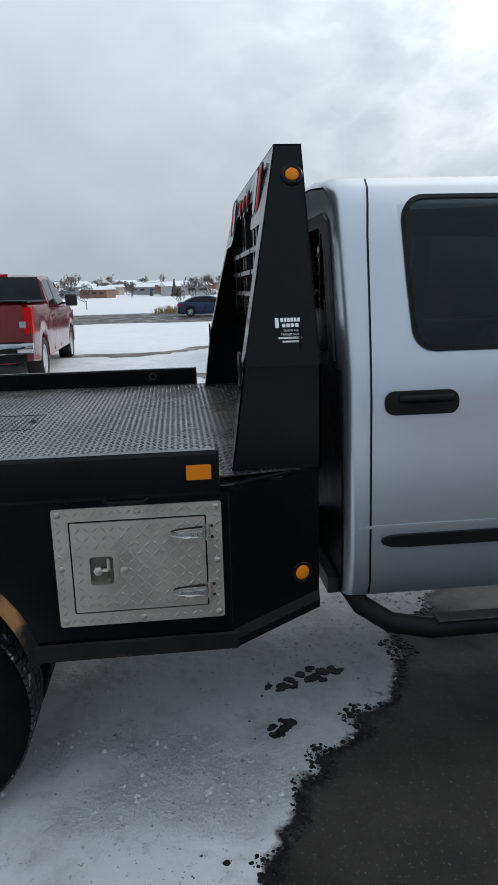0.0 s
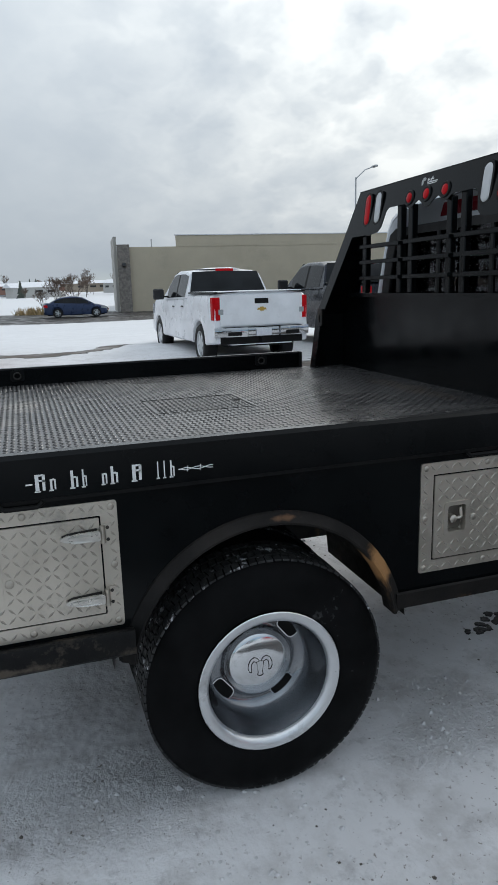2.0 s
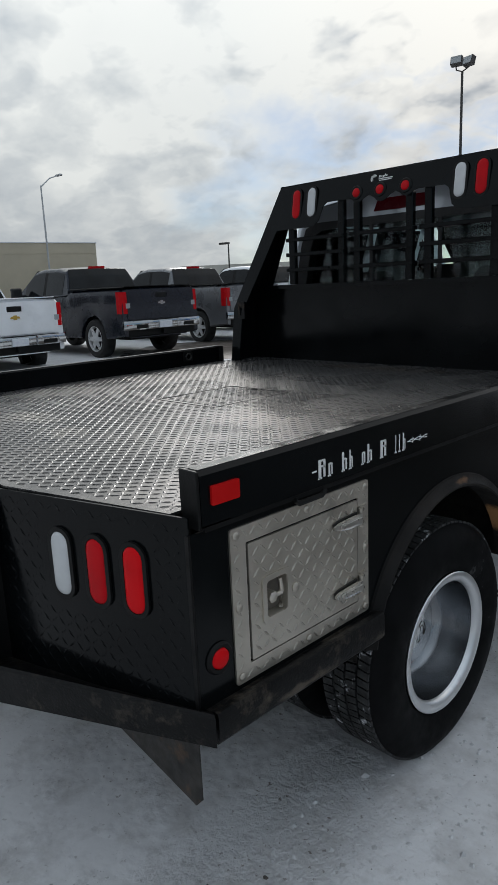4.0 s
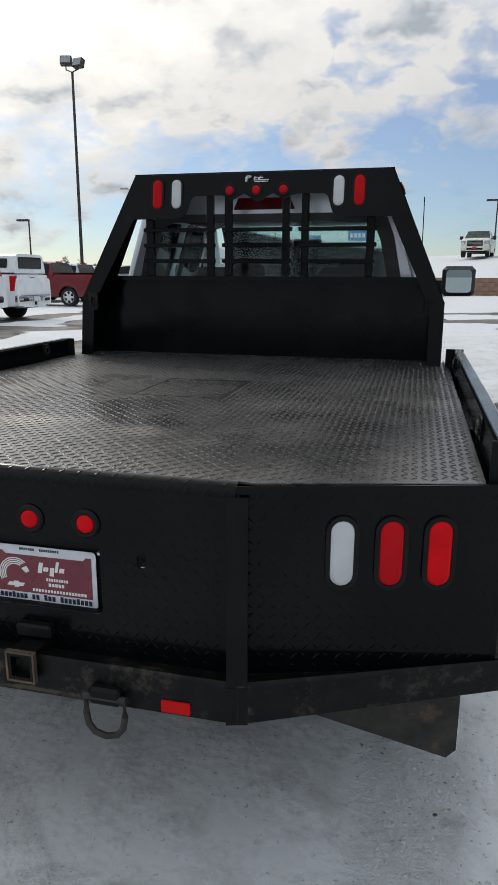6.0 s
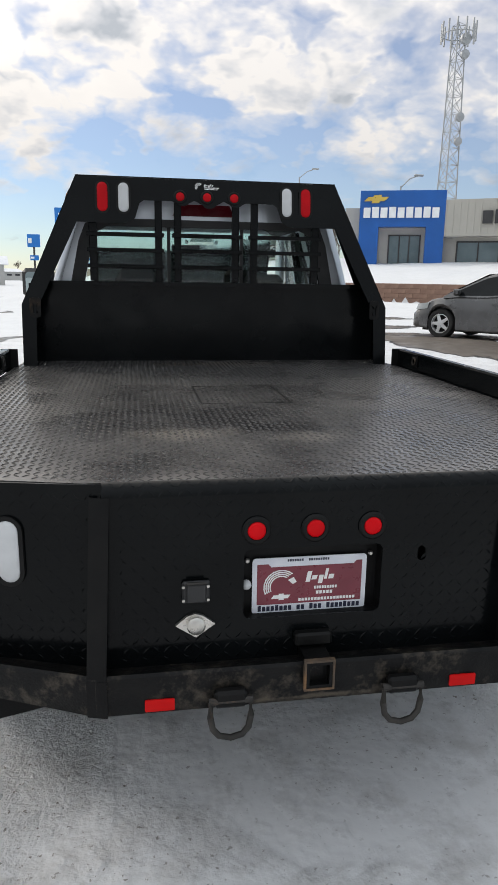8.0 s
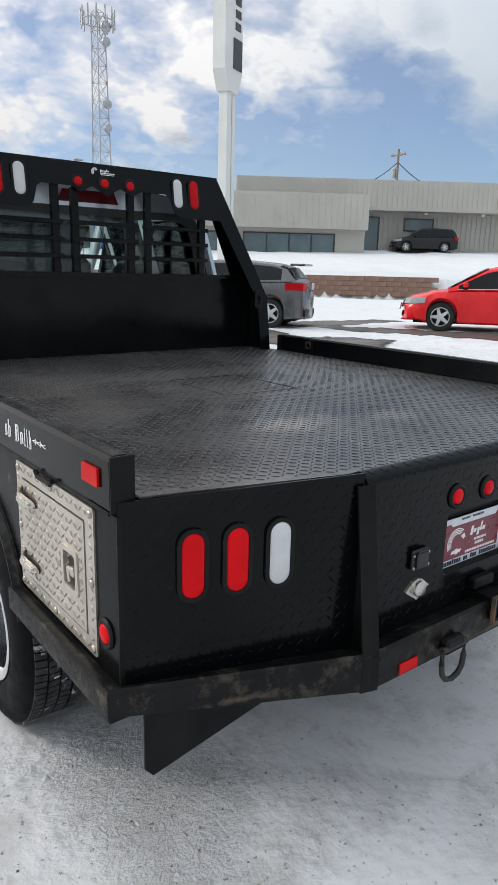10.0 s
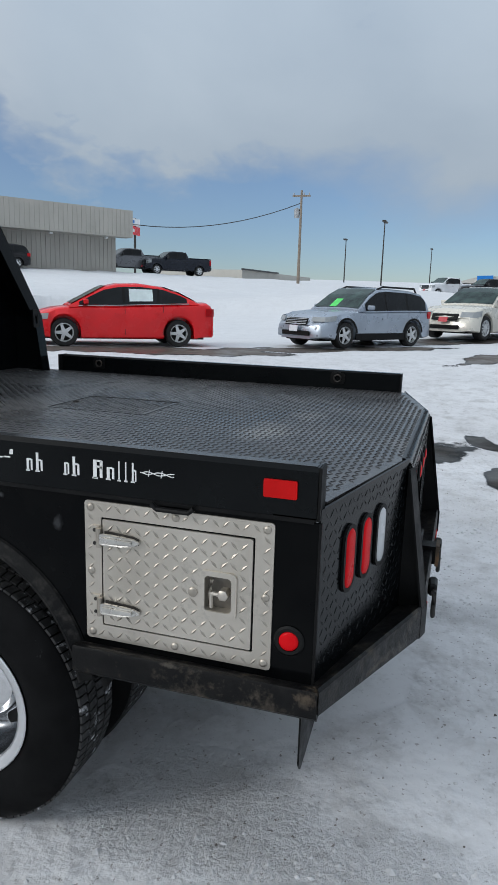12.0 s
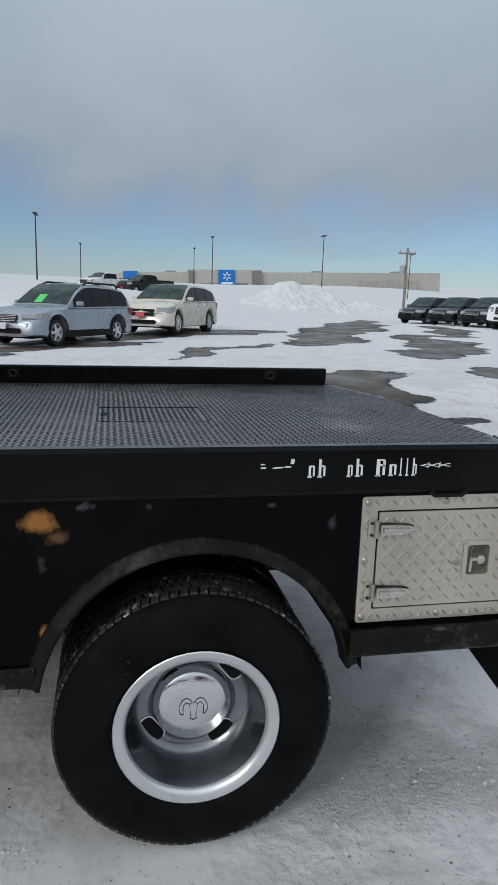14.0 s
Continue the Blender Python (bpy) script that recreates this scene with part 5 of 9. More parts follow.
        r = part("towing_ring", sweep(bmesh.new(), [(x - 0.050, -0.074, 0.634), (x - 0.052, -0.075, 0.590), (x - 0.046, -0.076, 0.556), (x - 0.030, -0.076, 0.536), (x, -0.076, 0.528), (x + 0.030, -0.076, 0.536), (x + 0.046, -0.076, 0.556), (x + 0.052, -0.075, 0.590), (x + 0.050, -0.074, 0.634)], 0.0085, 10), DARK_STEEL, bp, "heavy steel D-ring, rusty at the bottom", smooth=60)
        r.location.z -= 0.012
        part("ring_bracket", boxes((x - 0.042, -0.083, 0.614, x + 0.042, -0.0525, 0.662), bevel=0.008), BLACK_WORN, r)
        part("ring_pin", sweep(bmesh.new(), [(x - 0.056, -0.074, 0.634), (x + 0.056, -0.074, 0.634)], 0.010, 10), DARK_STEEL, r)
        part("bumper_reflector", slab(rounded(sg * 0.405 - 0.037, 0.596, sg * 0.405 + 0.037, 0.628, 0.003, 2), [], 0.004, lambda u, v, w: (u, -0.0525 - w, v)), REFLECT, bp, "red strip reflector")
        # chamfered corner with its lamps
        a, b = Vector((sg * 0.534, 0.030)), Vector((sg * (SX - 0.002), 0.186))
        d = (b - a).normalized()
        mm = face_frame((a.x, a.y, 0), (d.x, d.y, 0), (0, 0, 1)) if sg > 0 else face_frame((b.x, b.y, 0), (-d.x, -d.y, 0), (0, 0, 1))
        length = (b - a).length
        c = part("corner_plate", slab([(0, 0.66), (length, 0.66), (length, DZ + 0.0005), (0, DZ - 0.006)], [], 0.006, lambda u, v, w: mm @ Vector((u, v, -w))), BLACK, truck, "slanted black tread plate corner with three tail lamps")
        spots = [0.252, 0.369, 0.484] if sg > 0 else [length - 0.466, length - 0.353, length - 0.240]
        lamp_z = 0.996 if sg > 0 else 0.985

        def clear(u, v):
            return not any(abs(u - q) < 0.055 and abs(v - lamp_z) < 0.115 for q in spots)
        lugs("corner_pattern", mm, 0.02, 0.68, length - 0.02, 1.15, 0.0262, (0.0140, 0.0044, 0.0012), BLACK, c, clear)
        mats = [WHITE_LENS, RED_DEEP if sg > 0 else RED_LENS, RED_LENS] if sg > 0 else [RED_LENS, RED_LENS, WHITE_LENS]
        for q, mt in zip(spots, mats):
            oval_lamp(mm @ Matrix.Translation((q, lamp_z, 0.001)), 0.0285, 0.0825, mt, c, "oval white reversing lamp" if mt is WHITE_LENS else "oval red tail lamp")
        part("corner_post", boxes((min(sg * SX, sg * (SX - 0.012)), 0.183, 0.66, max(sg * SX, sg * (SX - 0.012)), 0.1895, 1.126)), BLACK_WORN, c)
        # sheet steel guard hanging below
        bm = slab([(0.50, 0.640), (1.074, 0.640), (1.074, 0.408), (1.050, 0.380), (0.50, 0.490)], [], 0.005, lambda u, v, w: (sg * u + 0.015 * (sg > 0), 0.232 - w, v))
        part("mud_flap", bm, DARK_STEEL if sg > 0 else BLACK_WORN, truck, "flat dark guard hanging under the corner")
    h = part("hitch_receiver", slab([(-0.034, 0.648), (0.034, 0.648), (0.034, 0.720), (-0.034, 0.720)], [[(-0.026, 0.656), (0.026, 0.656), (0.026, 0.712), (-0.026, 0.712)]], 0.35, lambda u, v, w: (u, -0.076 + w, v)), BLACK_WORN, truck, "square receiver hitch tube, rusty inside")
    h.location.z -= 0.011
    part("receiver_rust", boxes((-0.0255, -0.026, 0.6565, 0.0255, -0.016, 0.7115)), RUST_INSIDE, h)
    part("receiver_collar", slab([(-0.040, 0.642), (0.040, 0.642), (0.040, 0.726), (-0.040, 0.726)], [[(-0.0345, 0.6475), (0.0345, 0.6475), (0.0345, 0.7205), (-0.0345, 0.7205)]], 0.014, lambda u, v, w: (u, -0.078 + w, v)), RUSTY_STEEL, h)
    part("safety_bracket", boxes((-0.05, -0.01, 0.7285, 0.05, 0.0205, 0.765), bevel=0.006), BLACK_WORN, h)


def headboard():
    y_at = lambda z: 2.383 + 0.139 * (z - 1.18) if z < 1.497 else 2.427 + 0.2135 * (z - 1.497)
    x_at = lambda z: 1.058 if z < 1.50 else 1.058 - 0.305 * (z - 1.50) / 0.705
    yf_at = lambda z: 2.673
    notch = [(x_at(1.955) , 1.955), (0.50, 1.955)] + [(0.455, 1.962), (0.425, 1.985), (0.410, 2.030), (0.400, 2.065), (0.375, 2.083)]
    mid = [(0.215, 2.083)] + arc(0.155, 2.107, 0.050, -40, -140, 5) + [(0.085, 2.090)] + arc(0.0, 2.098, 0.052, -35, -145, 5) + [(-0.085, 2.090)] + arc(-0.155, 2.107, 0.050, -40, -140, 5) + [(-0.215, 2.083)]
    out = [(-x_at(2.205), 2.205), (-x_at(1.955), 1.955)] + [(-u, v) for u, v in notch[1:]] + mid[::-1] + notch[:0:-1] + [(x_at(1.955), 1.955), (x_at(2.205), 2.205)]
    # mid runs right to left above, so it is reversed to go on from the left notch
    hb = part("headboard", slab(out, [], 0.006, lambda u, v, w: (u, y_at(v) + w, v)), BLACK, truck, "black steel headache rack with lamps and louvres")
    for sg in (-1, 1):
        strip = [(x_at(2.0) - 0.003, 1.956), (x_at(1.5), 1.50), (x_at(1.3), DZ), (0.985, DZ), (0.980, 1.46), (0.955, 1.52), (x_at(1.956) - 0.112, 1.956)]
        strip[0] = (x_at(1.956), 1.956)
        part("post_flange", slab(strip, [], 0.006, lambda u, v, w: (sg * u, y_at(v) + w, v)), BLACK, hb)
        bm = bmesh.new()
        rows = []
        for z in (DZ, 1.30, 1.47, 1.50, 1.53, 1.8, 2.205):
            rows.append([(sg * x_at(z), y_at(z), z), (sg * x_at(z), yf_at(z), z), (sg * (x_at(z) - 0.006), yf_at(z), z), (sg * (x_at(z) - 0.006), y_at(z), z)])
        loft(bm, rows)
        side = part("side_plate", bm, BLACK, hb, "tapered black side plate")
        bm = bmesh.new()
        rows = [[(sg * x_at(z), yf_at(z), z), (sg * (x_at(z) - 0.07), yf_at(z) - 0.003, z), (sg * (x_at(z) - 0.07), yf_at(z) - 0.009, z), (sg * x_at(z), yf_at(z) - 0.006, z)] for z in (DZ, 1.50, 2.205)]
        part("front_flange", loft(bm, rows), BLACK, side)
        tilt = Vector((-0.305, 0, 0.705)).normalized()
        mm = face_frame((0.797, 2.632, 2.106), (0, 1, 0), tilt) if sg > 0 else face_frame((-0.797, 2.632, 2.106), (0, -1, 0), (0.397, 0, 0.918))
        round_lamp(mm, 0.0235, AMBER, side, "marker_lamp")
        # tie plate on the post
        bm = slab(rounded(-0.030, -0.055, 0.030, 0.055, 0.016, 3), [[(-0.016, 0.030), (0.0, 0.010), (0.016, 0.030), (0.010, 0.0), (0.012, -0.030), (0.0, -0.036), (-0.012, -0.030), (-0.010, 0.0)]], 0.008, lambda u, v, w: (sg * (0.985 + u), y_at(1.50) - 0.010 + w, 1.485 + v))
        part("tie_plate", bm, BLACK_WORN, side, "cut-out tie-down plate")
        part("foot_bolt", lathe(bmesh.new(), [(0.008, 0), (0.008, 0.006), (0, 0.007)], Matrix.Translation((sg * 0.955, 2.45, DZ)), 8), STEEL, side)
    # top cap
    part("top_cap", boxes((-x_at(2.205), y_at(2.205), 2.2055, x_at(2.205), yf_at(2.205), 2.2115)), BLACK, hb)
    low = part("lower_panel", slab([(-1.045, DZ), (1.045, DZ), (1.040, 1.615), (-1.040, 1.615)], [], 0.006, lambda u, v, w: (u, 2.610 + w, v)), BLACK, hb, "plain black lower panel, dusty")
    part("panel_lip", boxes((-0.985, 2.575, 1.608, 0.985, 2.609, 1.632)), BLACK, low)
    for x, w, top in ((-0.665, 0.045, 1.96), (-0.293, 0.042, 2.12), (-0.182, 0.042, 2.08), (0.158, 0.042, 2.08), (0.270, 0.042, 2.12), (0.640, 0.045, 1.96)):
        y = 2.560 if abs(x) > 0.6 else 2.570
        part("upright", boxes((x - w / 2, y, 1.633, x + w / 2, y + 0.035, top), bevel=0.004), BLACK, hb)
    for a, b in ((-0.70, -0.262), (-0.215, 0.195), (0.235, 0.675)):
        for z in (1.895, 1.808, 1.718):
            bm = boxes((a, 2.548, z - 0.011, b, 2.592, z + 0.011), bevel=0.002)
            part("louvre", bm, BLACK, hb)
    m = lambda x, z: face_frame((x, y_at(z), z), (1, 0, 0), (0, 0.133, 0.99))
    for x, mt in ((-0.605, RED_DEEP), (-0.488, WHITE_LENS), (0.457, WHITE_LENS), (0.570, RED_DEEP)):
        oval_lamp(m(x, 2.094), 0.030, 0.082, mt, hb, "oval white work lamp" if mt is WHITE_LENS else "oval red brake lamp")
    for x in (-0.168, -0.013, 0.145):
        round_lamp(m(x, 2.108), 0.025, RED_DEEP, hb, "clearance_lamp")
    ms = face_frame((0, y_at(2.17) - 0.0006, 2.17), (1, 0, 0), (0, 0.133, 0.99))
    rows = [(-0.030 + 0.0, 0.000, 0.008, 0.012, 0.003), (-0.020, 0.003, 0.010, 0.005, 0.002), (-0.006, -0.002, 0.009, 0.010, 0.003), (0.006, 0.003, 0.005, 0.013, 0.003), (0.014, 0.003, 0.009, 0.006, 0.002)]
    rows += [(-0.030 + 0.0075 * k, -0.009, 0.006, 0.005, 0) for k in range(12)] + [(-0.026 + 0.0072 * k, -0.017, 0.0055, 0.0045, 0) for k in range(11)]
    d = decal_strokes(ms, rows, hb, "dealer_decal", WHITE_DECAL, 0.0008)
    bm = bmesh.new()
    for k in range(4):
        slab(arc(-0.060, -0.002, 0.010 + 0.004 * k, 40, 230, 8) + arc(-0.060, -0.002, 0.0078 + 0.004 * k, 230, 40, 8), [], 0.0008, lambda u, v, w: ms @ Vector((u, v, w)), bm)
    part("decal_emblem", bm, WHITE_DECAL, hb)
    # seller's sticker on the passenger side plate, as plain bars
    tilt = Vector((-0.305, 0, 0.705)).normalized()
    mt = face_frame((x_at(1.60) + 0.0006, 2.585, 1.60), (0, 1, 0), tilt)
    rows = []
    for v, n, u0, wd, hh in ((0.036, 6, -0.030, 0.0085, 0.013), (0.018, 4, -0.026, 0.0110, 0.012), (-0.021, 12, -0.040, 0.0050, 0.0065), (-0.033, 10, -0.028, 0.0046, 0.006)):
        rows += [(u0 + k * wd * 1.28, v, wd, hh, 0) for k in range(n)]
    rows += [(-0.048, 0.016, 0.012, 0.034, 0)]
    decal_strokes(mt, rows, hb, "seller_sticker")
    lettering("sticker_words", "TRUCK AND", 0.0095, mt @ Matrix.Translation((0.004, 0.0035, 0.0008)), hb)
    lettering("sticker_words", "TRAILER SALES", 0.0098, mt @ Matrix.Translation((0.0, -0.0095, 0.0008)), hb)


def bed_decals():
    """Worn white maker's decal along both rails: plain strokes with gaps where it has flaked."""
    for sg in (1, -1):
        m = face_frame((sg * (SX + 0.0106), 0, 1.160 if sg > 0 else 1.180), (0, sg, 0), (0, 0, 1))
        full = [("cap", 0.030), ("low", 0.018), ("low", 0.020), ("tall", 0.022), ("tall", 0.014), ("low", 0.022), ("low", 0.016), ("tall", 0.022), ("gap", 0.02), ("cap", 0.030), ("low", 0.024), ("tall", 0.010), ("tall", 0.010), ("tall", 0.014)]
        gone = {2, 5, 10} if sg > 0 else {0, 1, 4, 5}
        u = 0.600 if sg > 0 else -1.047
        rows = []
        for k, (kind, w) in enumerate(full):
            if kind != "gap" and k not in gone:
                hh = {"cap": 0.048, "low": 0.032, "tall": 0.050}[kind]
                rows.append((u, -0.002, w * 0.34, hh, 0.0))
                if w > 0.012:
                    rows.append((u + w * 0.62, 0.0, w * 0.26, min(hh, 0.032) * 0.92, 0.0))
                    rows.append((u + w * 0.30, min(hh, 0.032) - 0.006, w * 0.36, 0.005, 0.0))
                    if kind == "cap":
                        rows.append((u + w * 0.30, 0.041, w * 0.5, 0.005, 0.0))
                        rows.append((u + w * 0.64, 0.024, w * 0.26, 0.020, 0.0))
                rows.append((u - 0.003, -0.004, w * 0.34 + 0.006, 0.004, 0.0))
            u += w + 0.009
        for row in rows:
            decal_strokes(m, [row], truck, "decal_stroke")
        if sg > 0:
            wire_twist(m, u, u + 0.105, 0.018, truck)
            decal_strokes(m, [(0.575, 0.018, 0.018, 0.004, 0)], truck, "decal_dash")
        else:
            wire_twist(m, u, -0.556, 0.026, truck)
            decal_strokes(m, [(-1.118, 0.024, 0.014, 0.004, 0.002), (-1.118, 0.034, 0.012, 0.003, 0), (-1.085, 0.024, 0.026, 0.004, 0.008), (-1.050, 0.026, 0.018, 0.004, 0), (-1.034, 0.036, 0.010, 0.014, 0.002)], truck, "decal_dash")


def wheel(sg, y, x_out, rim_depth, with_inner):
    """Tyre with tread blocks, deep polished rim with four hand holes, and a domed cap."""
    m = axis_x(sg * x_out, y, RT - 0.004, sg)
    w = 0.225
    hub = part("wheel", lathe(bmesh.new(), [(0.244, 0.000), (0.248, 0.007), (0.245, 0.010), (0.232, 0.009), (0.220, 0.005), (0.212, -0.003), (0.209, -0.014)], m, 48), RIM_LIP, truck, "deep polished aluminium dual wheel", smooth=35)
    part("disc", lathe(bmesh.new(), [(0.209, -0.014), (0.207, -0.050), (0.203, -0.085), (0.197, -0.115), (0.188, -0.138), (0.176, -0.152), (0.160, -0.160), (0.142, -0.162), (0.126, -0.158), (0.110, -0.150)], m, 56), DISC_TONED, hub, "aluminium wheel disc, dark reflections in its colour", smooth=35)
    part("rim_back", lathe(bmesh.new(), [(0.240, -0.02), (0.224, -0.09), (0.218, -0.235), (0.0, -0.235)], m, 36), DARK_STEEL, hub)
    side = [(0.246, -0.004), (0.252, 0.004), (0.270, 0.010), (0.310, 0.016), (0.352, 0.012), (0.388, -0.002), (0.405, -0.016)]
    prof = side + [(0.4115, -0.024), (0.4115, -w + 0.030), (0.404, -w + 0.016), (0.350, -w - 0.006), (0.25, -w)]
    ty = part("tyre", lathe(bmesh.new(), prof, m, 72), RUBBER, hub, "black tyre with snow packed in its tread", smooth=40)
    tread_blocks(m, w, ty)
    # hand holes
    for a in (38, 128, 218, 308):
        ca, sa = math.cos(radians(a)), math.sin(radians(a))
        c = Vector((0.157 * ca, 0.157 * sa, -0.1590))
        tang, rad = Vector((-sa, ca, 0)), Vector((ca, sa, 0.10)).normalized()
        frame_m = Matrix((tang, rad, tang.cross(rad))).transposed().to_4x4()
        frame_m.translation = c + Vector((0, 0, 0.004))
        part("hole_edge", slab(rounded(-0.047, -0.027, 0.047, 0.027, 0.022, 4), [rounded(-0.043, -0.0235, 0.043, 0.0235, 0.018, 4)], 0.003, lambda u, v, q: m @ (frame_m @ Vector((u, v, q)))), CHROME, hub)
        part("hand_hole", slab(rounded(-0.043, -0.0235, 0.043, 0.0235, 0.018, 4), [], 0.002, lambda u, v, q: m @ (frame_m @ Vector((u, v, q)))), GASKET, hub)
    cap = part("hub_cap", lathe(bmesh.new(), [(0.126, -0.156), (0.123, -0.130), (0.117, -0.119), (0.101, -0.110), (0.055, -0.105), (0, -0.1035)], m, 40), CHROME, hub, "domed chrome centre cap", smooth=35)
    # embossed emblem, as plain curled shapes
    bm = bmesh.new()
    turned = m @ Matrix.Rotation(math.pi / 2 * sg, 4, "Z")
    for k in (-1, 1):
        for line in (((0.002, 0.012), (0.008, 0.021), (0.017, 0.025), (0.027, 0.019), (0.033, 0.006), (0.034, -0.006), (0.030, -0.016), (0.024, -0.018)), ((0.010, 0.010), (0.018, 0.013), (0.024, 0.006), (0.0245, -0.006), (0.024, -0.018)), ((0.002, 0.012), (0.010, 0.010), (0.006, -0.020), (0.008, -0.028), (0.0, -0.032))):
            sweep(bm, [turned @ Vector((k * q * 1.3, v * 1.3, -0.1040)) for q, v in line], 0.0015, 6)
    part("cap_emblem", bm, DARK_STEEL, cap)
    if with_inner:
        m2 = axis_x(sg * (x_out - 0.335), y, RT - 0.004, sg)
        t2 = part("inner_tyre", lathe(bmesh.new(), prof, m2, 60), RUBBER, hub, smooth=40)
        tread_blocks(m2, w, t2)
        part("inner_rim", lathe(bmesh.new(), [(0.245, 0.0), (0.225, -0.03), (0.10, -0.05), (0.0, -0.05)], m2, 30), DARK_STEEL, hub)


def tread_blocks(m, w, parent):
    verts, faces = [], []
    n = 92
    for i in range(n):
        for j, (z0, z1, off) in enumerate(((-0.022, -0.062, 0.0), (-0.070, -0.106, 0.5), (-0.114, -0.150, 0.0), (-w + 0.064, -w + 0.026, 0.5))):
            a0 = 2 * math.pi * (i + off + 0.08) / n
            a1 = a0 + 2 * math.pi * 0.80 / n
            skew = 0.012 if j % 2 else -0.012
            k = len(verts)
            for r in (0.408, 0.4175):
                for a, z in ((a0, z0), (a1, z0), (a1 + skew, z1), (a0 + skew, z1)):
                    verts.append(tuple(m @ Vector((r * math.cos(a), r * math.sin(a), z))))
            faces += [(k + 4, k + 5, k + 6, k + 7), (k, k + 1, k + 5, k + 4), (k + 1, k + 2, k + 6, k + 5), (k + 2, k + 3, k + 7, k + 6), (k + 3, k, k + 4, k + 7)]
    me = bpy.data.meshes.new("tread")
    me.from_pydata(verts, [], faces)
    me.materials.append(TREAD_SNOW)
    ob = new("tread", me)
    ob.parent = parent
    tagged(ob, "blocky tread with packed snow")


def cab():
    """Crew cab, bonnet and front wings, lofted along the truck."""
    ring_cab = [(0.0, 0.62), (0.80, 0.62), (0.965, 0.655), (0.998, 0.72), (1.004, 0.80), (1.008, 0.92), (1.000, 1.16), (0.988, 1.36), (0.972, 1.46), (0.955, 1.515), (0.905, 1.70), (0.842, 1.90), (0.810, 2.005), (0.766, 2.066), (0.67, 2.114), (0.42, 2.142), (0.0, 2.154)]

    def ring(y, inset=0.0, drop=0.0, top=None):
        pts = []
        for x, z in ring_cab:
            zz = z if z < 1.5 else 1.5 + (z - 1.5) * (1 - drop)
            if top is not None and zz > top:
                zz = top + (zz - top) * 0.04
                x = min(x, 0.93)
            pts.append((max(0.0, x - inset * (1 if z > 0.7 else 0.6)), y, zz))
        return pts + [(-x, yy, z) for x, yy, z in pts[-2:0:-1]]
    rings = [ring(2.775, 0.050, 0.04), ring(2.779, 0.032, 0.025), ring(2.789, 0.014, 0.010), ring(2.808, 0.004, 0.003), ring(2.85), ring(2.99), ring(3.61), ring(3.71), ring(4.25), ring(4.30, 0, 0.03)]
    shell = bmesh.new()
    loft(shell, rings, caps=False)

    def open_sides(bm):
        gone = [f for f in bm.faces if (2.99 < f.calc_center_median().y < 3.61 or 3.71 < f.calc_center_median().y < 4.25) and 1.52 < f.calc_center_median().z < 2.0 and abs(f.calc_center_median().x) > 0.7]
        bmesh.ops.delete(bm, geom=gone, context="FACES")
        return bm
    open_sides(shell)
    body = part("cab", shell, SILVER, truck, "silver extended cab with tinted windows", smooth=40)
    # back wall with its window opening
    lean_y = lambda z: 2.775
    outl = [(max(0, x - 0.050 * (1 if z > 0.7 else 0.6)), z if z < 1.5 else 1.5 + (z - 1.5) * 0.95) for x, z in ring_cab]
    outer = outl[1:] + [(-x, z) for x, z in outl[-2:0:-1]]
    win = [(0.815, 1.495), (0.735, 1.86), (0.695, 1.955), (0.63, 1.985), (-0.63, 1.985), (-0.695, 1.955), (-0.735, 1.86), (-0.815, 1.495), (-0.78, 1.47), (0.78, 1.47)]
    part("back_wall", slab(outer, [win], 0.02, lambda u, v, w: (u, lean_y(v) + w, v)), SILVER, body)
    # near-black sheet added over the silver wall as the shade behind the headboard
    shade_half = [(x, z) for x, z in outl if 0.6 < z < 1.47]
    part("back_shield", slab(shade_half + [(-x, z) for x, z in shade_half[::-1]], [], 0.003, lambda u, v, w: (u * 0.992, 2.7715 - w, v)), GASKET, body, "near-black sheet for the shade on the cab's lower back")
    frame_o = [(x * 1.035, 1.72 + (z - 1.72) * 1.05) for x, z in win]
    part("rear_window_seal", slab(frame_o, [[(x * 0.93, 1.72 + (z - 1.72) * 0.88) for x, z in win]], 0.008, lambda u, v, w: (u, lean_y(v) - 0.004 - w, v)), PLASTIC, body)
    rg = part("rear_window", slab([(x * 0.96, 1.72 + (z - 1.72) * 0.93) for x, z in win], [], 0.004, lambda u, v, w: (u, lean_y(v) + 0.004 + w, v)), CAB_GLASS, body, "sliding rear window")
    rg.visible_shadow = False
    for x in (-0.235, 0.215):
        part("window_divider", loft(bmesh.new(), [[(x, lean_y(z) - 0.008, z), (x + 0.02, lean_y(z) - 0.008, z), (x + 0.02, lean_y(z) + 0.003, z), (x, lean_y(z) + 0.003, z)] for z in (1.49, 1.7, 1.96)]), PLASTIC, body)
    part("brake_lamp", slab([(-0.20, 2.022), (0.175, 2.022), (0.145, 2.088), (-0.17, 2.088)], [], 0.022, lambda u, v, w: (u, 2.760 + w * 0.8, v)), BRAKE_LENS, body, "long dark red high brake lamp", smooth=40)
    inner = []
    for y in (2.80, 2.99, 3.61, 3.71, 4.25, 4.27):
        half = [(max(0.0, x - 0.05), z - (0.05 if z > 2.01 else -0.05 if z < 1.5 else 0.0)) for x, z in ring_cab]
        inner.append([(x, y, z) for x, z in half] + [(-x, y, z) for x, z in half[-2:0:-1]])
    part("lining", open_sides(loft(bmesh.new(), inner, caps=False)), SEAT, body)
    # cut side glass: panels set in the side, a few millimetres proud with a black seal
    def side_pt(sg, y, z, off):
        zs_ = [(z0, x0) for x0, z0 in ring_cab]
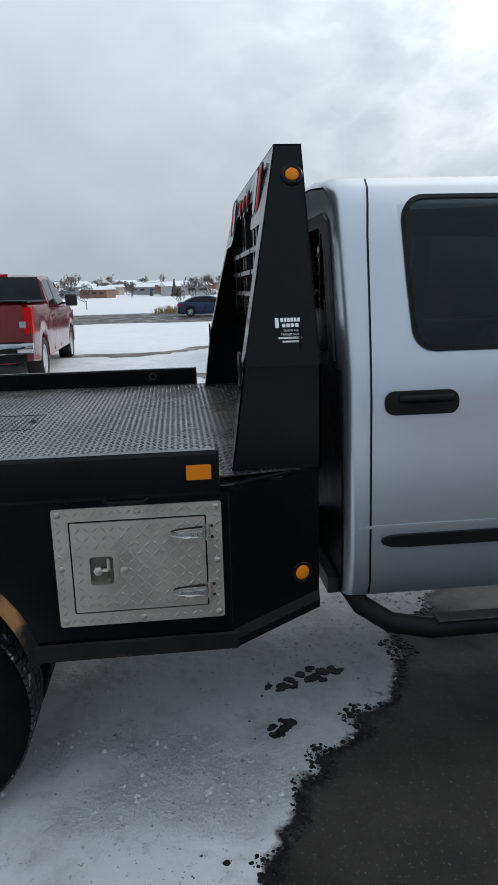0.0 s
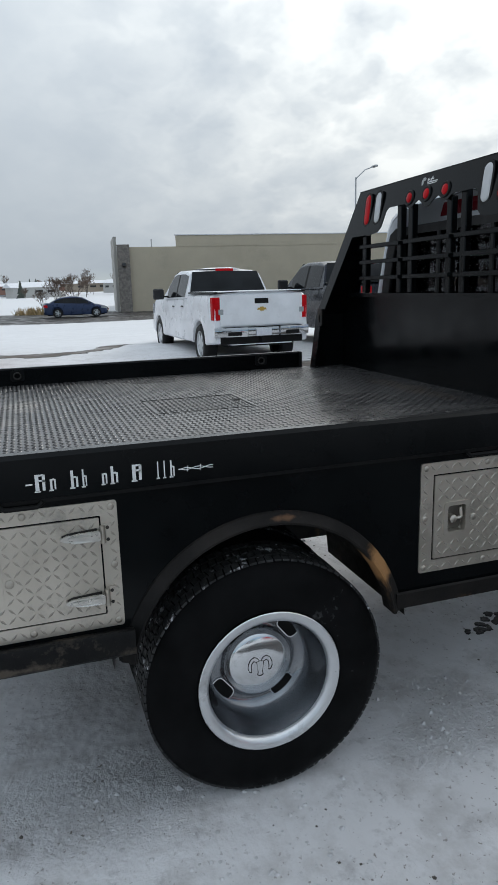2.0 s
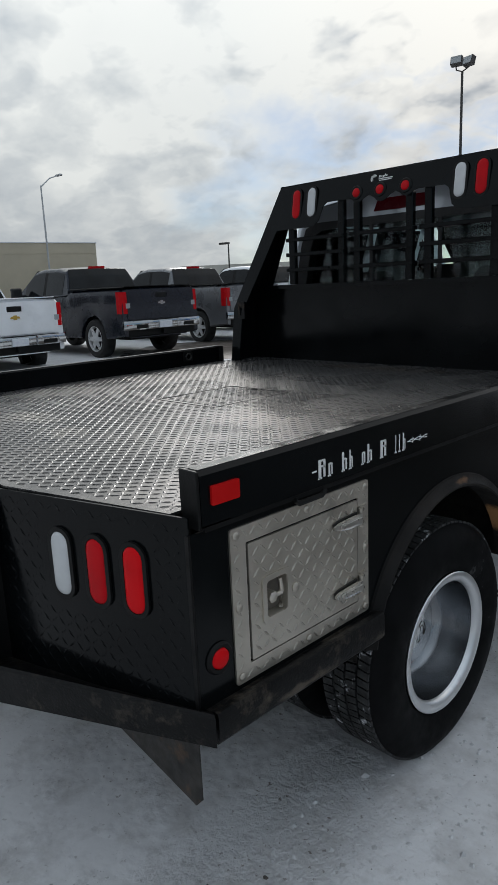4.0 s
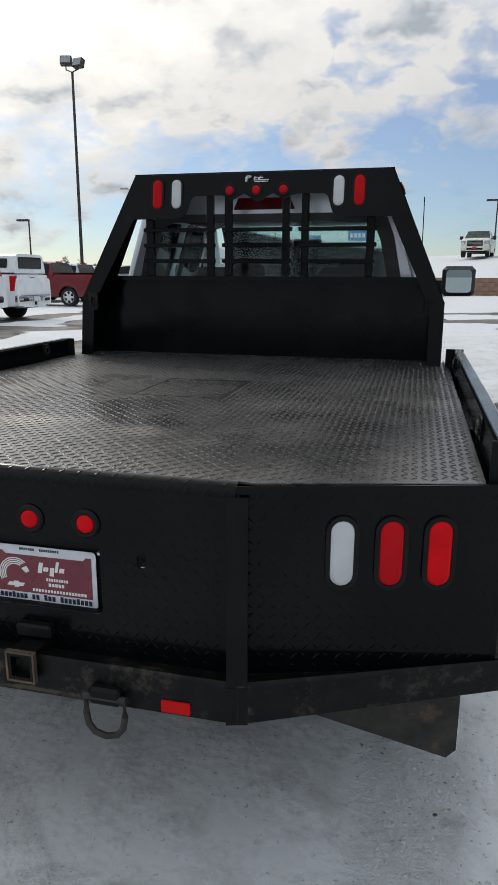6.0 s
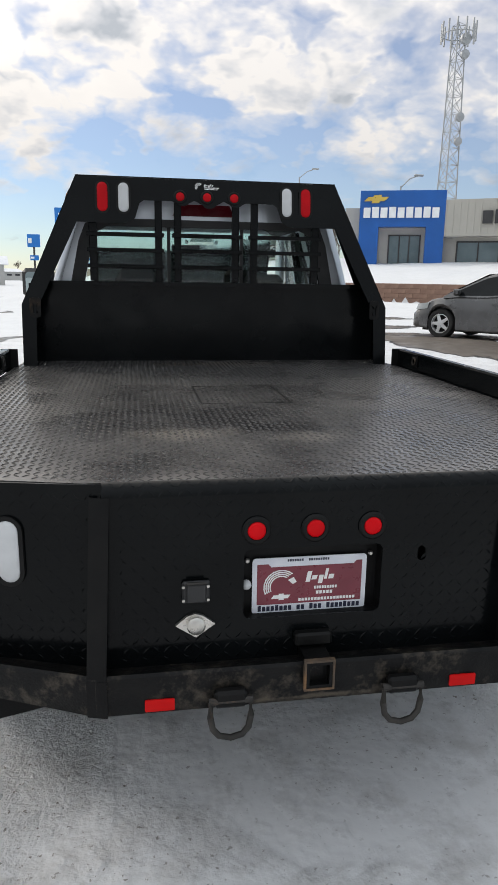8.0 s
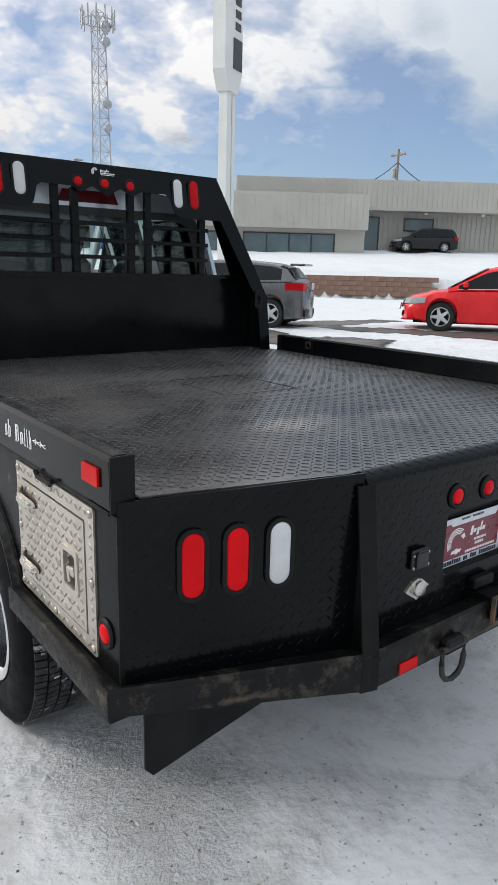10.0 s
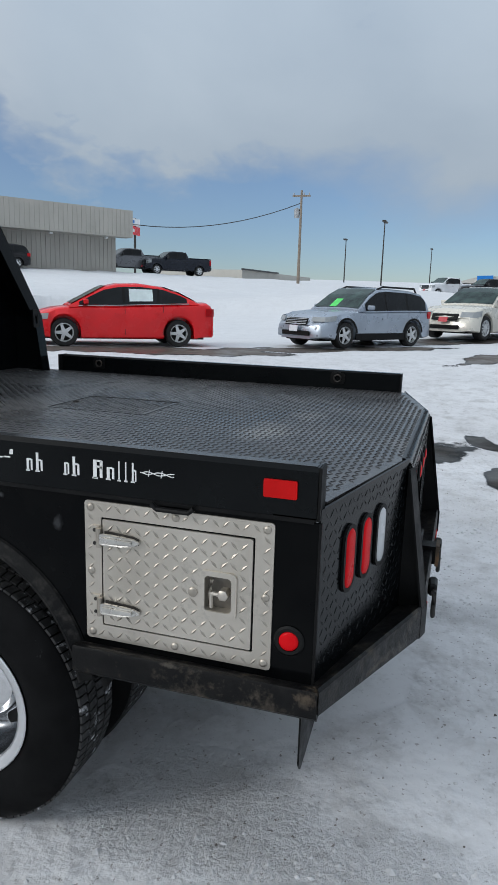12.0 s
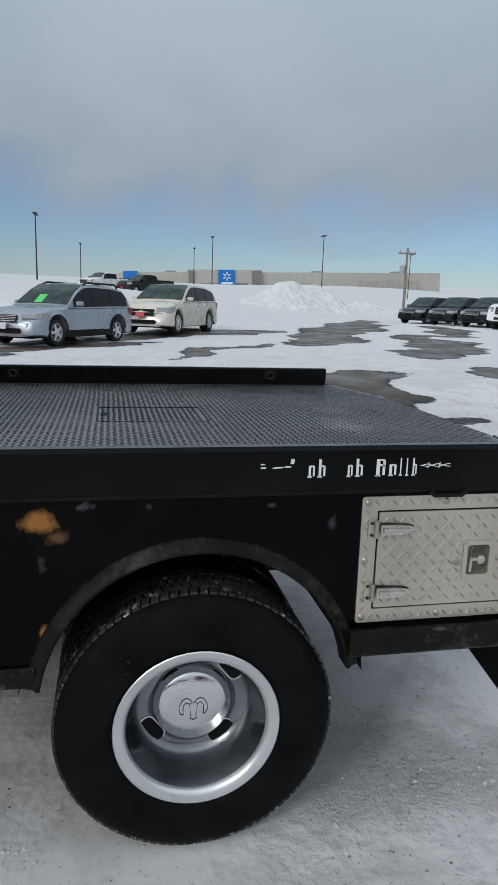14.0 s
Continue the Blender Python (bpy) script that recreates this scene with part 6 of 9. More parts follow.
        for (za, xa), (zb, xb) in zip(zs_, zs_[1:]):
            if za <= z <= zb and zb > za:
                x = xa + (xb - xa) * (z - za) / (zb - za)
                break
        else:
            x = 0.9
        return (sg * (x + off), y, z)

    def side_poly(name, sg, poly, holes, mat, off, thick, parent, label=""):
        return part(name, slab(poly, holes, thick, lambda u, v, w: side_pt(sg, u, v, off + w)), mat, parent, label)

    def strip(a, b, wd=0.008, n=10):
        """A narrow strip between two (y, z) points."""
        d = Vector((b[0] - a[0], b[1] - a[1])).normalized()
        q = Vector((-d.y, d.x)) * wd / 2
        left = [(a[0] + (b[0] - a[0]) * t + q.x, a[1] + (b[1] - a[1]) * t + q.y) for t in np.linspace(0, 1, n)]
        right = [(a[0] + (b[0] - a[0]) * t - q.x, a[1] + (b[1] - a[1]) * t - q.y) for t in np.linspace(1, 0, n)]
        return left + right
    for sg in (1, -1):
        rear_pane = arc(3.095, 1.605, 0.075, 270, 180, 5) + [(3.012, 1.75)] + arc(3.095, 1.945, 0.085, 180, 90, 6) + arc(3.50, 1.955, 0.075, 90, 0, 5) + arc(3.51, 1.60, 0.07, 0, -90, 5)
        wins = [rear_pane, [(3.70, 1.555), (3.72, 1.535), (4.72, 1.535), (4.70, 1.58), (4.52, 1.74), (4.30, 1.935), (4.25, 1.985), (3.74, 2.015), (3.71, 1.995), (3.70, 1.74)]]
        for k, wn_ in enumerate(wins):
            cy, cz = sum(p[0] for p in wn_) / len(wn_), sum(p[1] for p in wn_) / len(wn_)
            big_w = [(cy + (y - cy) * 1.035, cz + (z - cz) * 1.045) for y, z in wn_]
            d = side_poly("window_seal", sg, big_w, [[(cy + (y - cy) * 0.985, cz + (z - cz) * 0.985) for y, z in wn_]], GASKET, 0.001, 0.006, body)
            pane = side_poly("side_window", sg, wn_, [], TINT_GLASS, 0.001, 0.003, body, "dark tinted door window")
            pane.visible_shadow = False
            if not k:
                side_poly("window_surround", sg, [(2.99, 1.515), (3.61, 1.515), (3.61, 1.70), (3.61, 1.90), (3.61, 2.005), (2.99, 2.005), (2.99, 1.90), (2.99, 1.70)], [wn_], SILVER, -0.004, 0.004, body)
        # door seams, handles, mouldings
        line = [(2.912, 2.108), (2.898, 2.066), (2.888, 2.005), (2.880, 1.90), (2.871, 1.70), (2.864, 1.515), (2.861, 1.46), (2.859, 1.36), (2.857, 1.16), (2.856, 0.92), (2.857, 0.80), (2.859, 0.72), (2.862, 0.66)]
        for path in (line, [(3.632, z) for _, z in line]):
            side_poly("door_seam", sg, [(y - 0.0035, z) for y, z in path] + [(y + 0.0035, z) for y, z in path[::-1]], [], GASKET, 0.0008, 0.0016, body)
        for y0 in (2.905, 3.70):
            h = side_poly("door_handle", sg, rounded(y0, 1.312, y0 + 0.255, 1.392, 0.034, 5), [], GASKET, 0.001, 0.010, body, "black plastic door handle")
            part("grip", sweep(bmesh.new(), [side_pt(sg, y0 + q, 1.366, o) for q, o in ((0.05, 0.008), (0.075, 0.015), (0.15, 0.018), (0.215, 0.015), (0.232, 0.008))], 0.014, 8), GASKET, h, smooth=50)
        side_poly("body_moulding", sg, [(2.893, 0.872), (2.900, 0.862), (2.925, 0.852), (2.97, 0.848), (4.85, 0.848), (4.85, 0.894), (2.97, 0.894), (2.920, 0.891), (2.899, 0.883)], [], GASKET, 0.001, 0.012, body)
        side_poly("sill_moulding", sg, strip((2.815, 0.925), (4.9, 0.925), 0.010), [], SILVER, 0.0005, 0.003, body)
        # tubular running board
        pts = [(0.88, 2.80, 0.67), (0.95, 2.84, 0.61), (1.02, 2.93, 0.568), (1.05, 3.06, 0.553), (1.05, 4.7, 0.553), (0.95, 4.9, 0.60)]
        rb = part("running_board", sweep(bmesh.new(), [(sg * x, y, z) for x, y, z in pts], 0.037, 12), GASKET, truck, "black tubular running board", smooth=60)
        part("step_pad", boxes((min(sg * 1.02, sg * 1.085), 3.08, 0.586, max(sg * 1.02, sg * 1.085), 3.55, 0.594), bevel=0.003), DARK_STEEL, rb)
    # inner floor, dashboard, seats
    part("cab_floor", boxes((-0.9, 2.73, 0.64, 0.9, 4.9, 0.70)), PLASTIC, body)
    part("dashboard", boxes((-0.88, 4.55, 1.0, 0.88, 4.98, 1.46), bevel=0.05), PLASTIC, body)
    for x in (-0.42, 0.42):
        for y, zt in ((3.0, 1.46), (3.95, 1.50)):
            s = part("seat", boxes((x - 0.26, y, 0.75, x + 0.26, y + 0.16, zt), bevel=0.05), SEAT, body)
            part("headrest", boxes((x - 0.14, y + 0.02, zt + 0.03, x + 0.14, y + 0.12, zt + 0.23), bevel=0.04), SEAT, s)
    part("mirror", boxes((-0.12, 4.36, 1.86, 0.12, 4.39, 1.93), bevel=0.01), PLASTIC, body)
    # front end: A-pillars, windscreen, bonnet, wings
    bm = bmesh.new()
    for sg in (1, -1):
        sweep(bm, [(sg * 0.80, 4.28, 2.03), (sg * 0.86, 4.60, 1.78), (sg * 0.94, 4.98, 1.50)], 0.045, 8)
    part("pillar", bm, SILVER, body, smooth=60)
    ws = part("windscreen", slab([(-0.80, 0.0), (0.80, 0.0), (0.72, 1.0), (-0.72, 1.0)], [], 0.004, lambda u, v, w: (u, 5.0 - 0.70 * v, 1.49 + 0.56 * v + w)), CAB_GLASS, body, "clear windscreen")
    ws.visible_shadow = False
    part("header", boxes((-0.78, 4.24, 2.03, 0.78, 4.34, 2.10), bevel=0.02), SILVER, body)
    rings = []
    for y, top, wd in ((4.28, 1.50, 0.985), (4.9, 1.50, 0.985), (5.1, 1.47, 0.985), (5.8, 1.42, 0.985), (6.15, 1.36, 0.96), (6.28, 1.22, 0.92), (6.30, 1.0, 0.90)):
        low = 0.66
        dy = y - (AXLE + 4.07)
        if abs(dy) < 0.47:
            low = max(low, 0.45 + math.sqrt(0.47 ** 2 - dy ** 2))
        half = [(0.0, 0.66), (0.62, 0.66), (0.63, low), (wd, low), (wd + 0.01, max(low + 0.02, 1.0)), (wd - 0.01, max(low + 0.03, top - 0.10)), (wd - 0.10, top - 0.01), (0.5, top + 0.03), (0.0, top + 0.04)]
        rings.append([(x, y, z) for x, z in half] + [(-x, y, z) for x, z in half[-2:0:-1]])
    part("bonnet", loft(bmesh.new(), rings), SILVER, body, smooth=35)
    for sg in (1, -1):
        mt = part("door_mirror", boxes((min(sg * 1.10, sg * 1.36), 4.50, 1.48, max(sg * 1.10, sg * 1.36), 4.62, 1.72), bevel=0.03), PLASTIC, truck, "tall black towing mirror")
        part("mirror_arm", boxes((min(sg * 0.94, sg * 1.12), 4.54, 1.50, max(sg * 0.94, sg * 1.12), 4.60, 1.57), bevel=0.012), PLASTIC, mt)
        part("mirror_glass", slab(rounded(sg * 1.23 - 0.10, 1.51, sg * 1.23 + 0.10, 1.69, 0.03, 3), [], 0.003, lambda u, v, w: (u, 4.4985 - w, v)), MIRROR, mt)
        wheel(sg, AXLE + 4.07, 1.06, 0.0, False)
        fl = [[(sg * (0.985 + e), AXLE + 4.07 + r * math.cos(math.pi * k / 14), 0.45 + r * math.sin(math.pi * k / 14)) for r, e in ((0.47, -0.03), (0.47, 0.05), (0.50, 0.055), (0.54, 0.01), (0.54, -0.02))] for k in range(15)]
        part("wheel_flare", loft(bmesh.new(), fl), PLASTIC, truck, smooth=40)
    part("antenna", sweep(bmesh.new(), [(0.93, 5.0, 1.48), (0.92, 4.9, 2.3)], 0.004, 6), GASKET, truck)


MIRROR = surface("mirror_glass", (0.30, 0.36, 0.37), None, (0.01, 0.02), 1.0, 1.0)
deck()
for side in (1, -1):
    side_rail(side)
    side_panel(side)
    for y, z in (((0.5560, 0.914), (2.0755, 0.908)) if side > 0 else ((0.5545, 0.920),)):
        mdoor = face_frame((side * SX, y, z), (0, side, 0), (0, 0, 1))
        toolbox_door(mdoor, truck, True if (side > 0) else False)
    wheel(side, AXLE, 1.148, 0.12, True)
rear_body()
headboard()
bed_decals()
cab()
part("axle", sweep(bmesh.new(), [(-0.9, AXLE, 0.41), (0.9, AXLE, 0.41)], 0.07, 12), DARK_STEEL, truck)


# ---- parked cars ----
def interp(pts, x):
    for (xa, za), (xb, zb) in zip(pts, pts[1:]):
        if xa <= x <= xb:
            return za + (zb - za) * (x - xa) / (xb - xa) if xb > xa else zb
    return pts[0][1] if x < pts[0][0] else pts[-1][1]


CAR_RUBBER = surface("car_tyre_rubber", (0.013, 0.013, 0.013), (0.024, 0.024, 0.024), (0.6, 0.8), 0.0, 9.0, spec=0.3)
ALLOY = surface("car_alloy", (0.60, 0.61, 0.62), (0.68, 0.69, 0.70), (0.25, 0.35), 0.45, 4.0)
CAR_CHROME = surface("car_chrome", (0.42, 0.43, 0.44), (0.52, 0.53, 0.54), (0.06, 0.12), 1.0, 3.0)
LAMP_RED = lens("car_tail_lens", (0.50, 0.006, 0.010))
LAMP_CLEAR = lens("car_head_lens", (0.36, 0.38, 0.39), 0.08)
SNOW_CAP = surface("snow_on_things", (0.78, 0.79, 0.81), (0.70, 0.71, 0.74), (0.6, 0.9), 0.0, 12.0, 60, 0.5, 0.01)
GREEN_CARD = surface("green_card", (0.10, 0.62, 0.12), None, (0.5, 0.6), 0.0, 9.0)
PAPER = surface("pale_paper", (0.62, 0.70, 0.70), None, (0.6, 0.8), 0.0, 5.0)
GOLD_TRIM = surface("gold_trim", (0.45, 0.30, 0.06), None, (0.3, 0.4), 0.5, 2.0)
RED_PLATE = surface("red_front_plate", (0.45, 0.03, 0.04), None, (0.4, 0.5), 0.0, 9.0)

WHEEL_CACHE = {}


def car_wheel(r, style, parent, pos, left):
    key = (round(r, 3), style)
    if key not in WHEEL_CACHE:
        w = 0.22 if r < 0.36 else 0.27
        I = Matrix.Identity(4)
        rr = r * (0.66 if style != "steel" else 0.60)
        tyre = mesh_of("tyre", lathe(bmesh.new(), [(rr, -0.01), (rr + 0.02, 0.012), (r * 0.90, 0.012), (r * 0.98, -0.02), (r, -0.05), (r, -w + 0.03), (r * 0.95, -w), (rr, -w)], I, 32), CAR_RUBBER, 40)
        bm = bmesh.new()
        lathe(bm, [(rr, 0.0), (rr * 0.95, 0.004), (rr * 0.90, -0.03), (rr * 0.88, -0.09)], I, 32)
        n = {"five": 5, "ten": 10, "six": 6, "steel": 8}[style]
        for k in range(n):
            a = 2 * math.pi * k / n
            wd = rr * (0.16 if n <= 6 else 0.09)
            c, s = math.cos(a), math.sin(a)
            pts = [(rr * 0.16, -wd * 1.3), (rr * 0.93, -wd * 0.8), (rr * 0.93, wd * 0.8), (rr * 0.16, wd * 1.3)]
            slab([(x * c - y * s, x * s + y * c) for x, y in pts], [], 0.02, lambda u, v, q: (u, v, -0.035 + q + 0.012 * (1 - math.hypot(u, v) / rr)), bm)
        lathe(bm, [(rr * 0.24, -0.03), (rr * 0.22, 0.0), (0, 0.004)], I, 16)
        rim = mesh_of("rim", bm, ALLOY, 40)
        back = mesh_of("wheel_back", lathe(bmesh.new(), [(rr * 0.92, -0.08), (0, -0.085)], I, 24), GASKET)
        WHEEL_CACHE[key] = (tyre, rim, back)
    tyre, rim, back = WHEEL_CACHE[key]
    m = Matrix.Translation(pos) @ (Euler((radians(-90), 0, 0)) if left else Euler((radians(90), 0, 0))).to_matrix().to_4x4()
    t = new("wheel", tyre)
    t.parent, t.matrix_local = parent, m
    for nm, me in (("rim", rim), ("wheel_back", back)):
        o = new(nm, me)
        o.parent = t
    return t


def car(label, category, x, y, heading, spec, group="", z=None, tilt=0.0):
    """A parked car: heading in degrees (0 faces +x). spec: sizes, outlines and colours."""
    S = dict(L=4.6, W=1.8, wb=2.7, front=0.9, r=0.33, rim="five", clear=0.20, paint=None, trim=None, low=None, lamps_tail=None, lamps_head=None, windows=(), pickup=False, rack=False, chrome=False, seams=(), grille=None)
    S.update(spec)
    L, W, wb, r = S["L"], S["W"] / 2, S["wb"], S["r"]
    z0 = ground_z(x, y) if z is None else z
    name = S.get("name", "car")
    root = empty(name, label, category, group, Matrix.Translation((x, y, z0 - 0.01)) @ Euler((0, radians(-tilt), radians(heading))).to_matrix().to_4x4())
    xf = L / 2 - S["front"]
    wheels_x = (xf, xf - wb)
    ar = r * 1.17
    sh, roof = S["shoulder"], S["roof"]

    def half_w(px):
        d = min(px + L / 2, L / 2 - px)
        e = S.get("ends", 0.86)
        return W * (e + (1 - e) * math.sqrt(max(0.0, 1 - (1 - min(1, d / 0.55)) ** 2)))

    def low_z(px):
        zb = S["clear"] + 0.06 * smooth(L / 2 - 0.7, L / 2, abs(px))
        for wx in wheels_x:
            if abs(px - wx) < ar:
                zb = max(zb, r + math.sqrt(ar * ar - (px - wx) ** 2))
        return zb
    xs = sorted(set([-L / 2, -L / 2 + 0.02, -L / 2 + 0.07, L / 2 - 0.07, L / 2 - 0.02, L / 2] + list(np.linspace(-L / 2 + 0.15, L / 2 - 0.15, 26)) + [wx + ar * math.cos(math.pi * k / 12) for wx in wheels_x for k in range(13)] + [p for p, _ in sh]))
    rings = []
    for px in xs:
        w, zl, zs = half_w(px), low_z(px), interp(sh, px)
        d = min(px + L / 2, L / 2 - px)
        endk = smooth(0.0, 0.12, d)
        zs = zs - (1 - endk) * 0.10
        zl2 = min(zl, zs - 0.12)
        mid_z = max(zl2 + 0.05, zs * 0.60)
        half = [(0.0, S["clear"] + 0.02), (w * 0.66, S["clear"] + 0.02), (w * 0.67, zl2), (w - 0.035, zl2), (w - 0.008, zl2 + 0.03), (w, mid_z), (w - 0.012, max(mid_z + 0.01, zs - 0.14)), (w - 0.035, max(mid_z + 0.02, zs - 0.04)), (w - 0.085, zs), (w * 0.5, zs + 0.025 * endk), (0.0, zs + 0.035 * endk)]
        rings.append([(px, q, zz) for q, zz in half] + [(px, -q, zz) for q, zz in half[-2:0:-1]])
    body = part("body", loft(bmesh.new(), rings), S["paint"], root, smooth=38)
    x_a, x_b = roof[0][0], roof[-1][0]
    top = max(zz for _, zz in roof)

    def gh_w(px, t):
        wb_ = half_w(px) - 0.045
        return wb_ + (S.get("roof_w", 0.74) * W - wb_) * t

    def gh_pt(px, t, off=0.0):
        """t: 0 at the waist, 1 at the roof edge."""
        zb, zt = interp(sh, px) - 0.01, interp(roof, px)
        full = max(0.05, top - zb)
        k = (zt - zb) * t / full
        return (px, gh_w(px, k) + off, zb + (zt - zb) * t)
    rings = []
    gx = sorted(set(list(np.linspace(x_a, x_b, 22)) + [p for p, _ in roof]))
    for px in gx:
        half = [(0.0, interp(sh, px) - 0.03)] + [gh_pt(px, t)[1:] for t in (0.0, 0.5, 0.93)]
        wt, zt = half[-1]
        zt = interp(roof, px)
        half += [(wt - 0.05, zt - 0.004), (wt * 0.55, zt + 0.018), (0.0, zt + 0.026)]
        rings.append([(px, q, zz) for q, zz in half] + [(px, -q, zz) for q, zz in half[-2:0:-1]])
    cabin = part("cabin", loft(bmesh.new(), rings), S.get("cabin_paint") or S["paint"], root, smooth=38)
    # glass: side panes between pillars, windscreen and rear screen laid over the cabin skin
    for sg in (1, -1):
        for wa, wb_ in S["windows"]:
            bm = bmesh.new()
            cols = []
            for px in np.linspace(wa, wb_, 9):
                lo, hi = gh_pt(px, 0.0), gh_pt(px, 0.93)
                span = hi[2] - lo[2]
                t0, t1 = min(0.45, 0.035 / max(span, 0.02)), max(0.5, 0.93 - 0.03 / max(span, 0.03))
                cols.append([bm.verts.new((px, sg * (gh_pt(px, t)[1] + 0.006), gh_pt(px, t)[2])) for t in (t0, (t0 + t1) / 2, t1)])
            for a, b in zip(cols, cols[1:]):
                for k in range(2):
                    bm.faces.new((a[k], b[k], b[k + 1], a[k + 1]) if sg < 0 else (a[k], a[k + 1], b[k + 1], b[k]))
            part("side_window", bm, DARK_GLASS, cabin, smooth=60)
        for (_, pa), (pb, _) in zip(S["windows"], S["windows"][1:]):
            bm = bmesh.new()
            cols = [[bm.verts.new((px, sg * (gh_pt(px, t)[1] + 0.004), gh_pt(px, t)[2])) for t in (0.06, 0.45, 0.87)] for px in (pa - 0.01, pb + 0.01)]
            for k in range(2):
                bm.faces.new((cols[0][k], cols[1][k], cols[1][k + 1], cols[0][k + 1]) if sg < 0 else (cols[0][k], cols[0][k + 1], cols[1][k + 1], cols[1][k]))
            part("pillar_trim", bm, GASKET, cabin)
        if S.get("belt"):
            line = [(px, sg * (gh_pt(px, 0.02)[1] + 0.010), gh_pt(px, 0.02)[2] + 0.016) for px in np.linspace(S["windows"][0][0] - 0.05, S["windows"][-1][1] + 0.02, 12)]
            part("belt_trim", sweep(bmesh.new(), line, 0.011, 6), S["belt"], cabin)
        if S.get("paper") and sg > 0:
            pa, pb = S["paper"]
            part("window_paper", slab([(pa, 0.22), (pb, 0.22), (pb, 0.78), (pa, 0.80)], [], 0.003, lambda u, v, q: (u, gh_pt(u, v)[1] + 0.008 + q, gh_pt(u, v)[2])), PAPER, cabin)

    def screen(xa, xb, nm):
        bm, rows = bmesh.new(), []
        for px in sorted(set(list(np.linspace(xa, xb, 6)) + [g for g in gx if xa < g < xb])):
            wt, zt = gh_pt(px, 0.93)[1] - 0.055, interp(roof, px)
            rows.append([bm.verts.new((px, q * wt, zt + 0.022 + 0.020 * (1 - abs(q)))) for q in (-1, -0.55, 0, 0.55, 1)])
        for a, b in zip(rows, rows[1:]):
            for k in range(4):
                bm.faces.new((a[k], b[k], b[k + 1], a[k + 1]))
        bmesh.ops.recalc_face_normals(bm, faces=bm.faces)
        part(nm, bm, WINDSCREEN if nm == "windscreen" else DARK_GLASS, cabin, smooth=60)
    screen(*S["windscreen"], "windscreen")
    screen(*S["rear_screen"], "rear_screen")
    # wheels and wells
    for wx in wheels_x:
        for left in (True, False):
            car_wheel(r, S["rim"], root, (wx, (W - 0.03) * (1 if left else -1), r), left)
    part("underbody", boxes((-L / 2 + 0.25, -W * 0.66, S["clear"] - 0.03, L / 2 - 0.25, W * 0.66, 0.62)), GASKET, root)
    # seams and door handles
    for sg in (1, -1):
        for px in S["seams"]:
            w = half_w(px)
            zt = interp(sh, px)
            part("door_seam", slab([(px - 0.005, S["clear"] + 0.08), (px + 0.005, S["clear"] + 0.08), (px + 0.005, zt - 0.03), (px - 0.005, zt - 0.03)], [], 0.003, lambda u, v, q: (u, sg * (w - 0.004 + q - 0.012 * smooth(zt * 0.6, zt, v)), v)), GASKET, body)
            part("door_handle", slab(rounded(px + 0.06, zt - 0.20, px + 0.23, zt - 0.165, 0.012, 2), [], 0.02, lambda u, v, q: (u, sg * (w - 0.012 + q), v)), S["handle"] if S.get("handle") else S["paint"], body)
        if S.get("cladding"):
            part("cladding", slab([(wheels_x[1] + ar * 0.9, S["clear"] - 0.01), (wheels_x[0] - ar * 0.9, S["clear"] - 0.01), (wheels_x[0] - ar * 0.98, S["clear"] + 0.17), (wheels_x[1] + ar * 0.98, S["clear"] + 0.17)], [], 0.020, lambda u, v, q: (u, sg * (W - 0.016 + q), v)), S["cladding"], body)
            for wx in wheels_x:
                lip = arc(wx, r, ar + 0.05, 8, 172, 12) + arc(wx, r, ar, 172, 8, 12)
                part("arch_cladding", slab(lip, [], 0.012, lambda u, v, q: (u, sg * (half_w(u) - 0.008 + q), v)), S["cladding"], body)
        # mirrors
        mx = max(S["windscreen"]) - 0.32
        mz = interp(sh, mx) + 0.09
        big = S.get("tow_mirror", False)
        hh, ww = (0.16, 0.13) if big else (0.075, 0.10)
        yo = W + (0.16 if big else 0.06)
        mi = part("door_mirror", boxes((mx - 0.05, min(sg * (yo - ww), sg * (yo + ww)), mz - hh * 0.6, mx + 0.06, max(sg * (yo - ww), sg * (yo + ww)), mz + hh), bevel=0.025), S.get("mirror_paint") or S["paint"], root)
        part("mirror_arm", boxes((mx - 0.02, min(sg * (W - 0.12), sg * (yo - ww + 0.03)), mz - 0.05, mx + 0.02, max(sg * (W - 0.12), sg * (yo - ww + 0.03)), mz - 0.01)), GASKET, mi)
        # lamps wrapped on the corners
        za, zb_, depth, wide = S["tail"]
        rows = []
        for zz in (za, (za + zb_) / 2, zb_):
            rows.append([(-L / 2 - 0.010, sg * (half_w(-L / 2) - wide), zz), (-L / 2 - 0.012, sg * (half_w(-L / 2) - 0.02), zz), (-L / 2 + 0.05, sg * (half_w(-L / 2 + 0.05) + 0.010), zz), (-L / 2 + depth, sg * (half_w(-L / 2 + depth) + 0.008), zz)])
        bm = bmesh.new()
        vs = [[bm.verts.new(p) for p in rw] for rw in rows]
        for a, b in zip(vs, vs[1:]):
            for k in range(3):
                bm.faces.new((a[k], a[k + 1], b[k + 1], b[k]))
        bmesh.ops.recalc_face_normals(bm, faces=bm.faces)
        bmesh.ops.solidify(bm, geom=bm.faces[:], thickness=0.03)
        tl = part("tail_lamp", bm, LAMP_RED, root, "red tail lamp")
        if S.get("tail_white"):
            zc = za + (zb_ - za) * 0.36
